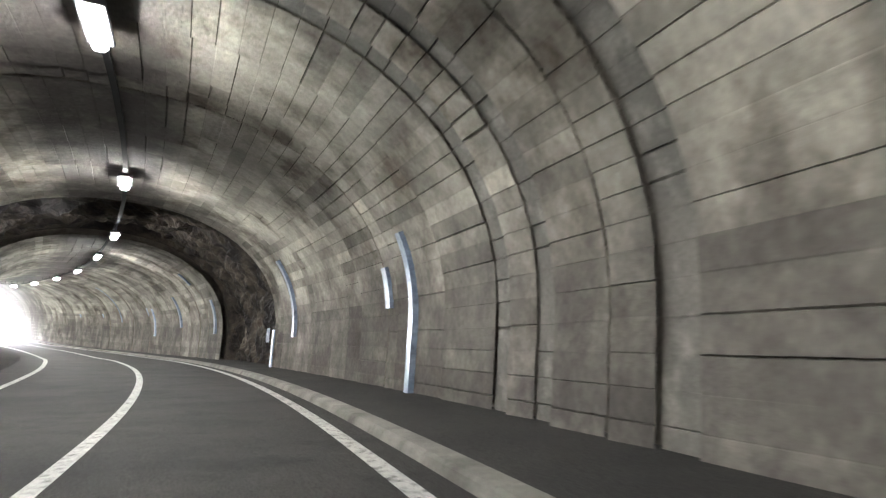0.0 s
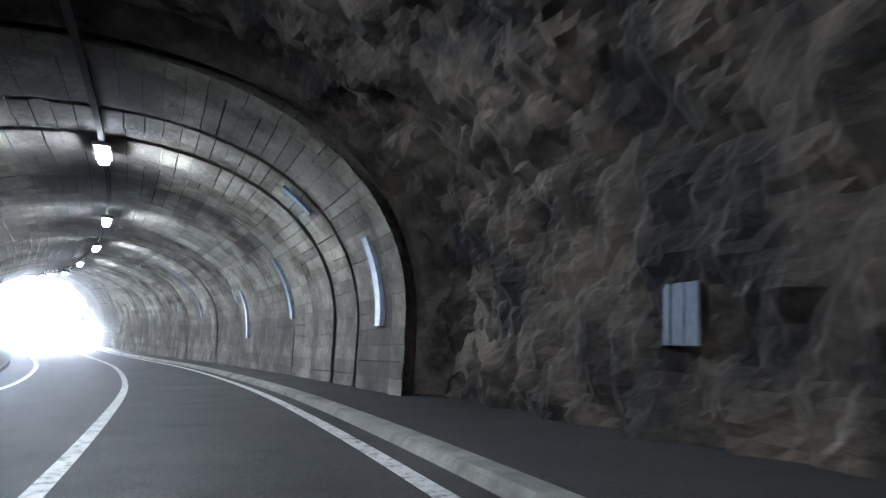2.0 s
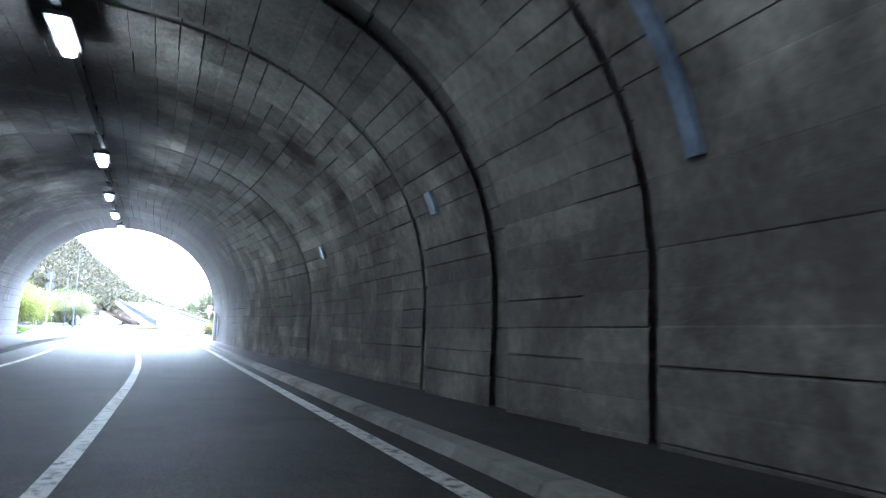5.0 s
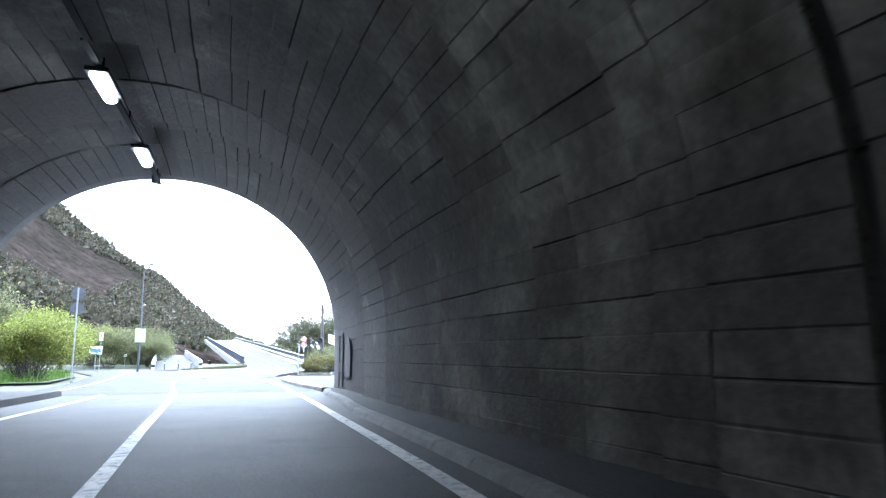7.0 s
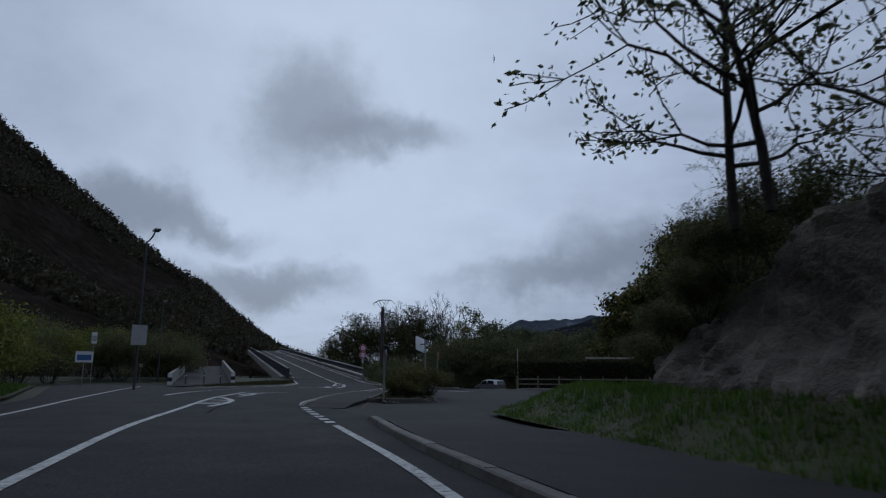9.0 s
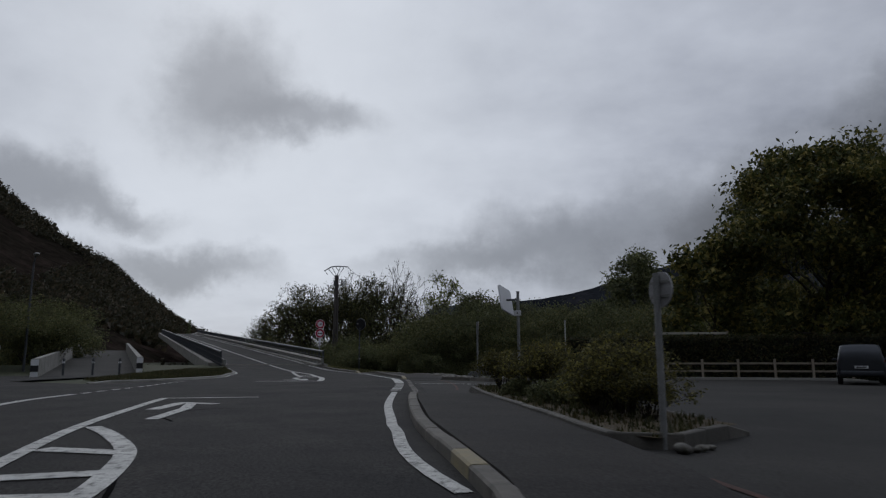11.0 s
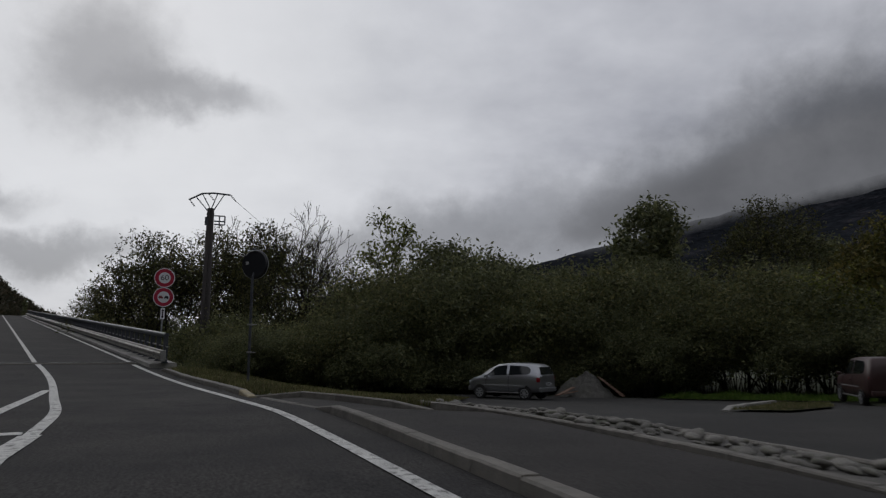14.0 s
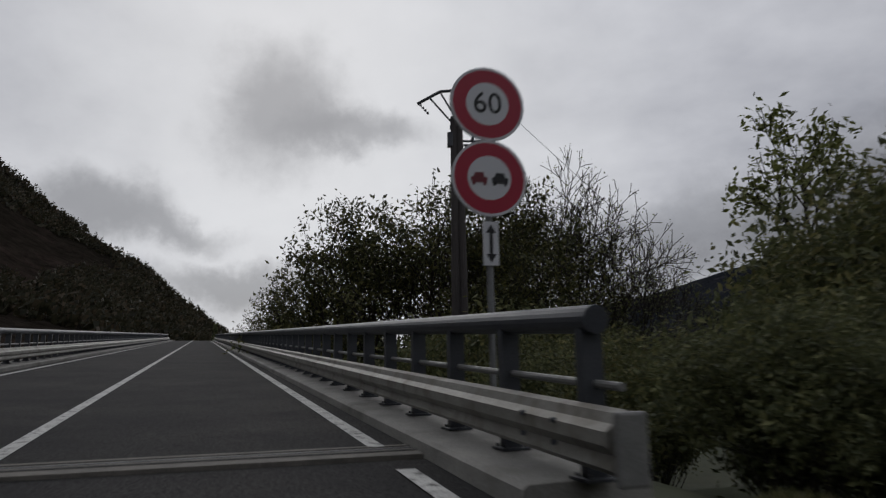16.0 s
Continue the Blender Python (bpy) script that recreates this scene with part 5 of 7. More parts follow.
def railing(side, q1, q2, label):
    """Posts on the edge beam with a thick tubular hand rail, a thin mid rail and a guard rail in front."""
    o = 2.62 if side > 0 else -6.0
    face = o - 0.26 * side
    ob = thing("bridge_railing", Matrix(), label, "railing", "bridge railings")
    turn = Matrix.Rotation(math.atan2(BR.y, BR.x) - math.pi / 2, 4, "Z")
    first = None
    n = int((q2 - q1) / 1.33)
    for k in range(n + 1):
        p = bp(q1 + k * 1.33, o, 0.14)
        if first is None:
            bm = bmesh.new()
            prism(bm, [(-0.05, 0), (0.05, 0), (0.05, 0.98), (0.0, 1.04), (-0.05, 0.98)], 0.16, Matrix.Rotation(math.pi / 2, 4, "Z"))
            box(bm, (0, 0, 0.012), (0.26, 0.24, 0.024), bevel=0.004)
            box(bm, (-0.13 * side, 0, 0.36), (0.22, 0.1, 0.12))
            for x in (-0.09, 0.09):
                for y in (-0.08, 0.08):
                    tube(bm, (x, y, 0.02), (x, y, 0.05), 0.014, sides=6)
            post = part("post", bm, DARK_STEEL, ob)
            first = post
        else:
            post = new("post", first.data)
            post.parent = ob
        post.matrix_basis = Matrix.Translation(p) @ turn
    # hand rail
    bm = bmesh.new()
    tube(bm, bp(q1 - 0.12, o, 1.22), bp(q2, o, 1.22), 0.1, sides=18)
    part("hand_rail", bm, DARK_STEEL, ob, "thick dark painted tubular hand rail", smooth=False)
    for h, r in ((0.78, 0.03), (0.30, 0.03)):
        bm = bmesh.new()
        tube(bm, bp(q1 - 0.35, o + 0.02, h), bp(q2, o + 0.02, h), r, sides=10)
        part("mid_rail", bm, STEEL, ob)
    # guard rail: a box-like steel beam with a fold
    prof = [(0.0, 0.30), (-0.05, 0.34), (-0.03, 0.42), (-0.09, 0.48), (-0.09, 0.56), (-0.03, 0.60), (-0.01, 0.66), (0.06, 0.68), (0.08, 0.66), (0.08, 0.32)]
    verts, faces = [], []
    for q in (q1 - 0.7, q1 - 0.3, q1, *np.arange(q1 + 4, q2, 4.0), q2):
        verts += [bp(q, face + x * side, z) for x, z in prof]
    k = len(prof)
    rows = len(verts) // k
    faces = [(i * k + j, i * k + (j + 1) % k, (i + 1) * k + (j + 1) % k, (i + 1) * k + j) for i in range(rows - 1) for j in range(k)] + [tuple(range(k)), tuple(range((rows - 1) * k, rows * k))[::-1]]
    raw_part("guard_rail", verts, faces, surface("weathered_zinc", (0.225, 0.218, 0.195), (0.32, 0.31, 0.28), 2.0, 0.5, 0.15, 40, metal=0.15, stain=(0.13, 0.115, 0.09), stain_scale=2.5), ob, "pale galvanised guard rail")
    bm = bmesh.new()
    c = bp(q1 - 0.78, face + 0.03 * side, 0.47)
    box(bm, (0, 0, 0), (0.2, 0.06, 0.42), Matrix.Translation(c) @ turn, 0.02)
    part("end_cap", bm, STEEL, ob, "pale steel end plate")
    for z in (0.42, 0.56):
        for q in (q1 - 0.1, q1 + 0.35):
            bm = bmesh.new()
            c = bp(q, face - 0.08 * side, z)
            tube(bm, c, c - BR_R * 0.03 * side, 0.018, sides=8)
            part("bolt", bm, DARK_STEEL, ob)
    return ob


railing(1, 4.35, 140.0, "dark steel bridge railing with pale guard rail")
railing(-1, 2.6, 140.0, "dark steel bridge railing with pale guard rail on the far side")

# the old bridge road beside it
OB = Vector((-0.51, 0.86, 0))
OB_R = Vector((0.86, 0.51, 0))


def op(q, off, h=0.0):
    p = Vector((-20.6, 35.6, 0)) + OB * q + OB_R * off
    return Vector((p.x, p.y, 0.16 + 0.040 * q + h))


def old_strip(name, q1, q2, section, material, parent, label=""):
    verts, faces = [], []
    k = len(section)
    for i, q in enumerate((q1, q2)):
        verts += [op(q, o, h) for o, h in section]
    faces = [(j, (j + 1) % k, k + (j + 1) % k, k + j) for j in range(k)] + [tuple(range(k)), tuple(range(k, 2 * k))[::-1]]
    return raw_part(name, verts, faces, material, parent, label)


old = thing("footbridge", Matrix(), "old narrow concrete bridge closed to cars", "bridge", kind="structure")
old_strip("deck", -4.5, 60, [(-2.5, 0), (2.5, 0), (2.5, -0.8), (-2.5, -0.8)], LOT_ASPHALT, old, "grey asphalt deck")
old_strip("wall", -2.2, 60, [(-2.75, -0.8), (-2.75, 1.0), (-2.45, 1.0), (-2.45, -0.8)], CONCRETE, old, "pale concrete parapet wall")
old_strip("wall", 1.2, 60, [(2.45, -0.8), (2.45, 1.0), (2.75, 1.0), (2.75, -0.8)], CONCRETE, old, "pale concrete parapet wall")
for q, off in ((-2.25, -2.6), (1.15, 2.6)):
    for h, mt in ((0.16, WHITE), (0.5, BLACK), (0.82, WHITE)):
        bm = bmesh.new()
        box(bm, (0, 0, h), (0.36, 0.06, 0.32), Matrix.Translation(op(q, off)) @ Matrix.Rotation(math.atan2(OB_R.y, OB_R.x), 4, "Z"))
        part("marker_panel", bm, mt, old, "black and white marker on the wall end")
bollard = None
for off in (-1.4, 0.1, 1.5):
    p = op(0.2, off)
    if bollard is None:
        bollard = thing("bollard", Matrix.Translation(p), "dark steel bollard with a pale band", "bollard", "bollards across the old bridge")
        bm = bmesh.new()
        tube(bm, (0, 0, -0.1), (0, 0, 0.92), 0.06, sides=12)
        tube(bm, (0, 0, 0.92), (0, 0, 0.97), 0.06, 0.03, sides=12)
        part("post", bm, DARK_STEEL, bollard)
        bm = bmesh.new()
        tube(bm, (0, 0, 0.68), (0, 0, 0.78), 0.064, sides=12)
        part("band", bm, WHITE, bollard, "pale reflective band")
    else:
        copy_thing(bollard, Matrix.Translation(p))

# ---------------------------------------------------------------- plants
LEAF_DARK = leaf_material("leaves_dark", (0.066, 0.076, 0.038), (0.118, 0.130, 0.062), (0.190, 0.190, 0.085))
LEAF_OLIVE = leaf_material("leaves_olive", (0.034, 0.038, 0.016), (0.066, 0.070, 0.026), (0.140, 0.130, 0.044))
LEAF_FRESH = leaf_material("leaves_fresh", (0.085, 0.098, 0.020), (0.150, 0.170, 0.032), (0.250, 0.260, 0.060))
LEAF_CHESTNUT = leaf_material("leaves_chestnut", (0.046, 0.055, 0.017), (0.086, 0.096, 0.030), (0.340, 0.280, 0.085))
LEAF_SPRIG = leaf_material("leaves_sprig", (0.100, 0.116, 0.040), (0.170, 0.190, 0.060), (0.240, 0.250, 0.100))
LEAF_SHRUB = leaf_material("leaves_shrub", (0.066, 0.075, 0.036), (0.120, 0.132, 0.055), (0.220, 0.200, 0.085))
LEAF_FLOWER = leaf_material("leaves_yellow_shrub", (0.045, 0.048, 0.022), (0.100, 0.092, 0.034), (0.270, 0.240, 0.060))
LEAF_YOUNG = leaf_material("leaves_young", (0.062, 0.064, 0.018), (0.115, 0.112, 0.028), (0.190, 0.150, 0.045))
LEAF_HEDGE = leaf_material("leaves_hedge", (0.028, 0.036, 0.016), (0.052, 0.056, 0.024), (0.100, 0.072, 0.032))


def tube_mesh(segs, sides=5):
    verts, faces = [], []
    for a, b, r1, r2 in segs:
        d = b - a
        if d.length < 1e-5:
            continue
        q = d.to_track_quat("Z", "Y")
        x, y = q @ Vector((1, 0, 0)), q @ Vector((0, 1, 0))
        k = len(verts)
        for p, r in ((a, r1), (b, r2)):
            for i in range(sides):
                t = 2 * math.pi * i / sides
                verts.append(p + (x * math.cos(t) + y * math.sin(t)) * r)
        faces += [(k + i, k + (i + 1) % sides, k + sides + (i + 1) % sides, k + sides + i) for i in range(sides)]
    return verts, faces


def grow(rnd, p, d, length, r, level, levels, forks, wander, lift, segs, tips):
    """A limb that bends, tapers and forks."""
    steps = 3
    for i in range(steps):
        d = (d + Vector((rnd.gauss(0, wander), rnd.gauss(0, wander), rnd.gauss(0, wander) + lift))).normalized()
        q = p + d * length / steps
        r2 = r * 0.87
        segs.append((p, q, r, r2))
        p, r = q, r2
        if level >= levels - 1:
            tips.append((p, d))
    if level < levels:
        for _ in range(forks):
            side = Vector((rnd.gauss(0, 1), rnd.gauss(0, 1), rnd.gauss(0, 0.7))).normalized()
            grow(rnd, p, (d + side * 0.75).normalized(), length * rnd.uniform(0.62, 0.82), r * 0.68, level + 1, levels, forks, wander, lift, segs, tips)


def leaf_mesh(rnd, spots, per, radius, size, up=0.4):
    verts, faces = [], []
    for p, _ in spots:
        for _ in range(per):
            c = p + Vector((rnd.gauss(0, radius), rnd.gauss(0, radius), rnd.gauss(0, radius * 0.8)))
            n = Vector((rnd.gauss(0, 1), rnd.gauss(0, 1), rnd.gauss(up, 1))).normalized()
            a = n.orthogonal().normalized()
            a.rotate(Matrix.Rotation(rnd.uniform(0, 6.28), 3, n))
            b = n.cross(a)
            s = size * rnd.uniform(0.6, 1.35)
            k = len(verts)
            verts += [c - a * s, c + b * s * 0.45 + n * s * 0.12, c + a * s, c - b * s * 0.45 + n * s * 0.12]
            faces.append((k, k + 1, k + 2, k + 3))
    return verts, faces


def tree(at, height, label, leaf, seed, limbs=9, levels=3, forks=3, spread=0.5, crown_from=0.3, per=10, radius=0.5, size=0.2, trunk_r=None, sides=6, category="tree", name="tree", group="", limb_len=0.42, lift=0.05, crown_r=None, twig=0.012, rise=1.0):
    rnd = random.Random(seed)
    ob = thing(name, Matrix.Translation(at), label, category, group)
    segs, tips = [], []
    r = trunk_r or height * 0.018
    p, d = Vector((0, 0, -0.3)), Vector((0, 0, 1))
    n = 8
    spine = [p]
    for i in range(n):
        d = (d + Vector((rnd.gauss(0, 0.05), rnd.gauss(0, 0.05), 0.1))).normalized()
        q = p + d * (height * 0.86 / n)
        segs.append((p, q, r * (1 - 0.85 * i / n), r * (1 - 0.85 * (i + 1) / n)))
        p = q
        spine.append(p)
    tips.append((p, d))
    for k in range(limbs):
        f = crown_from + (0.98 - crown_from) * (k + rnd.random() * 0.8) / limbs
        i = min(int(f * n), n - 1)
        base = spine[i].lerp(spine[i + 1], f * n - i)
        a = k * 2.4 + rnd.uniform(-0.5, 0.5)
        shape = math.sin(math.pi * min(0.97, max(0.12, (f - crown_from * 0.6) / (1.12 - crown_from * 0.6)))) ** 0.6
        out = Vector((math.cos(a), math.sin(a), (0.35 + 0.9 * f) * rise)).normalized()
        grow(rnd, base, out, height * spread * limb_len * shape, r * (1 - 0.8 * f) * 0.55, 1, levels, forks, 0.16, lift, segs, tips)
    # bring the crown to its height and width
    top = sorted(t[0].z for t in tips)[int(len(tips) * 0.995) - 1] + radius
    wide = sorted(t[0].xy.length for t in tips)[int(len(tips) * 0.96)] + radius
    kz, kr = height / top, (crown_r or height * 0.3) / wide

    def fit_in(p):
        return Vector((p.x * kr, p.y * kr, p.z * kz))

    segs = [(fit_in(a), fit_in(b), max(r1, twig), max(r2, twig)) for a, b, r1, r2 in segs]
    tips = [(fit_in(p), d) for p, d in tips]
    v, f = tube_mesh(segs, sides)
    raw_part("trunk", v, f, BARK, ob)
    if per:
        v, f = leaf_mesh(rnd, tips, per, radius, size)
        raw_part("crown", v, f, leaf, ob)
    return ob


def ground_at(x, y, lift=-0.1):
    return Vector((x, y, terrain(x, y) + lift))


# the large chestnut behind the hedge and its neighbours
big = tree(ground_at(23.8, 43.1), 15.3, "large broad chestnut tree in young leaf with yellow tips", LEAF_CHESTNUT, 21, limbs=24, levels=3, forks=4, spread=1.0, crown_from=0.12, per=36, radius=0.42, size=0.18, limb_len=0.36, crown_r=6.6)
tree(ground_at(16.4, 44.0), 9.3, "smaller chestnut tree against the large one", LEAF_CHESTNUT, 22, limbs=14, levels=3, forks=3, spread=0.9, crown_from=0.16, per=16, radius=0.4, size=0.2, limb_len=0.34, crown_r=3.2)
copy_thing(big, Matrix.Translation(ground_at(33.0, 36.0)) @ pose(0, 0, 0, 0, 0, 130) @ Matrix.Diagonal((0.92, 0.92, 0.9, 1)))
copy_thing(big, Matrix.Translation(ground_at(38.0, 52.0)) @ pose(0, 0, 0, 0, 0, 220))

# the trees beyond the bridge and behind the car park
def dome_tree(at, height, crown_r, label, leaf, seed, mains=7, levels=6, per=1, radius=0.2, size=0.1, twig=0.015, name="tree"):
    """A tree whose limbs part low and fork finely into a broad dome."""
    rn = random.Random(seed)
    ob = thing(name, Matrix.Translation(at), label, "tree")
    segs, tips = [], []

    def branch(p, d, length, r, level):
        for _ in range(2):
            d = (d + Vector((rn.gauss(0, 0.12), rn.gauss(0, 0.12), rn.gauss(0.03, 0.1)))).normalized()
            q = p + d * length / 2
            segs.append((p, q, r, r * 0.88))
            p, r = q, r * 0.88
            if level >= levels - 2:
                tips.append((p, d))
        if level >= levels:
            return
        side = d.orthogonal().normalized()
        side.rotate(Matrix.Rotation(rn.uniform(0, 6.28), 3, d))
        forks = 3 if rn.random() < 0.3 else 2
        for k in range(forks):
            s = side.copy()
            s.rotate(Matrix.Rotation(2 * math.pi * k / forks + rn.uniform(-0.4, 0.4), 3, d))
            turn = rn.uniform(0.35, 0.75)
            branch(p, (d * math.cos(turn) + s * math.sin(turn)).normalized(), length * rn.uniform(0.7, 0.86), r * 0.7, level + 1)

    r0 = height * 0.017
    top = Vector((0, 0, height * 0.26))
    segs.append((Vector((0, 0, -0.4)), top, r0, r0 * 0.85))
    for k in range(mains):
        a = 2 * math.pi * k / mains + rn.uniform(-0.3, 0.3)
        lean = rn.uniform(0.25, 1.05)
        branch(top - Vector((0, 0, rn.uniform(0, height * 0.1))), Vector((math.cos(a) * math.sin(lean), math.sin(a) * math.sin(lean), math.cos(lean))), height * 0.2, r0 * 0.55, 1)
    branch(top, Vector((0.05, 0, 1)), height * 0.22, r0 * 0.7, 1)
    kz = height / max(t[0].z for t in tips)
    kr = crown_r / sorted(t[0].xy.length for t in tips)[int(len(tips) * 0.96)]

    def fit_in(p):
        return Vector((p.x * kr, p.y * kr, p.z * kz))

    v, f = tube_mesh([(fit_in(a), fit_in(b), max(r1, twig), max(r2, twig)) for a, b, r1, r2 in segs], 4)
    raw_part("trunk", v, f, BARK, ob)
    v, f = leaf_mesh(rn, [(fit_in(p), d) for p, d in tips], per, radius, size)
    raw_part("crown", v, f, leaf, ob)
    return ob


leafy = dome_tree(ground_at(-24.3, 88.0), 15.4, 6.0, "broad olive green roadside tree with airy crown", LEAF_OLIVE, 31, 7, 6, 5, 0.3, 0.14)
bare = dome_tree(ground_at(-12.4, 92.0), 19.6, 7.2, "tall tree with bare branches and few young leaves", LEAF_SPRIG, 33, 8, 7, 1, 0.2, 0.075, 0.02)
pale = tree(ground_at(-3.3, 77.6), 13.6, "slender tree in sparse pale young leaf", LEAF_SPRIG, 35, limbs=14, levels=3, forks=3, spread=0.5, crown_from=0.35, per=4, radius=0.3, size=0.16, crown_r=3.0, twig=0.016)
dense = tree(ground_at(0.6, 73.5), 9.6, "dense dark green tree", LEAF_DARK, 37, limbs=20, levels=3, forks=3, spread=0.7, crown_from=0.12, per=18, radius=0.42, size=0.14, crown_r=3.6)
roundt = tree(ground_at(21.1, 91.0), 18.2, "tall round-crowned green tree", LEAF_DARK, 39, limbs=18, levels=3, forks=3, spread=0.62, crown_from=0.3, per=11, radius=0.55, size=0.27, crown_r=4.2)
young = dome_tree(ground_at(24.5, 66.0), 10.4, 4.2, "yellow-olive young broadleaf tree behind the car park", LEAF_YOUNG, 36, 7, 6, 8, 0.34, 0.15)
for src, spots in (
    (young, ((18.5, 70.5, 0.72, 40), (29.5, 61.5, 0.95, 130), (33.0, 56.0, 0.92, 220), (38.0, 60.0, 1.0, 300))),
    (leafy, ((-28.5, 93, 0.82, 40), (-19.0, 86.0, 1.02, 100), (-15.2, 90.5, 1.1, 330), (-33.0, 98, 0.66, 10), (-15.0, 84.0, 0.8, 200), (-11.8, 87.0, 0.6, 300), (8.5, 88, 0.7, 80), (28.0, 84, 1.0, 190), (14.5, 84, 0.62, 20))),
    (bare, ((-18.5, 93, 0.92, 70), (-8.6, 94, 0.74, 250))),
    (pale, ((-1.2, 80.0, 0.8, 120), (30.0, 74.0, 0.7, 20))),
    (dense, ((-3.6, 79.0, 0.9, 50), (3.8, 77.0, 0.95, 130), (-11.6, 79.0, 0.6, 220), (8.5, 74.5, 0.8, 20), (13.0, 72.5, 0.85, 100), (34.0, 72.0, 1.0, 30), (22.0, 70.0, 0.8, 260), (40.0, 64.0, 1.0, 300))),
    (roundt, ((35.0, 88.0, 0.72, 90), (43.0, 80.0, 0.75, 200), (50.0, 70.0, 0.7, 10), (16.0, 93.0, 0.62, 140))),
):
    for x, y, s, turn in spots:
        copy_thing(src, Matrix.Translation(ground_at(x, y)) @ pose(0, 0, 0, 0, 0, turn) @ Matrix.Scale(s, 4))


def shrub(at, high, wide, label, leaf, seed, stems=16, per=7, size=0.1, radius=0.14, levels=2, name="shrub", group="", leaf_from=0.0, lean=0.0):
    rnd = random.Random(seed)
    ob = thing(name, Matrix.Translation(at), label, "shrub", group)
    segs, tips = [], []
    for k in range(stems):
        a, t = rnd.uniform(0, 6.28), rnd.uniform(0.05, 1.0)
        d = Vector((math.cos(a) * t * wide / high, math.sin(a) * t * wide / high, 1.0)).normalized()
        base = Vector((math.cos(a) * 0.12 * wide, math.sin(a) * 0.12 * wide, -0.05))
        grow(rnd, base, d, high * rnd.uniform(0.34, 0.52), 0.012 * high ** 0.5, 0, levels, 3, 0.12, 0.04, segs, tips)
    v, f = tube_mesh(segs, 4)
    raw_part("stem", v, f, BARK, ob)
    top = max(p.z for p, _ in tips)
    tips = [q for q in tips if q[0].z > leaf_from * top]
    v, f = leaf_mesh(rnd, tips, per, radius, size)
    raw_part("foliage", v, f, leaf, ob)
    return ob


# the thicket behind the car park and along the bridge
thick1 = shrub(ground_at(-15.5, 84.5), 5.6, 4.4, "dense dark green thicket bush", LEAF_SHRUB, 41, 26, 20, 0.1, 0.36, 2)
thick2 = shrub(ground_at(10.5, 67.5), 5.2, 4.4, "dense bush in fresh green leaf", LEAF_DARK, 42, 26, 20, 0.1, 0.36, 2)
thick3 = shrub(ground_at(24.5, 62.0), 4.6, 4.0, "bush in yellow-green young leaf", LEAF_FRESH, 43, 24, 18, 0.1, 0.33, 2)
rnd = random.Random(77)
for x in np.arange(-30, 46, 2.6):
    for row, (yy, sc) in enumerate(((66.5, 1.0), (70.5, 1.25))):
        y = yy + rnd.uniform(-1.0, 1.0) + (8 if x < -9 else 0) + (4 if x < -16 else 0) + (8 if x < -24 else 0) - max(0, x - 14) * 0.35
        q = (Vector((x, y, 0)) - Vector((-12.7, 51.02, 0))).dot(BR_R)
        if q < 6.0 or (-12 < x < -5 and row == 0):
            continue
        if -12 < x < -5:
            y, sc = y + 4.0, 0.6
        src = rnd.choice((thick1, thick1, thick2, thick2, thick3) if x > 14 else (thick1, thick2, thick1))
        copy_thing(src, Matrix.Translation(ground_at(x, y)) @ pose(0, 0, 0, 0, 0, rnd.uniform(0, 360)) @ Matrix.Scale(sc * rnd.uniform(0.75, 1.15), 4))
for x, y, s in ((-10.0, 60.5, 0.5), (-7.6, 62.6, 0.62), (-5.0, 64.0, 0.8), (-1.5, 65.0, 0.85), (2.0, 66.0, 0.85), (-11.5, 63.0, 0.45), (-12.6, 67.0, 0.6), (9.5, 64.5, 0.75), (16.5, 62.0, 0.75), (20.0, 58.5, 0.75), (21.5, 54.0, 0.75), (20.5, 48.5, 0.6)):
    copy_thing(rnd.choice((thick1, thick2)), Matrix.Translation(ground_at(x, y)) @ pose(0, 0, 0, 0, 0, rnd.uniform(0, 360)) @ Matrix.Scale(s, 4))
# low brambles along the foot of the thicket
low = shrub(ground_at(-3.0, 63.2), 1.7, 1.7, "low tangled bramble at the foot of the thicket", LEAF_DARK, 44, 26, 16, 0.06, 0.2, 2)
for x in np.arange(-9.0, 13.0, 1.25):
    y = 63.6 + rnd.uniform(-0.5, 0.5) + (1.8 if x > 3 else 0) - (1.6 if x < -5 else 0)
    copy_thing(low, Matrix.Translation(ground_at(x, y)) @ pose(0, 0, 0, 0, 0, rnd.uniform(0, 360)) @ Matrix.Scale(rnd.uniform(0.8, 1.2), 4))
# bushes on the far side of the road, and along the old bridge
for x, y, s, src in ((-5.5, -6.0, 0.75, thick3), (-9.0, -2.0, 0.9, thick3), (-13.0, 2.5, 0.95, thick3), (-12.0, -6.0, 1.1, thick1), (-17.0, 8.0, 0.9, thick3), (-22.0, 12.0, 0.9, thick1), (-28.0, 21.0, 0.8, thick3), (-32.0, 27.0, 0.9, thick1), (-35.0, 34.0, 1.0, thick3), (-33.0, 41.0, 0.9, thick1), (-38.0, 44.0, 1.1, thick3), (-30.5, 46.0, 0.7, thick1), (-36.0, 52.0, 1.0, thick1), (-44.0, 40.0, 1.1, thick1), (-40.0, 60.0, 1.1, thick1), (-48.0, 66.0, 1.1, thick2)):
    copy_thing(src, Matrix.Translation(ground_at(x, y)) @ pose(0, 0, 0, 0, 0, rnd.uniform(0, 360)) @ Matrix.Scale(s, 4))


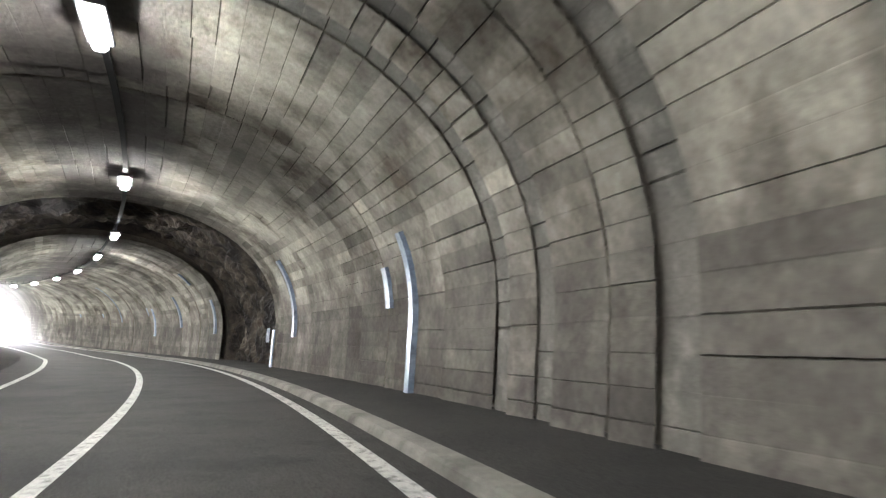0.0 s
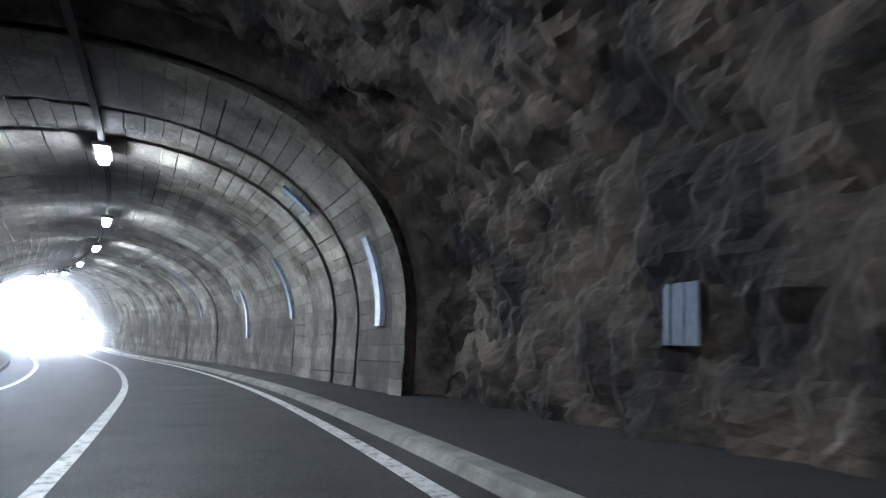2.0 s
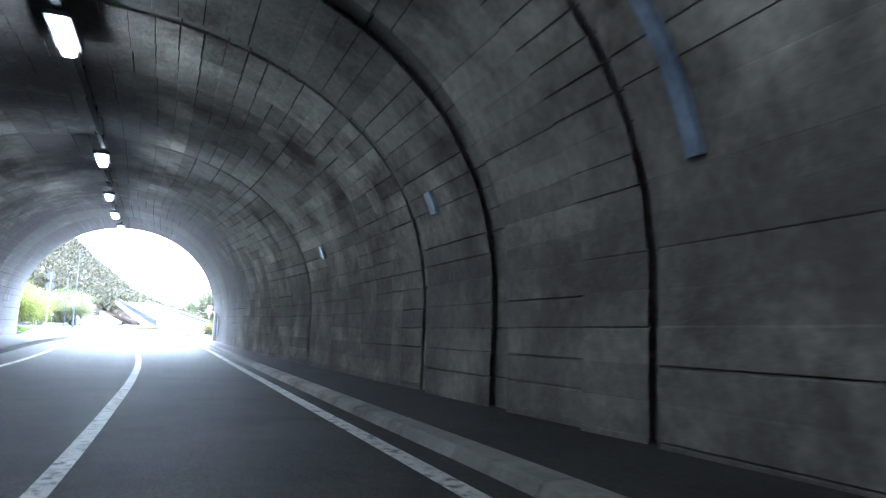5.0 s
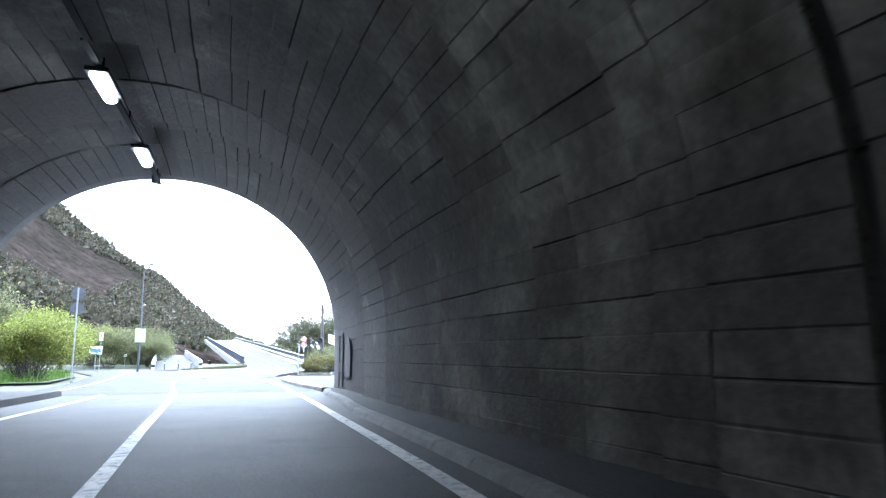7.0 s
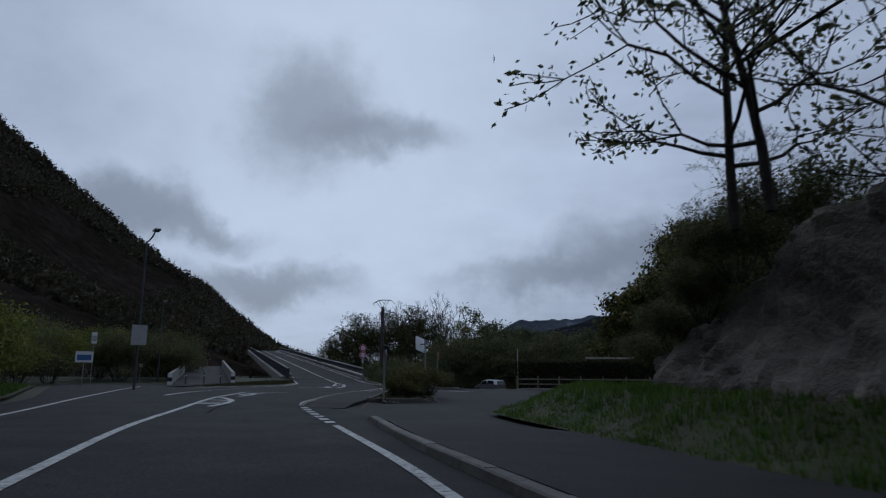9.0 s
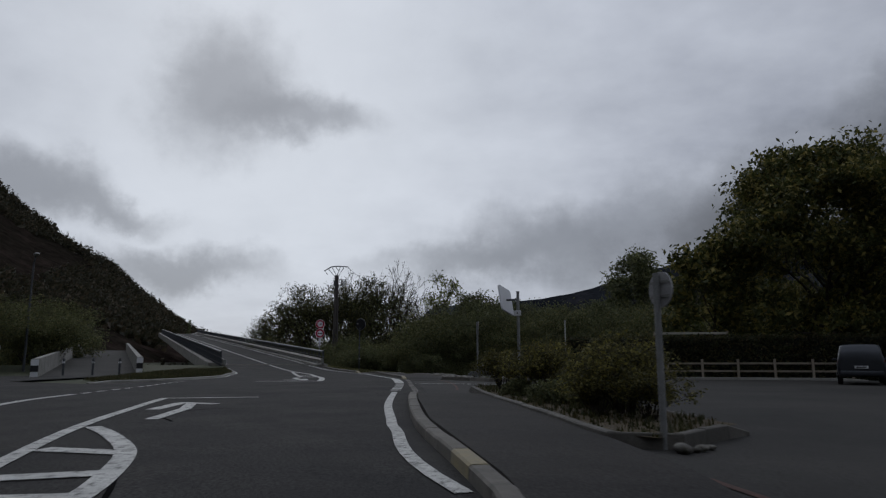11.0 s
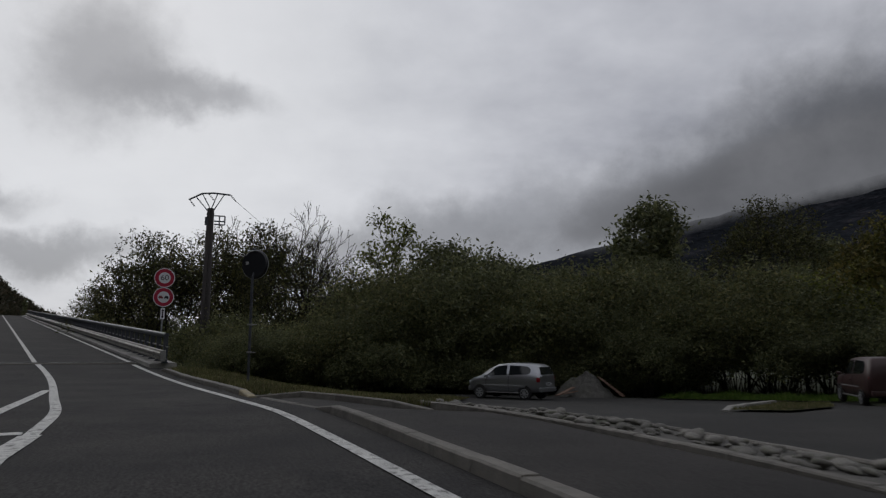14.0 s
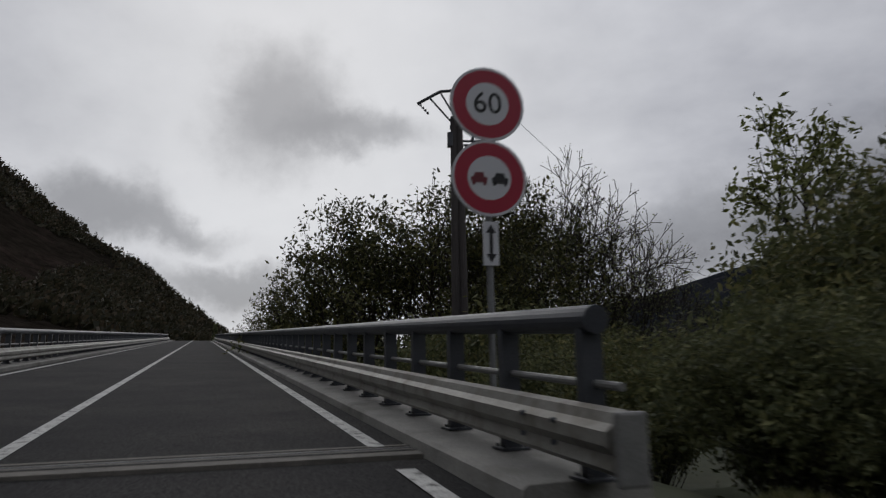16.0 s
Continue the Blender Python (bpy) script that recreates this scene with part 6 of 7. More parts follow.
def far_woods(name, centre, az1, az2, r1, ridge, height_of, count, size, leaf, label, seed):
    """Woods too far to count: upright clumps of leaves over a slope."""
    rn = random.Random(seed)
    verts, faces = [], []
    for _ in range(count):
        az, f = rn.uniform(az1, az2), rn.random() ** 0.6
        r = r1 + (ridge(az) - r1) * f
        a = radians(az)
        x, y = centre[0] - math.sin(a) * r, centre[1] + math.cos(a) * r
        if noise.noise(Vector((x, y, 0)) * 0.012) < (-0.12 if f > 0.55 else 0.08):
            continue
        z = height_of(az, f, x, y)
        h = size * rn.uniform(0.6, 1.3)
        for _ in range(9):
            t = rn.random()
            w = h * 0.3 * (1.1 - t)
            c = Vector((x + rn.gauss(0, w * 0.6), y + rn.gauss(0, w * 0.6), z + h * t))
            n1 = Vector((rn.gauss(0, 1), rn.gauss(0, 1), rn.gauss(0.2, 0.6))).normalized()
            p = n1.orthogonal().normalized() * w
            q = n1.cross(p).normalized() * w * rn.uniform(0.5, 1.0)
            k = len(verts)
            verts += [c - p, c - q * 0.6, c + p, c + q]
            faces.append((k, k + 1, k + 2, k + 3))
    ob = raw_part(name, verts, faces, leaf)
    return tagged(ob, label, "woods", kind="stuff")


def left_height(az, f, x, y):
    h = left_profile(az) * (0.25 * f + 0.75 * f**1.5) + 5.0 * f * noise.fractal(Vector((x, y, 0)) * (6.0 / left_ridge(az)), 1.0, 2.0, 6)
    return -6.5 + max(h, 0)


LEAF_FAR = leaf_material("leaves_far_woods", (0.024, 0.025, 0.014), (0.044, 0.041, 0.023), (0.085, 0.064, 0.042))
far_woods("hillside_woods", (5, 0), 19, 80, 85, left_ridge, left_height, 22000, 4.8, LEAF_FAR, "dark woods scattered over the mountainside", 91)


def spruce(at, height, seed):
    rn = random.Random(seed)
    ob = thing("spruce", Matrix.Translation(at), "lone dark spruce beside the road", "tree")
    bm = bmesh.new()
    tube(bm, (0, 0, 0), (0, 0, height), 0.25, 0.03, 8)
    part("trunk", bm, BARK, ob)
    spots = []
    for k in range(16):
        t = k / 16
        for j in range(26 - k):
            r = height * 0.17 * (1 - t) * rn.uniform(0.15, 1.0)
            a = rn.uniform(0, 6.28)
            spots.append((Vector((r * math.cos(a), r * math.sin(a), height * (0.08 + 0.92 * t) - r * 0.35)), None))
    v, f = leaf_mesh(rn, spots, 5, 0.16, 0.24)
    raw_part("crown", v, f, LEAF_DARK, ob)


spruce(Vector((-96.0, 205.0, 5.0)), 9.5, 4)


# hedge behind the fence
def hedge():
    ob = thing("hedge", Matrix(), "tall dark trimmed hedge behind the fence", "hedge")
    a, b = Vector((6.9, 40.6, 0)), Vector((30.0, 35.0, 0))
    d = (b - a).normalized()
    r = Vector((d.y, -d.x, 0))
    # near-black box paints the deep shade behind the leaves
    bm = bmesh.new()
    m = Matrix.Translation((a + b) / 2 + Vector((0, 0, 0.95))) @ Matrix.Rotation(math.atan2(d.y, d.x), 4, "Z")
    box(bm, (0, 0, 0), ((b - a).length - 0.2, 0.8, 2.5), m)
    part("core", bm, plain("hedge_shade", (0.008, 0.009, 0.005), 0.95), ob)
    rn = random.Random(5)
    spots = []
    for _ in range(6500):
        t = rn.random()
        p = a.lerp(b, t)
        k = rn.random()
        if k < 0.62:
            q = p + r * (0.5 + rn.gauss(0, 0.05)) + Vector((0, 0, rn.uniform(-0.3, 2.2)))
        elif k < 0.92:
            q = p + r * rn.uniform(-0.5, 0.5) + Vector((0, 0, 2.25 + rn.gauss(0, 0.06)))
        else:
            q = a + r * rn.uniform(-0.5, 0.5) - d * 0.1 + Vector((0, 0, rn.uniform(-0.3, 2.2)))
        spots.append((q, None))
    v, f = leaf_mesh(rn, spots, 4, 0.08, 0.085)
    raw_part("foliage", v, f, LEAF_HEDGE, ob)


hedge()

# ---------------------------------------------------------------- rock beside the portal
def cliff(foot, heights, depth, label, seed):
    verts, faces = [], []
    n, m = 90, 44
    run = spline(foot, 12)
    hs = np.interp(np.linspace(0, 1, n + 1), np.linspace(0, 1, len(heights)), heights)
    for i in range(n + 1):
        f = i / n * (len(run) - 1)
        k = min(int(f), len(run) - 2)
        p = Vector((*run[k], 0)).lerp(Vector((*run[k + 1], 0)), f - k)
        d = Vector((run[k + 1][0] - run[k][0], run[k + 1][1] - run[k][1], 0)).normalized()
        r = Vector((d.y, -d.x, 0))
        for j in range(m + 1):
            t = j / m
            back = 0.25 * t if t < 0.6 else 0.15 + (t - 0.6) / 0.4 * 0.85
            up = min(1.0, t / 0.6) * 0.86 + max(0, t - 0.6) / 0.4 * 0.14
            q = p + r * (back * depth) + Vector((0, 0, terrain(p.x, p.y) - 0.4 + up * (hs[i] + 0.4)))
            q += (Vector((0, 0, 0.35)) - r * 0.9) * (noise.fractal(q * 0.45 + Vector((seed, 0, 0)), 1.0, 2.1, 6) * 0.55 + abs(noise.noise(q * 1.4)) * 0.28) * min(1.0, t * 6)
            verts.append(q)
            if i and j:
                a = (i - 1) * (m + 1) + j
                faces.append((a - 1, a + m, a + m + 1, a))
    ob = raw_part("rock_face", verts, faces, ROCK)
    return tagged(ob, label, "rock", kind="structure")


cliff([(18.3, -18.6), (17.7, -14.5), (17.0, -10.4), (15.9, -6.6), (14.9, -3.0), (13.9, 1.0), (14.6, 4.5)], [8.0, 6.3, 5.2, 4.8, 3.6, 1.8, 0.4], 9.0, "grey rock face beside the tunnel portal", 2.0)
cliff([(-12.0, -15.5), (-4.0, -17.0), (3.5, -22.5)], [12.0, 12.0, 12.0], 9.0, "grey rock face above the road", 7.0)
ct = tree(Vector((15.75, -6.6, 3.9)), 12.5, "slender tree in young leaf on the rock above the road", LEAF_DARK, 51, limbs=20, levels=3, forks=3, spread=0.62, crown_from=0.1, per=5, radius=0.16, size=0.085, trunk_r=0.1, crown_r=6.0)
for x, y, z, s, turn in ((16.25, -7.2, 4.1, 1.03, 110), (18.2, -8.6, 3.3, 1.03, 230), (20.4, -6.0, 3.0, 1.0, 10), (16.4, -5.0, 3.6, 0.22, 40), (15.6, -2.6, 2.8, 0.2, 300)):
    copy_thing(ct, Matrix.Translation((x, y, z)) @ pose(0, 0, 0, 0, 0, turn) @ Matrix.Scale(s, 4))
for x, y, z, s in ((16.1, -4.6, 2.9, 0.28), (15.7, -2.6, 2.2, 0.28), (15.3, -0.6, 1.4, 0.28), (15.1, 1.6, 0.6, 0.3), (17.6, -3.0, 3.2, 0.45), (17.4, 1.0, 1.2, 0.6), (18.9, 4.5, 0.2, 0.6)):
    copy_thing(thick1, Matrix.Translation((x, y, z)) @ pose(0, 0, 0, 0, 0, x * 200) @ Matrix.Scale(s, 4))

# ---------------------------------------------------------------- signs and posts
def facing(p, toward, tilt=0.0):
    """A pose at p whose -y side looks along toward (x, y), leaning down by tilt degrees."""
    a = math.atan2(toward[1], toward[0]) + math.pi / 2
    return Matrix.Translation(p) @ Matrix.Rotation(a, 4, "Z") @ Matrix.Rotation(radians(tilt), 4, "X")


def disc(bm, r, depth, y=0.0, z=0.0, n=40, x=0.0):
    return prism(bm, [(x + a, z + b) for a, b in ngon(n, r)], depth, Matrix.Translation((0, y, 0)))


def annulus(bm, r1, r2, y, z, n=40, x=0.0):
    rings = [[bm.verts.new((x + r * math.cos(2 * math.pi * i / n), y, z + r * math.sin(2 * math.pi * i / n))) for i in range(n)] for r in (r1, r2)]
    for i in range(n):
        j = (i + 1) % n
        bm.faces.new((rings[0][i], rings[0][j], rings[1][j], rings[1][i]))
    return bm


def text_mesh(word, size, extrude=0.002):
    c = bpy.data.curves.new("digits", "FONT")
    c.body, c.size, c.extrude, c.align_x, c.align_y = word, size, extrude, "CENTER", "CENTER"
    tmp = new("digits", c)
    me = bpy.data.meshes.new_from_object(tmp.evaluated_get(bpy.context.evaluated_depsgraph_get()))
    bpy.data.objects.remove(tmp)
    me.materials.clear()
    me.transform(Matrix.Rotation(math.pi / 2, 4, "X"))
    return me


def speed_sign():
    base = bp(6.52, 2.85, 0.12)
    ob = thing("road_sign", facing(base, (0.42, -0.90)), "post with two round red-rimmed traffic signs and an arrow plate", "road sign")
    bm = bmesh.new()
    tube(bm, (0, 0.05, -0.5), (0, 0.05, 3.88), 0.035, sides=12)
    part("post", bm, POST_GREY, ob)
    for zc, word in ((3.45, "60"), (2.63, "")):
        bm = bmesh.new()
        disc(bm, 0.415, 0.02, 0.0, zc)
        plate = part("sign_plate", bm, BACK_GREY, ob, "round traffic sign 60" if word else "round no-overtaking sign")
        bm = bmesh.new()
        annulus(bm, 0.41, 0.375, -0.012, zc)
        part("rim", bm, WHITE, plate)
        bm = bmesh.new()
        annulus(bm, 0.385, 0.235, -0.013, zc)
        part("ring", bm, RED, plate, "red ring")
        bm = bmesh.new()
        disc(bm, 0.24, 0.004, -0.0125, zc)
        part("field", bm, WHITE, plate, "white field")
        if word:
            me = text_mesh(word, 0.33)
            me.transform(Matrix.Translation((0, -0.018, zc)))
            mesh_part("digits", me, BLACK, plate, "black number 60")
        else:
            for x, mt in ((-0.115, plain("dark_red", (0.16, 0.02, 0.03), 0.5)), (0.115, BLACK)):
                bm = bmesh.new()
                prism(bm, [(-0.085, -0.055), (0.085, -0.055), (0.09, 0.0), (0.06, 0.01), (0.045, 0.055), (-0.045, 0.055), (-0.06, 0.01), (-0.09, 0.0)], 0.004, Matrix.Translation((x, -0.018, zc)))
                part("car_shape", bm, mt, plate)
                for wx in (-0.06, 0.06):
                    bm = bmesh.new()
                    box(bm, (x + wx, -0.018, zc - 0.068), (0.03, 0.004, 0.03))
                    part("wheel_shape", bm, mt, plate)
    bm = bmesh.new()
    box(bm, (0, 0, 1.93), (0.17, 0.015, 0.46), bevel=0.004)
    plate = part("arrow_plate", bm, WHITE, ob, "white plate with a black double arrow")
    bm = bmesh.new()
    prism(bm, [(0, 0.2), (0.055, 0.11), (0.018, 0.11), (0.018, -0.11), (0.055, -0.11), (0, -0.2), (-0.055, -0.11), (-0.018, -0.11), (-0.018, 0.11), (-0.055, 0.11)], 0.004, Matrix.Translation((0, -0.011, 1.93)))
    part("arrow", bm, BLACK, plate)


speed_sign()


def traffic_mirror_round():
    x, y = -7.78, 48.75
    z = terrain(x, y)
    ob = thing("traffic_mirror", facing((x, y, z), (0.35, 0.94)), "round convex traffic mirror with black back on grey post", "traffic mirror")
    h = 3.73 - z
    bm = bmesh.new()
    tube(bm, (0, 0, -0.3), (0, 0, h - 0.36), 0.04, sides=12)
    tube(bm, (0, 0, h - 0.4), (0, -0.1, h - 0.2), 0.03, sides=8)
    part("post", bm, DARK_STEEL, ob)
    bm = bmesh.new()
    n = 40
    for y0, y1, r0, r1 in ((-0.16, -0.13, 0.43, 0.44), (-0.13, -0.05, 0.44, 0.40)):
        tube(bm, (0, y0, h), (0, y1, h), r0, r1, n)
    part("shell", bm, plain("mirror_back", (0.012, 0.013, 0.017), 0.4), ob, "black plastic back")
    bm = bmesh.new()
    annulus(bm, 0.445, 0.415, -0.12, h)
    annulus(bm, 0.445, 0.43, -0.128, h)
    part("rim", bm, BACK_GREY, ob)
    bm = bmesh.new()
    disc(bm, 0.41, 0.01, -0.165, h)
    part("glass", bm, MIRROR, ob)
    bm = bmesh.new()
    box(bm, (0.0, -0.02, h + 0.44), (0.1, 0.1, 0.06), bevel=0.01)
    part("top_bracket", bm, DARK_STEEL, ob)
    bm = bmesh.new()
    box(bm, (0.22, -0.035, h + 0.04), (0.09, 0.01, 0.09))
    part("sticker", bm, BACK_GREY, ob, "small pale sticker")
    for zz in (0.95, 1.75):
        bm = bmesh.new()
        box(bm, (0, 0, zz), (0.13, 0.13, 0.05), bevel=0.008)
        tube(bm, (0.05, 0, zz), (-0.2, 0.0, zz), 0.015, sides=8)
        part("clamp", bm, STEEL, ob)


traffic_mirror_round()


def framed_mirror():
    x, y = 3.62, 18.95
    z = terrain(x, y)
    ob = thing("traffic_mirror", facing((x, y, z), (-0.88, 0.47)), "rectangular traffic mirror with a white frame on a grey post", "traffic mirror")
    h = 2.78 - z
    bm = bmesh.new()
    tube(bm, (0, 0, -0.3), (0, 0, h + 0.22), 0.045, sides=12)
    tube(bm, (0, 0, h + 0.22), (0, 0, h + 0.25), 0.055, sides=12)
    part("post", bm, POST_GREY, ob)
    tiltm = Matrix.Translation((0.0, -0.42, h)) @ Matrix.Rotation(radians(18), 4, "X") @ Matrix.Rotation(radians(-16), 4, "Y")
    def rounded(w, h, r):
        return [(sx * (w - r) + r * math.cos(t), sz * (h - r) + r * math.sin(t)) for sx, sz, t0 in ((1, 1, 0), (-1, 1, 1), (-1, -1, 2), (1, -1, 3)) for t in (math.pi / 2 * (t0 + k / 4) for k in range(5))]

    o, i = rounded(0.34, 0.44, 0.07), rounded(0.28, 0.38, 0.05)
    bm = bmesh.new()
    prism(bm, o, 0.05, tiltm)
    part("frame", bm, WHITE, ob, "white frame with rounded corners")
    bm = bmesh.new()
    prism(bm, i, 0.012, tiltm @ Matrix.Translation((0, -0.028, 0)))
    part("glass", bm, MIRROR, ob)
    bm = bmesh.new()
    tube(bm, (0, 0, h), (0, -0.4, h), 0.03, sides=10)
    part("bracket", bm, DARK_STEEL, ob)
    turn = facing((0, 0, 0), (-0.88, 0.47)).inverted() @ facing((0, 0, 0), (-0.4, -0.92))
    bm = bmesh.new()
    box(bm, (0, -0.055, h - 0.42), (0.24, 0.02, 0.16), turn, 0.004)
    pl = part("plate", bm, WHITE, ob, "small white plate")
    bm = bmesh.new()
    box(bm, (0, -0.067, h - 0.42), (0.03, 0.004, 0.07), turn)
    part("mark", bm, BLACK, pl)


framed_mirror()


def back_of_sign(x, y, zc, r, sides, toward, label, base_z=None, twin=None, name="road_sign", back=None):
    z = terrain(x, y) if base_z is None else base_z
    ob = thing(name, facing((x, y, z), toward), label, "road sign")
    h = zc - z
    bm = bmesh.new()
    tube(bm, (0, 0, -0.3), (0, 0, h + r * 0.9), 0.04, sides=12)
    part("post", bm, POST_GREY, ob)
    for k in [h] + ([twin - z] if twin else []):
        bm = bmesh.new()
        prism(bm, [(a, k + b) for a, b in ngon(sides, r, math.pi / sides)], 0.018, Matrix.Translation((0, -0.06, 0)))
        pl = part("sign_plate", bm, back or BACK_GREY, ob, "bare back of a sign plate")
        for dz in (-r * 0.4, r * 0.4):
            bm = bmesh.new()
            box(bm, (0, -0.045, k + dz), (r * 1.5, 0.02, 0.03))
            part("rib", bm, back or STEEL, pl)
        bm = bmesh.new()
        prism(bm, [(a, k + b) for a, b in ngon(sides, r * 0.96, math.pi / sides)], 0.004, Matrix.Translation((0, -0.072, 0)))
        part("face", bm, RED, pl, "red sign face")
        bm = bmesh.new()
        box(bm, (0.06, -0.048, k + 0.02), (0.1, 0.008, 0.05))
        part("sticker", bm, BLACK, pl)
    return ob


twin_post = back_of_sign(1.88, 30.1, 2.45, 0.34, 8, (1.0, 0.05), "octagonal stop sign seen from its pale back on a grey post")
bm = bmesh.new()
tube(bm, (0.03, -0.03, -0.3), (0.03, -0.03, 2.3), 0.022, sides=12)
part("post", bm, STEEL, twin_post)
back_of_sign(5.05, 6.12, 1.72, 0.215, 32, (0.90, 0.43), "round road sign seen from its pale back on a grey post")
back_of_sign(-0.9, -9.0, 4.2, 0.32, 32, (-0.5, 0.86), "two round signs seen from their dark backs on one post", twin=3.45, back=DARK_STEEL)


def thin_post(x, y, high, label):
    ob = thing("post", Matrix.Translation((x, y, terrain(x, y))), label, "post")
    bm = bmesh.new()
    tube(bm, (0, 0, -0.3), (0, 0, high), 0.045, 0.04, 12)
    part("shaft", bm, plain("pale_post", (0.42, 0.42, 0.40), 0.6), ob)
    bm = bmesh.new()
    tube(bm, (0, 0, high), (0, 0, high + 0.03), 0.06, sides=12)
    part("cap", bm, POST_GREY, ob)


thin_post(6.8, 40.1, 3.45, "tall thin pale post beside the hedge")


def roadside_panel(x, y, zc, w, h, toward, label, mat):
    z = terrain(x, y)
    ob = thing("road_sign", facing((x, y, z), toward), label, "road sign")
    bm = bmesh.new()
    tube(bm, (0, 0, -0.3), (0, 0, zc - z + h / 2), 0.035, sides=10)
    part("post", bm, POST_GREY, ob)
    bm = bmesh.new()
    box(bm, (0, -0.05, zc - z), (w, 0.02, h), bevel=0.01)
    pl = part("sign_plate", bm, WHITE, ob)
    bm = bmesh.new()
    box(bm, (0, -0.063, zc - z - h * 0.05), (w * 0.8, 0.006, h * 0.5))
    part("bar", bm, mat, pl)


roadside_panel(-21.0, 21.2, 2.1, 1.1, 0.75, (0.62, -0.78), "small blue and white direction panel at the verge", plain("sign_blue", (0.05, 0.12, 0.30), 0.5))
roadside_panel(-21.8, 23.0, 3.5, 0.35, 0.8, (0.62, -0.78), "narrow pale plate on a post", BACK_GREY)
roadside_panel(-31.5, 42.0, 1.9, 0.35, 0.3, (0.6, -0.8), "small pale marker plate on a thin post", plain("sign_yellow", (0.5, 0.4, 0.1), 0.5))


def street_lamp(x, y, high, arm, toward, label, panel=False):
    z = terrain(x, y)
    ob = thing("street_lamp", facing((x, y, z), (-toward[0], -toward[1])), label, "street lamp")
    bm = bmesh.new()
    tube(bm, (0, 0, -0.3), (0, 0, high * 0.55), 0.09, 0.075, 12)
    tube(bm, (0, 0, high * 0.55), (0, 0, high - 0.5), 0.07, 0.055, 12)
    last = Vector((0, 0, high - 0.5))
    for k in range(1, 7):
        t = k / 6 * math.pi / 2
        p = Vector((0, arm * math.sin(t) * 0.9, high - 0.5 + 0.5 * (1 - math.cos(t)) ** 0.8))
        tube(bm, last, p, 0.05, 0.045, 10)
        last = p
    part("mast", bm, DARK_STEEL, ob)
    bm = bmesh.new()
    prism(bm, [(-0.05, 0.0), (0.3, -0.05), (0.75, -0.04), (0.85, 0.02), (0.7, 0.1), (0.2, 0.1)], 0.26, Matrix.Translation(last - Vector((0, 0.1, 0.02))) @ Matrix.Rotation(math.pi / 2, 4, "Z"))
    head = part("lamp_head", bm, POST_GREY, ob, "grey lamp head, unlit")
    bm = bmesh.new()
    prism(bm, [(0.3, -0.05), (0.35, -0.09), (0.68, -0.085), (0.75, -0.04)], 0.2, Matrix.Translation(last - Vector((0, 0.1, 0.02))) @ Matrix.Rotation(math.pi / 2, 4, "Z"))
    part("lens", bm, BACK_GREY, head)
    if panel:
        bm = bmesh.new()
        box(bm, (0, 0.12, 3.2), (0.9, 0.03, 1.2), bevel=0.01)
        part("sign_panel", bm, BACK_GREY, ob, "pale panel fixed to the mast")


street_lamp(-13.6, 16.6, 9.4, 1.5, (0.80, -0.60), "tall curved grey street lamp beside the road", True)
street_lamp(-29.9, 42.6, 8.0, 0.5, (0.7, -0.7), "reddish street lamp beyond the side road")


def utility_pole():
    x, y = -16.34, 75.2
    z = terrain(x, y)
    ob = thing("utility_pole", facing((x, y, z), (0.25, -0.97)), "tall dark twin-legged power pole with a splayed crossarm", "utility pole")
    top = 10.9 - z
    for dx in (-0.13, 0.13):
        bm = bmesh.new()
        tube(bm, (dx * 1.4, 0, -0.5), (dx * 0.8, 0, top), 0.19, 0.12, 12)
        part("leg", bm, POLE_WOOD, ob)
    for zz in (top * 0.3, top * 0.62, top - 0.4):
        bm = bmesh.new()
        box(bm, (0, 0, zz), (0.5, 0.12, 0.14))
        part("tie", bm, DARK_STEEL, ob)
    arm = [(-1.45, top + 0.5), (-0.6, top + 1.0), (0.2, top + 1.08), (1.25, top + 1.02)]
    for a, b in zip(arm[:-1], arm[1:]):
        bm = bmesh.new()
        tube(bm, (a[0], 0, a[1]), (b[0], 0, b[1]), 0.06, sides=8)
        part("crossarm", bm, DARK_STEEL, ob)
    for a, b in (((-0.1, top - 0.3), (-1.0, top + 0.76)), ((-0.05, top), (-0.6, top + 1.0)), ((0.1, top - 0.3), (0.85, top + 1.04)), ((0.05, top), (0.4, top + 1.06))):
        bm = bmesh.new()
        tube(bm, (a[0], 0, a[1]), (b[0], 0, b[1]), 0.035, sides=8)
        part("brace", bm, DARK_STEEL, ob)
    for xx, zz in ((-1.4, top + 0.5), (-0.2, top + 1.02), (1.25, top + 1.02)):
        bm = bmesh.new()
        for k in range(4):
            tube(bm, (xx + 0.12 * k * 0.7 + 0.05, -0.05 * k, zz - 0.12 * k - 0.03), (xx + 0.12 * k * 0.7 + 0.1, -0.05 * k, zz - 0.12 * k - 0.1), 0.055, 0.03, 8)
        part("insulator", bm, RUBBER, ob)
    bm = bmesh.new()
    for a, b in (((0.25, 0, top - 0.5), (0.95, 0, top - 0.5)), ((0.25, 0, top - 1.1), (0.95, 0, top - 1.1)), ((0.95, 0, top - 1.1), (0.95, 0, top - 0.5)), ((0.6, 0, top - 1.1), (0.6, 0, top - 0.5)), ((0.25, 0.4, top - 0.8), (0.95, 0.4, top - 0.8)), ((0.6, 0, top - 0.8), (0.6, 0.4, top - 0.8))):
        tube(bm, a, b, 0.045, sides=8)
    part("switch_frame", bm, DARK_STEEL, ob, "dark switchgear frame")
    bm = bmesh.new()
    box(bm, (-0.25, 0, top - 0.9), (0.2, 0.25, 0.55), bevel=0.02)
    part("switch_box", bm, DARK_STEEL, ob)
    return ob


utility_pole()


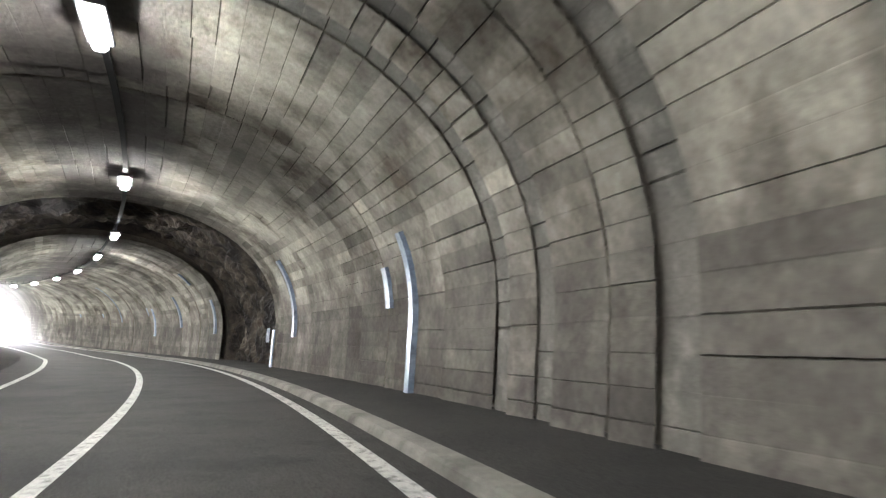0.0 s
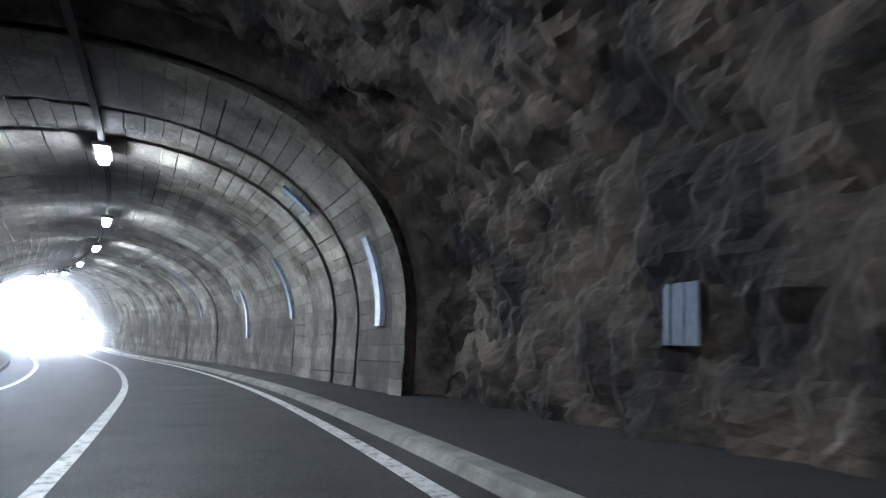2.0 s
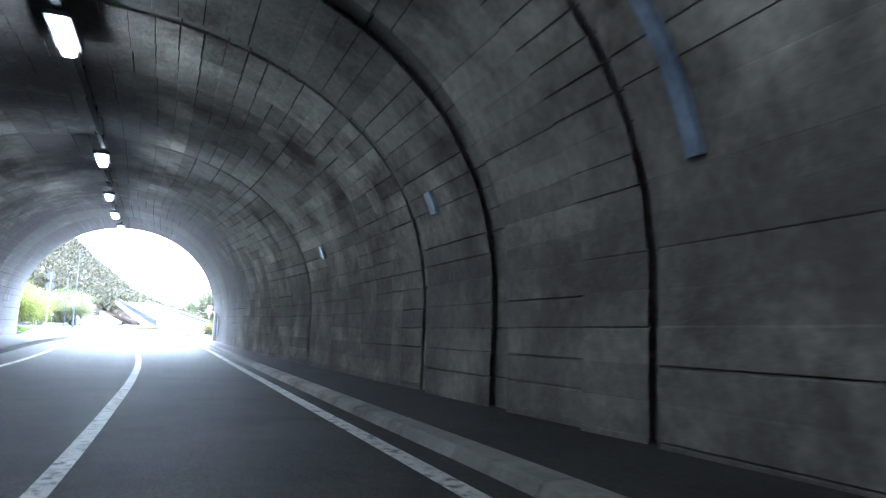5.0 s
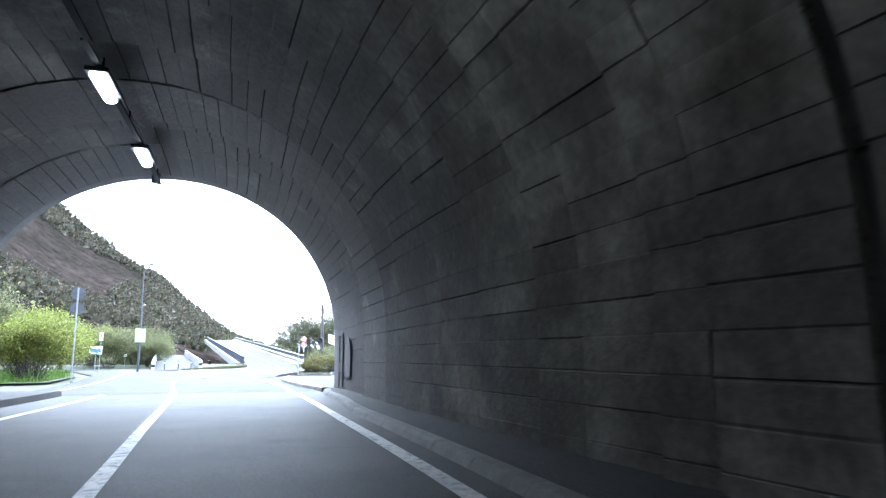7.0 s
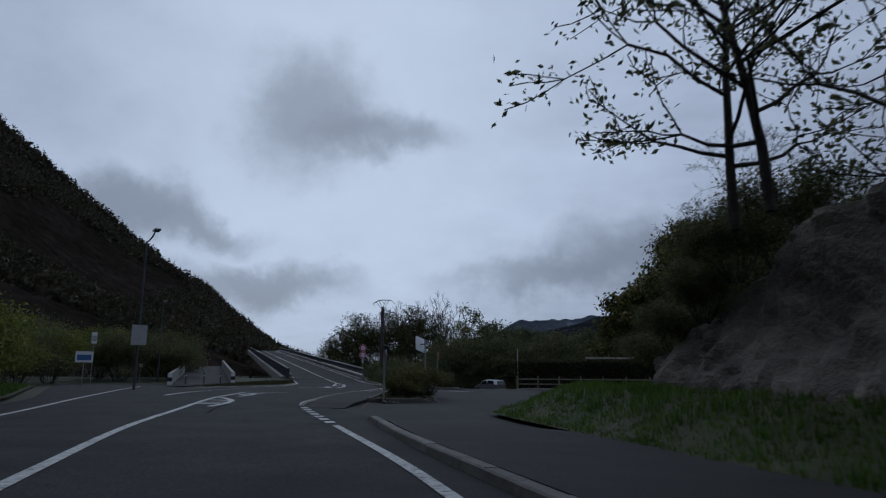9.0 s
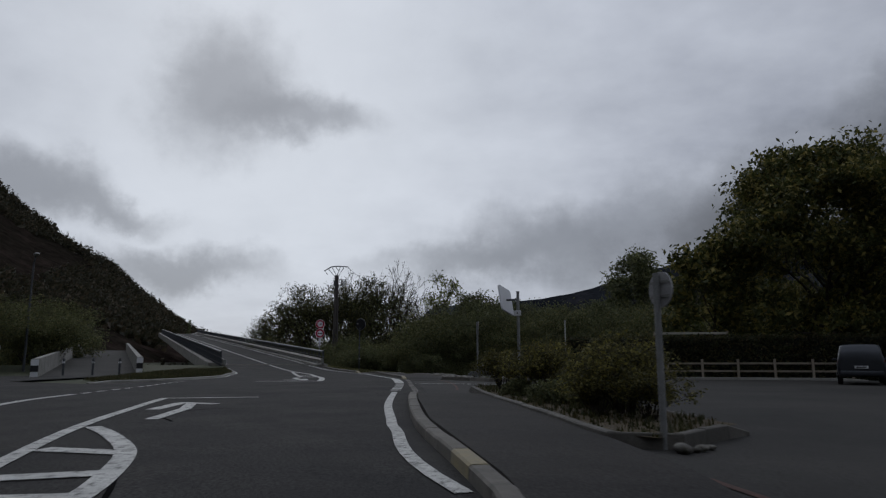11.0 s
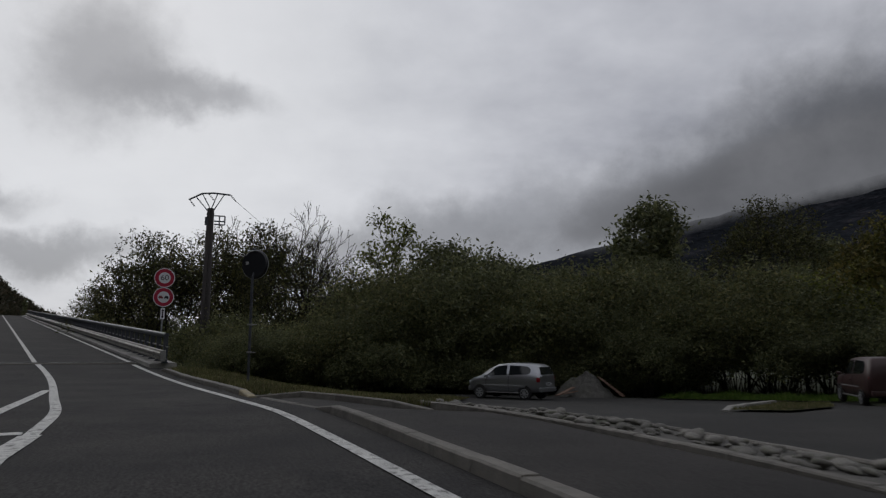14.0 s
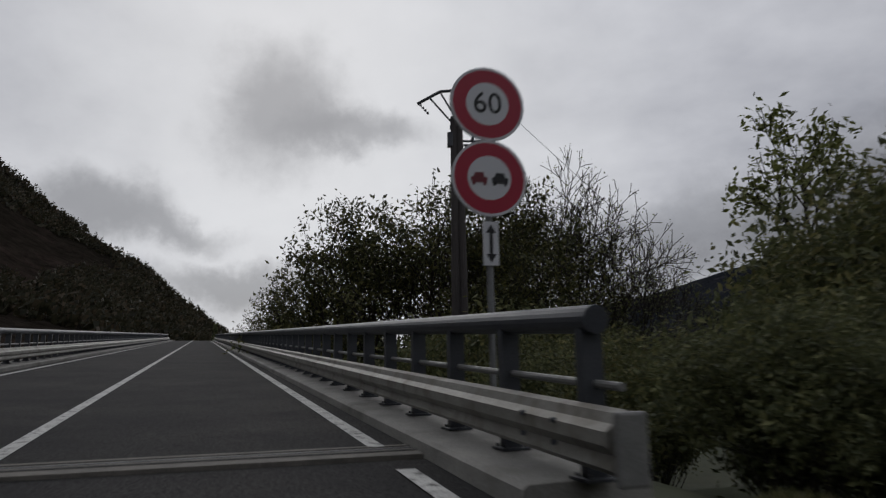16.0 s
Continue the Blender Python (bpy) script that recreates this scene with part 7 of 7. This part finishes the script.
def wire(a, b, sag, label):
    pts = [Vector(a).lerp(Vector(b), t) - Vector((0, 0, sag * 4 * t * (1 - t))) for t in np.linspace(0, 1, 15)]
    v, f = tube_mesh([(p, q, 0.012, 0.012) for p, q in zip(pts[:-1], pts[1:])], 4)
    tagged(raw_part("power_line", v, f, RUBBER), label, "power line", "power lines")


wire((-15.1, 75.5, 11.8), (-6.9, 82.3, 5.2), 0.1, "thin dark power line sloping down from the pole")

# ---------------------------------------------------------------- fence
def fence():
    a, b = Vector((6.9, 38.75, 0)), Vector((21.0, 35.35, 0))
    d = (b - a).normalized()
    ob = thing("fence", Matrix(), "weathered wooden fence with two rails round the car park", "fence")
    n = 9
    pts = [a.lerp(b, k / (n - 1)) for k in range(n)]
    for p in pts:
        z = land(p.x, p.y)
        bm = bmesh.new()
        box(bm, (p.x, p.y, z + 0.45), (0.11, 0.11, 1.3), bevel=0.012)
        part("post", bm, WOOD, ob)
    for p, q in zip(pts[:-1], pts[1:]):
        for h in (0.45, 0.86):
            bm = bmesh.new()
            u1, u2 = Vector((p.x, p.y, land(p.x, p.y) + h)), Vector((q.x, q.y, land(q.x, q.y) + h))
            c = (u1 + u2) / 2
            m = Matrix.Translation(c) @ (u2 - u1).to_track_quat("X", "Z").to_matrix().to_4x4()
            box(bm, (0, 0.07, 0), ((u2 - u1).length + 0.06, 0.035, 0.1), m, 0.006)
            part("rail", bm, WOOD, ob)
    kerb_run([(6.6, 38.5), (14.0, 36.7), (21.5, 34.9)], 0.14, 0.12, "low concrete edging under the fence", 1.2, -1, CONCRETE)


fence()


def beam_frame():
    ob = thing("pale_beam", Matrix(), "pale horizontal beam on posts above the hedge", "beam")
    a, b = Vector((12.6, 42.6, 2.68)), Vector((16.6, 41.0, 2.62))
    bm = bmesh.new()
    m = Matrix.Translation((a + b) / 2) @ (b - a).to_track_quat("X", "Z").to_matrix().to_4x4()
    box(bm, (0, 0, 0), ((b - a).length, 0.14, 0.13), m, 0.01)
    part("beam", bm, plain("pale_wood", (0.42, 0.40, 0.34), 0.8), ob)
    for p in (a, b):
        bm = bmesh.new()
        z = terrain(p.x, p.y)
        box(bm, (p.x, p.y, (z + p.z) / 2), (0.12, 0.12, p.z - z + 0.25))
        part("post", bm, WOOD, ob)


beam_frame()

# ---------------------------------------------------------------- stones, beds and islands
def stone_mesh(seed, flat=0.7):
    rn = random.Random(seed)
    bm = bmesh.new()
    bmesh.ops.create_icosphere(bm, subdivisions=2, radius=0.5)
    for v in bm.verts:
        n1 = noise.noise(v.co * 1.8 + Vector((seed * 3.1, 0, 0))) * 0.22 + noise.noise(v.co * 4 + Vector((0, seed, 0))) * 0.06
        v.co *= 1 + n1
        v.co.z *= flat
    me = bpy.data.meshes.new("stone")
    bm.to_mesh(me)
    bm.free()
    me.materials.append(FIELD_STONE)
    me.polygons.foreach_set("use_smooth", [True] * len(me.polygons))
    return me


FIELD_STONE = surface("field_stone", (0.11, 0.105, 0.095), (0.22, 0.21, 0.19), 2.5, 0.85, 0.5, 20, spread=0.38, stain=(0.08, 0.085, 0.05), stain_scale=1.5)
STONES = [stone_mesh(k) for k in range(5)]


def inside_poly(poly, x, y):
    c = False
    for (x1, y1), (x2, y2) in zip(poly, poly[1:] + poly[:1]):
        if (y1 > y) != (y2 > y) and x < (x2 - x1) * (y - y1) / (y2 - y1) + x1:
            c = not c
    return c


def stone_island():
    edge = [(-3.3, 43.6), (-2.5, 41.9), (-1.35, 39.0), (-0.45, 36.3), (0.05, 33.6), (0.28, 31.2), (0.75, 30.25), (1.7, 29.95), (3.0, 30.4), (3.75, 31.0)]
    back = [(3.1, 31.7), (1.9, 31.5), (1.25, 33.4), (0.65, 36.6), (-0.3, 39.6), (-1.5, 42.2), (-2.6, 44.1)]
    poly = edge + back
    ob = thing("traffic_island", Matrix(), "kerbed island filled with pale field stones", "island", kind="structure")
    kerb_run(spline(edge, 4), 0.16, 0.15, "worn granite kerb round the stone island", 0.85)
    kerb_run(spline(back, 4), 0.14, 0.12, "worn granite kerb round the stone island", 0.85)
    sheet("soil", poly, land, GRAVEL, 1.0, lift=0.09, parent=ob)
    rn = random.Random(9)
    xs, ys = [p[0] for p in poly], [p[1] for p in poly]
    made = 0
    while made < 300:
        x, y = rn.uniform(min(xs), max(xs)), rn.uniform(min(ys), max(ys))
        if not inside_poly(poly, x, y):
            continue
        made += 1
        s = rn.choice((0.07, 0.09, 0.11, 0.14, 0.2)) * rn.uniform(0.8, 1.2)
        st = new("stone", rn.choice(STONES))
        st.parent = ob
        st.matrix_basis = Matrix.Translation((x, y, land(x, y) + 0.1 + s * 0.18)) @ pose(0, 0, 0, rn.uniform(-20, 20), rn.uniform(-20, 20), rn.uniform(0, 360)) @ Matrix.Diagonal((s * 1.2, s * 0.9, s * 0.7, 1))
    blades("island_weeds", [(1.9, 30.3), (3.6, 31.0), (3.0, 31.6), (1.9, 31.4)], 200, 0.14, "dry weeds between the stones", 12, lift=0.08, leaf=GRASS_DRY)


stone_island()


def planting_bed():
    left = [(2.28, 18.3), (2.55, 16.2), (2.85, 14.2), (3.4, 11.6), (4.1, 8.3), (4.5, 6.2), (4.95, 5.95), (5.7, 7.1), (6.6, 8.4)]
    right = [(6.5, 8.7), (5.8, 11.0), (5.0, 14.5), (4.2, 18.0), (3.4, 18.9), (2.5, 18.8)]
    ob = thing("planting_bed", Matrix(), "kerbed bed of earth with shrubs beside the pavement", "planting bed", kind="structure")
    kerb_run(spline(left, 4), 0.15, 0.17, "worn granite edging of the planting bed", 0.9, material=WORN_GRANITE)
    sheet("soil", left + right, land, surface("leaf_litter", (0.045, 0.036, 0.022), (0.085, 0.065, 0.035), 3.0, 0.95, 0.9, 40, stain=(0.10, 0.075, 0.035), stain_scale=6.0, bump_size=0.03), 1.0, lift=0.13, parent=ob)
    kerb_run(spline([(6.5, 8.7), (5.8, 11.0), (5.0, 14.5), (4.2, 18.0)], 4), 0.14, 0.15, "worn granite edging of the planting bed", 0.9, material=WORN_GRANITE)
    blades("bed_weeds", left + right, 900, 0.12, "thin weeds and litter in the bed", 14, lift=0.13, leaf=GRASS_DULL)
    b1 = shrub(Vector((3.15, 16.7, land(3.15, 16.7) + 0.12)), 1.05, 0.66, "rounded shrub with bare stems and yellow-green tips", LEAF_FLOWER, 61, 30, 6, 0.034, 0.06, 2, group="shrubs in the planting bed", leaf_from=0.32)
    b2 = shrub(Vector((5.6, 11.9, land(5.6, 11.9) + 0.12)), 1.15, 0.7, "tall shrub with bare stems and yellow blossom at the tips", LEAF_FLOWER, 62, 32, 6, 0.034, 0.06, 2, group="shrubs in the planting bed", leaf_from=0.38)
    b3 = shrub(Vector((4.6, 12.0, land(4.6, 12.0) + 0.1)), 0.55, 0.85, "low dark evergreen shrub", LEAF_DARK, 63, 22, 7, 0.04, 0.07, 2, group="shrubs in the planting bed")
    for src, x, y, s, turn in ((b1, 4.35, 15.5, 1.2, 60), (b1, 4.1, 13.7, 1.1, 200), (b2, 5.2, 9.6, 1.05, 140), (b3, 4.1, 11.6, 0.8, 20), (b3, 5.0, 10.8, 1.0, 200), (b1, 4.7, 9.0, 0.8, 250), (b3, 3.5, 13.9, 0.7, 100), (b1, 5.4, 8.6, 0.7, 10)):
        copy_thing(src, Matrix.Translation((x, y, land(x, y) + 0.12)) @ pose(0, 0, 0, 0, 0, turn) @ Matrix.Scale(s, 4))
    for x, y, s in ((5.18, 5.84, 0.2), (5.45, 6.08, 0.13), (5.6, 6.25, 0.1), (5.36, 5.95, 0.1)):
        st = thing("boulder", Matrix.Translation((x, y, land(x, y) + s * 0.2)) @ pose(0, 0, 0, 10, 5, x * 90), "rough pale boulder at the foot of the sign", "boulder", "boulders by the bed")
        bl = new("rock", STONES[int(x * 7) % 5])
        bl.parent = st
        bl.matrix_basis = Matrix.Diagonal((s * 1.3, s, s * 0.9, 1))


planting_bed()


def spoil_heap():
    x, y = 6.0, 63.2
    z = land(x, y)
    bm = bmesh.new()
    bmesh.ops.create_grid(bm, x_segments=44, y_segments=44, size=1.9)
    for v in bm.verts:
        r = v.co.xy.length / 1.55
        v.co.z = 1.2 * max(0.0, 1 - r**1.6) * (1 + 0.3 * noise.noise(v.co * 1.5)) + 0.14 * noise.noise(v.co * 4.5) - 0.06 if r < 1.12 else -0.12
    bmesh.ops.translate(bm, verts=bm.verts[:], vec=(x, y, z))
    ob = part("gravel_mound", bm, GRAVEL)
    tagged(ob, "heap of grey gravel beside the parked car", "gravel heap")
    for k, (a, b) in enumerate((((4.2, 62.0, 0.1), (5.3, 61.7, 0.35)), ((4.3, 61.7, 0.15), (5.2, 62.2, 0.5)), ((6.5, 62.4, 1.0), (7.6, 62.0, 0.05)), ((6.7, 62.7, 0.95), (7.8, 62.3, 0.05)))):
        bm = bmesh.new()
        p, q = Vector((a[0], a[1], z + a[2])), Vector((b[0], b[1], z + b[2]))
        m = Matrix.Translation((p + q) / 2) @ (q - p).to_track_quat("X", "Z").to_matrix().to_4x4()
        box(bm, (0, 0, 0), ((q - p).length, 0.2, 0.05), m, 0.006)
        tagged(part("plank", bm, surface("reddish_board", (0.16, 0.10, 0.075), (0.24, 0.16, 0.12), 3.0, 0.8, 0.3, 40, spread=0.2)), "reddish board leaning on the gravel heap", "plank", "boards at the heap")


spoil_heap()

# ---------------------------------------------------------------- cars
def car(at, heading, paint, label, length=3.85, width=1.78, height=1.62, shape="hatch"):
    """A car: lofted body, glass panels, wheels, lights, bumpers. Its nose points along heading."""
    ob = thing("car", Matrix.Translation(at) @ Matrix.Rotation(math.atan2(heading[1], heading[0]), 4, "Z"), label, "car")
    L, W, H = length, width / 2, height
    if shape == "hatch":
        rows = [  # along, sill, belt, roof, half width at belt, half width at roof
            (-0.50, 0.36, 0.62, 0.66, 0.80, 0.74), (-0.485, 0.26, 0.64, 0.72, 0.90, 0.80), (-0.455, 0.22, 0.66, 0.90, 0.95, 0.72), (-0.40, 0.20, 0.66, 0.975, 0.98, 0.74), (-0.25, 0.19, 0.655, 1.0, 1.0, 0.77), (-0.05, 0.19, 0.645, 1.0, 1.0, 0.78),
            (0.08, 0.19, 0.635, 0.975, 1.0, 0.77), (0.20, 0.19, 0.625, 0.86, 0.99, 0.74), (0.315, 0.20, 0.615, 0.66, 0.97, 0.80), (0.42, 0.22, 0.57, 0.60, 0.93, 0.82), (0.475, 0.26, 0.48, 0.51, 0.86, 0.78), (0.50, 0.30, 0.40, 0.42, 0.74, 0.70)]
    else:
        rows = [
            (-0.50, 0.34, 0.56, 0.60, 0.84, 0.80), (-0.49, 0.26, 0.60, 0.80, 0.94, 0.80), (-0.465, 0.22, 0.62, 0.96, 0.98, 0.78), (-0.40, 0.20, 0.62, 1.0, 1.0, 0.80), (-0.1, 0.20, 0.62, 1.0, 1.0, 0.80),
            (0.06, 0.20, 0.61, 0.98, 1.0, 0.79), (0.20, 0.20, 0.60, 0.66, 0.99, 0.82), (0.40, 0.22, 0.57, 0.60, 0.96, 0.84), (0.48, 0.26, 0.48, 0.52, 0.88, 0.80), (0.50, 0.30, 0.42, 0.44, 0.78, 0.72)]
    verts, faces = [], []
    for x, sill, belt, roof, wb, wr in rows:
        h2 = belt + (roof - belt) * 0.92
        sec = [(wb * 0.93, sill), (wb, sill + (belt - sill) * 0.35), (wb * 1.0, sill + (belt - sill) * 0.75), (wb * 0.965, belt), (wr + (wb * 0.965 - wr) * 0.06, h2), (wr * 0.86, roof), (wr * 0.4, roof + 0.012)]
        ring = [(x * L, w * W, z * H) for w, z in sec] + [(x * L, -w * W, z * H) for w, z in sec[::-1]]
        verts += ring
    k = 14
    n = len(rows)
    faces = [(i * k + j, i * k + (j + 1) % k, (i + 1) * k + (j + 1) % k, (i + 1) * k + j) for i in range(n - 1) for j in range(k)] + [tuple(range(k))[::-1], tuple(range((n - 1) * k, n * k))]
    body = raw_part("body", verts, faces, paint, ob, smooth=True)
    body.data.polygons[-1].use_smooth = body.data.polygons[-2].use_smooth = False

    def at_row(x):
        xs = [r[0] for r in rows]
        return [float(np.interp(x, xs, [r[i] for r in rows])) for i in range(1, 6)]

    def side_panel(name, x1, x2, low, high, mat, side, out=0.014):
        """A pane that follows the flank between x1 and x2; low and high give its edges as shares of the way from belt to roof."""
        vv, ff = [], []
        n2 = 12
        for i in range(n2 + 1):
            x = x1 + (x2 - x1) * i / n2
            sill, belt, roof, wb, wr = at_row(x)
            for t in (float(np.interp(x, *zip(*low))), float(np.interp(x, *zip(*high)))):
                w = wb * 0.965 + ((wr + (wb * 0.965 - wr) * 0.06) - wb * 0.965) * t
                z = (belt + (roof - belt) * 0.92 * t) * H
                vv += [(x * L, side * (w * W + out), z), (x * L, side * (w * W - 0.02), z)]
            if i:
                a = 4 * (i - 1)
                ff += [(a, a + 4, a + 6, a + 2), (a + 1, a + 3, a + 7, a + 5), (a, a + 1, a + 5, a + 4), (a + 2, a + 6, a + 7, a + 3)]
        e = 4 * n2
        ff += [(0, 2, 3, 1), (e, e + 1, e + 3, e + 2)]
        return raw_part(name, vv, ff, mat, ob)

    for s in (1, -1):
        side_panel("side_window", -0.055, 0.235, [(-0.055, 0.1), (0.235, 0.1)], [(-0.055, 0.92), (0.06, 0.92), (0.12, 0.86), (0.235, 0.16)], GLASS_DARK, s)
        side_panel("side_window", -0.37, -0.09, [(-0.37, 0.3), (-0.34, 0.14), (-0.09, 0.1)], [(-0.37, 0.62), (-0.33, 0.86), (-0.09, 0.92)], GLASS_DARK, s)
        bm = bmesh.new()
        box(bm, (0.0, s * W * 1.0, 0.20 * H), (L * 0.46, 0.03, 0.05), bevel=0.008)
        part("sill_trim", bm, STEEL, ob)
        bm = bmesh.new()
        box(bm, (-0.03 * L, s * (W * 1.0 + 0.01), 0.53 * H), (0.17, 0.03, 0.035), bevel=0.008)
        part("door_handle", bm, paint, ob)
        bm = bmesh.new()
        box(bm, (0.215 * L, s * (W + 0.09), 0.645 * H), (0.1, 0.17, 0.11), bevel=0.03)
        part("wing_mirror", bm, paint, ob)
        # lights
        bm = bmesh.new()
        box(bm, (-0.468 * L, s * W * 0.80, 0.56 * H), (0.16, 0.26, 0.2), bevel=0.04)
        part("tail_light", bm, plain("tail_red", (0.22, 0.012, 0.02), 0.25), ob, "red tail light")
        bm = bmesh.new()
        box(bm, (0.462 * L, s * W * 0.70, 0.47 * H), (0.18, 0.3, 0.15), bevel=0.05)
        part("headlight", bm, plain("headlight_glass", (0.5, 0.52, 0.55), 0.1), ob, "clear headlight")
        for x in (0.225, -0.085):  # shut lines of the door
            sill, belt, roof, wb, wr = at_row(x)
            vv = []
            for k in range(5):
                z = sill + (belt - sill) * k / 4
                w = wb * (0.93 + 0.07 * min(1.0, k / 1.4)) * (1.0 if k < 4 else 0.965)
                vv += [(x * L - 0.008, s * (w * W + 0.006), z * H), (x * L + 0.008, s * (w * W + 0.006), z * H), (x * L + 0.008, s * (w * W - 0.03), z * H), (x * L - 0.008, s * (w * W - 0.03), z * H)]
            ff = [(4 * k + j, 4 * k + (j + 1) % 4, 4 * k + 4 + (j + 1) % 4, 4 * k + 4 + j) for k in range(4) for j in range(4)]
            raw_part("door_seam", vv, ff, RUBBER, ob)
        bm = bmesh.new()
        box(bm, (0.0, s * W * 0.985, 0.40 * H), (L * 0.5, 0.03, 0.035), bevel=0.008)
        part("rub_strip", bm, BACK_GREY, ob)
    # rear and front panes
    for name, x1, x2, t in (("rear_window", -0.474, -0.448, 1), ("windscreen", 0.305, 0.115, -1)):
        r1, r2 = at_row(x1), at_row(x2)
        if t > 0:
            z1, z2, w1, w2 = 0.70, 0.905, 0.74, 0.60
            vv = [(-0.490 * L - 0.015, -w1 * W, z1 * H), (-0.490 * L - 0.015, w1 * W, z1 * H), (-0.455 * L - 0.02, w2 * W, z2 * H), (-0.455 * L - 0.02, -w2 * W, z2 * H)]
        else:
            vv = [(x1 * L + 0.03, -0.74 * W, r1[2] * H + 0.01), (x1 * L + 0.03, 0.74 * W, r1[2] * H + 0.01), (x2 * L + 0.05, 0.62 * W, r2[2] * H * 0.985 + 0.015), (x2 * L + 0.05, -0.62 * W, r2[2] * H * 0.985 + 0.015)]
        vv += [(a + 0.06 * t, b, c - 0.02) for a, b, c in vv]
        raw_part(name, vv, [(0, 1, 2, 3), (7, 6, 5, 4), (0, 4, 5, 1), (1, 5, 6, 2), (2, 6, 7, 3), (3, 7, 4, 0)], GLASS_DARK, ob)
    for x, nm in ((-0.492, "rear_bumper"), (0.478, "front_bumper")):
        bm = bmesh.new()
        box(bm, (x * L, 0, 0.29 * H), (0.16, W * 1.78, 0.2), bevel=0.06)
        part(nm, bm, paint, ob)
    bm = bmesh.new()
    box(bm, (-0.512 * L, 0, 0.44 * H), (0.015, 0.5, 0.11))
    pl = part("number_plate", bm, WHITE, ob)
    bm = bmesh.new()
    box(bm, (-0.512 * L - 0.009, 0, 0.44 * H), (0.004, 0.36, 0.05))
    part("bar", bm, BLACK, pl)
    r = 0.185 * H
    for wx in (0.315, -0.30):
        for s in (1, -1):
            c = Vector((wx * L, s * (W - 0.09), r))
            bm = bmesh.new()
            tube(bm, (0, -0.10, 0), (0, 0.10, 0), r, sides=28)
            bmesh.ops.bevel(bm, geom=[e for e in bm.edges if abs(e.verts[0].co.y - e.verts[1].co.y) < 1e-4 and len(e.link_faces) == 2], offset=0.03, segments=2, affect="EDGES")
            tyre = part("tyre", bm, RUBBER, None, smooth=False)
            tyre.parent = ob
            tyre.matrix_basis = Matrix.Translation(c)
            bm = bmesh.new()
            y = 0.085 * s
            # dark backing disc paints the shade in the gaps between spokes
            tube(bm, (0, y, 0), (0, y + 0.018 * s, 0), r * 0.6, r * 0.6, 24)
            part("wheel_disc", bm, RUBBER, tyre)
            bm = bmesh.new()
            annulus(bm, r * 0.56, r * 0.68, y + 0.024 * s, 0.0, 28)
            tube(bm, (0, y, 0), (0, y + 0.036 * s, 0), r * 0.17, r * 0.14, 14)
            for q in range(7):
                a = q * 2 * math.pi / 7
                box(bm, (0, y + 0.024 * s, r * 0.34), (r * 0.17, 0.02, r * 0.5), Matrix.Rotation(a, 4, "Y"))
            part("rim", bm, plain("wheel_trim", (0.36, 0.37, 0.38), 0.35, 0.4), tyre, "grey wheel trim")
            # dark band round the tyre, painting in the shade of the wheel arch
            vv, ff = [], []
            m = 16
            for q in range(m + 1):
                a = math.pi * q / m
                for rr in (r * 1.2, r * 0.9):
                    vv.append((wx * L + rr * math.cos(a), s * (W * 0.985 + 0.006), max(0.19 * H, r + rr * math.sin(a))))
            ff = [(2 * q, 2 * q + 1, 2 * q + 3, 2 * q + 2) for q in range(m)]
            vv += [(a, b - s * 0.2, c2) for a, b, c2 in vv]
            o = 2 * (m + 1)
            ff += [(2 * q + 1, 2 * q + 3, o + 2 * q + 3, o + 2 * q + 1) for q in range(m)]
            raw_part("wheel_arch", vv, ff, RUBBER, ob)
    return ob


SILVER = surface("silver_car_paint", (0.34, 0.35, 0.37), (0.40, 0.41, 0.43), 1.0, 0.28, 0.0, 200, metal=0.8)
CHARCOAL = surface("charcoal_car_paint", (0.045, 0.05, 0.06), (0.055, 0.06, 0.07), 1.0, 0.3, 0.0, 200, metal=0.4)
MAROON = surface("dark_red_car_paint", (0.045, 0.024, 0.024), (0.06, 0.030, 0.028), 1.0, 0.4, 0.0, 200)
car((1.62, 59.3, land(1.62, 59.3) - 0.01), (-0.79, 0.61), SILVER, "silver three-door hatchback parked on the gravel", 3.62, 1.70, 1.56)
car((18.9, 30.2, land(18.9, 30.2) - 0.01), (0.42, 0.91), CHARCOAL, "dark grey off-road car parked on the forecourt", 4.3, 1.8, 1.68, "suv")
car((14.4, 53.2, land(14.4, 53.2) - 0.01), (0.35, 0.94), MAROON, "dark red van parked at the edge of the car park", 4.6, 1.9, 1.75, "suv")
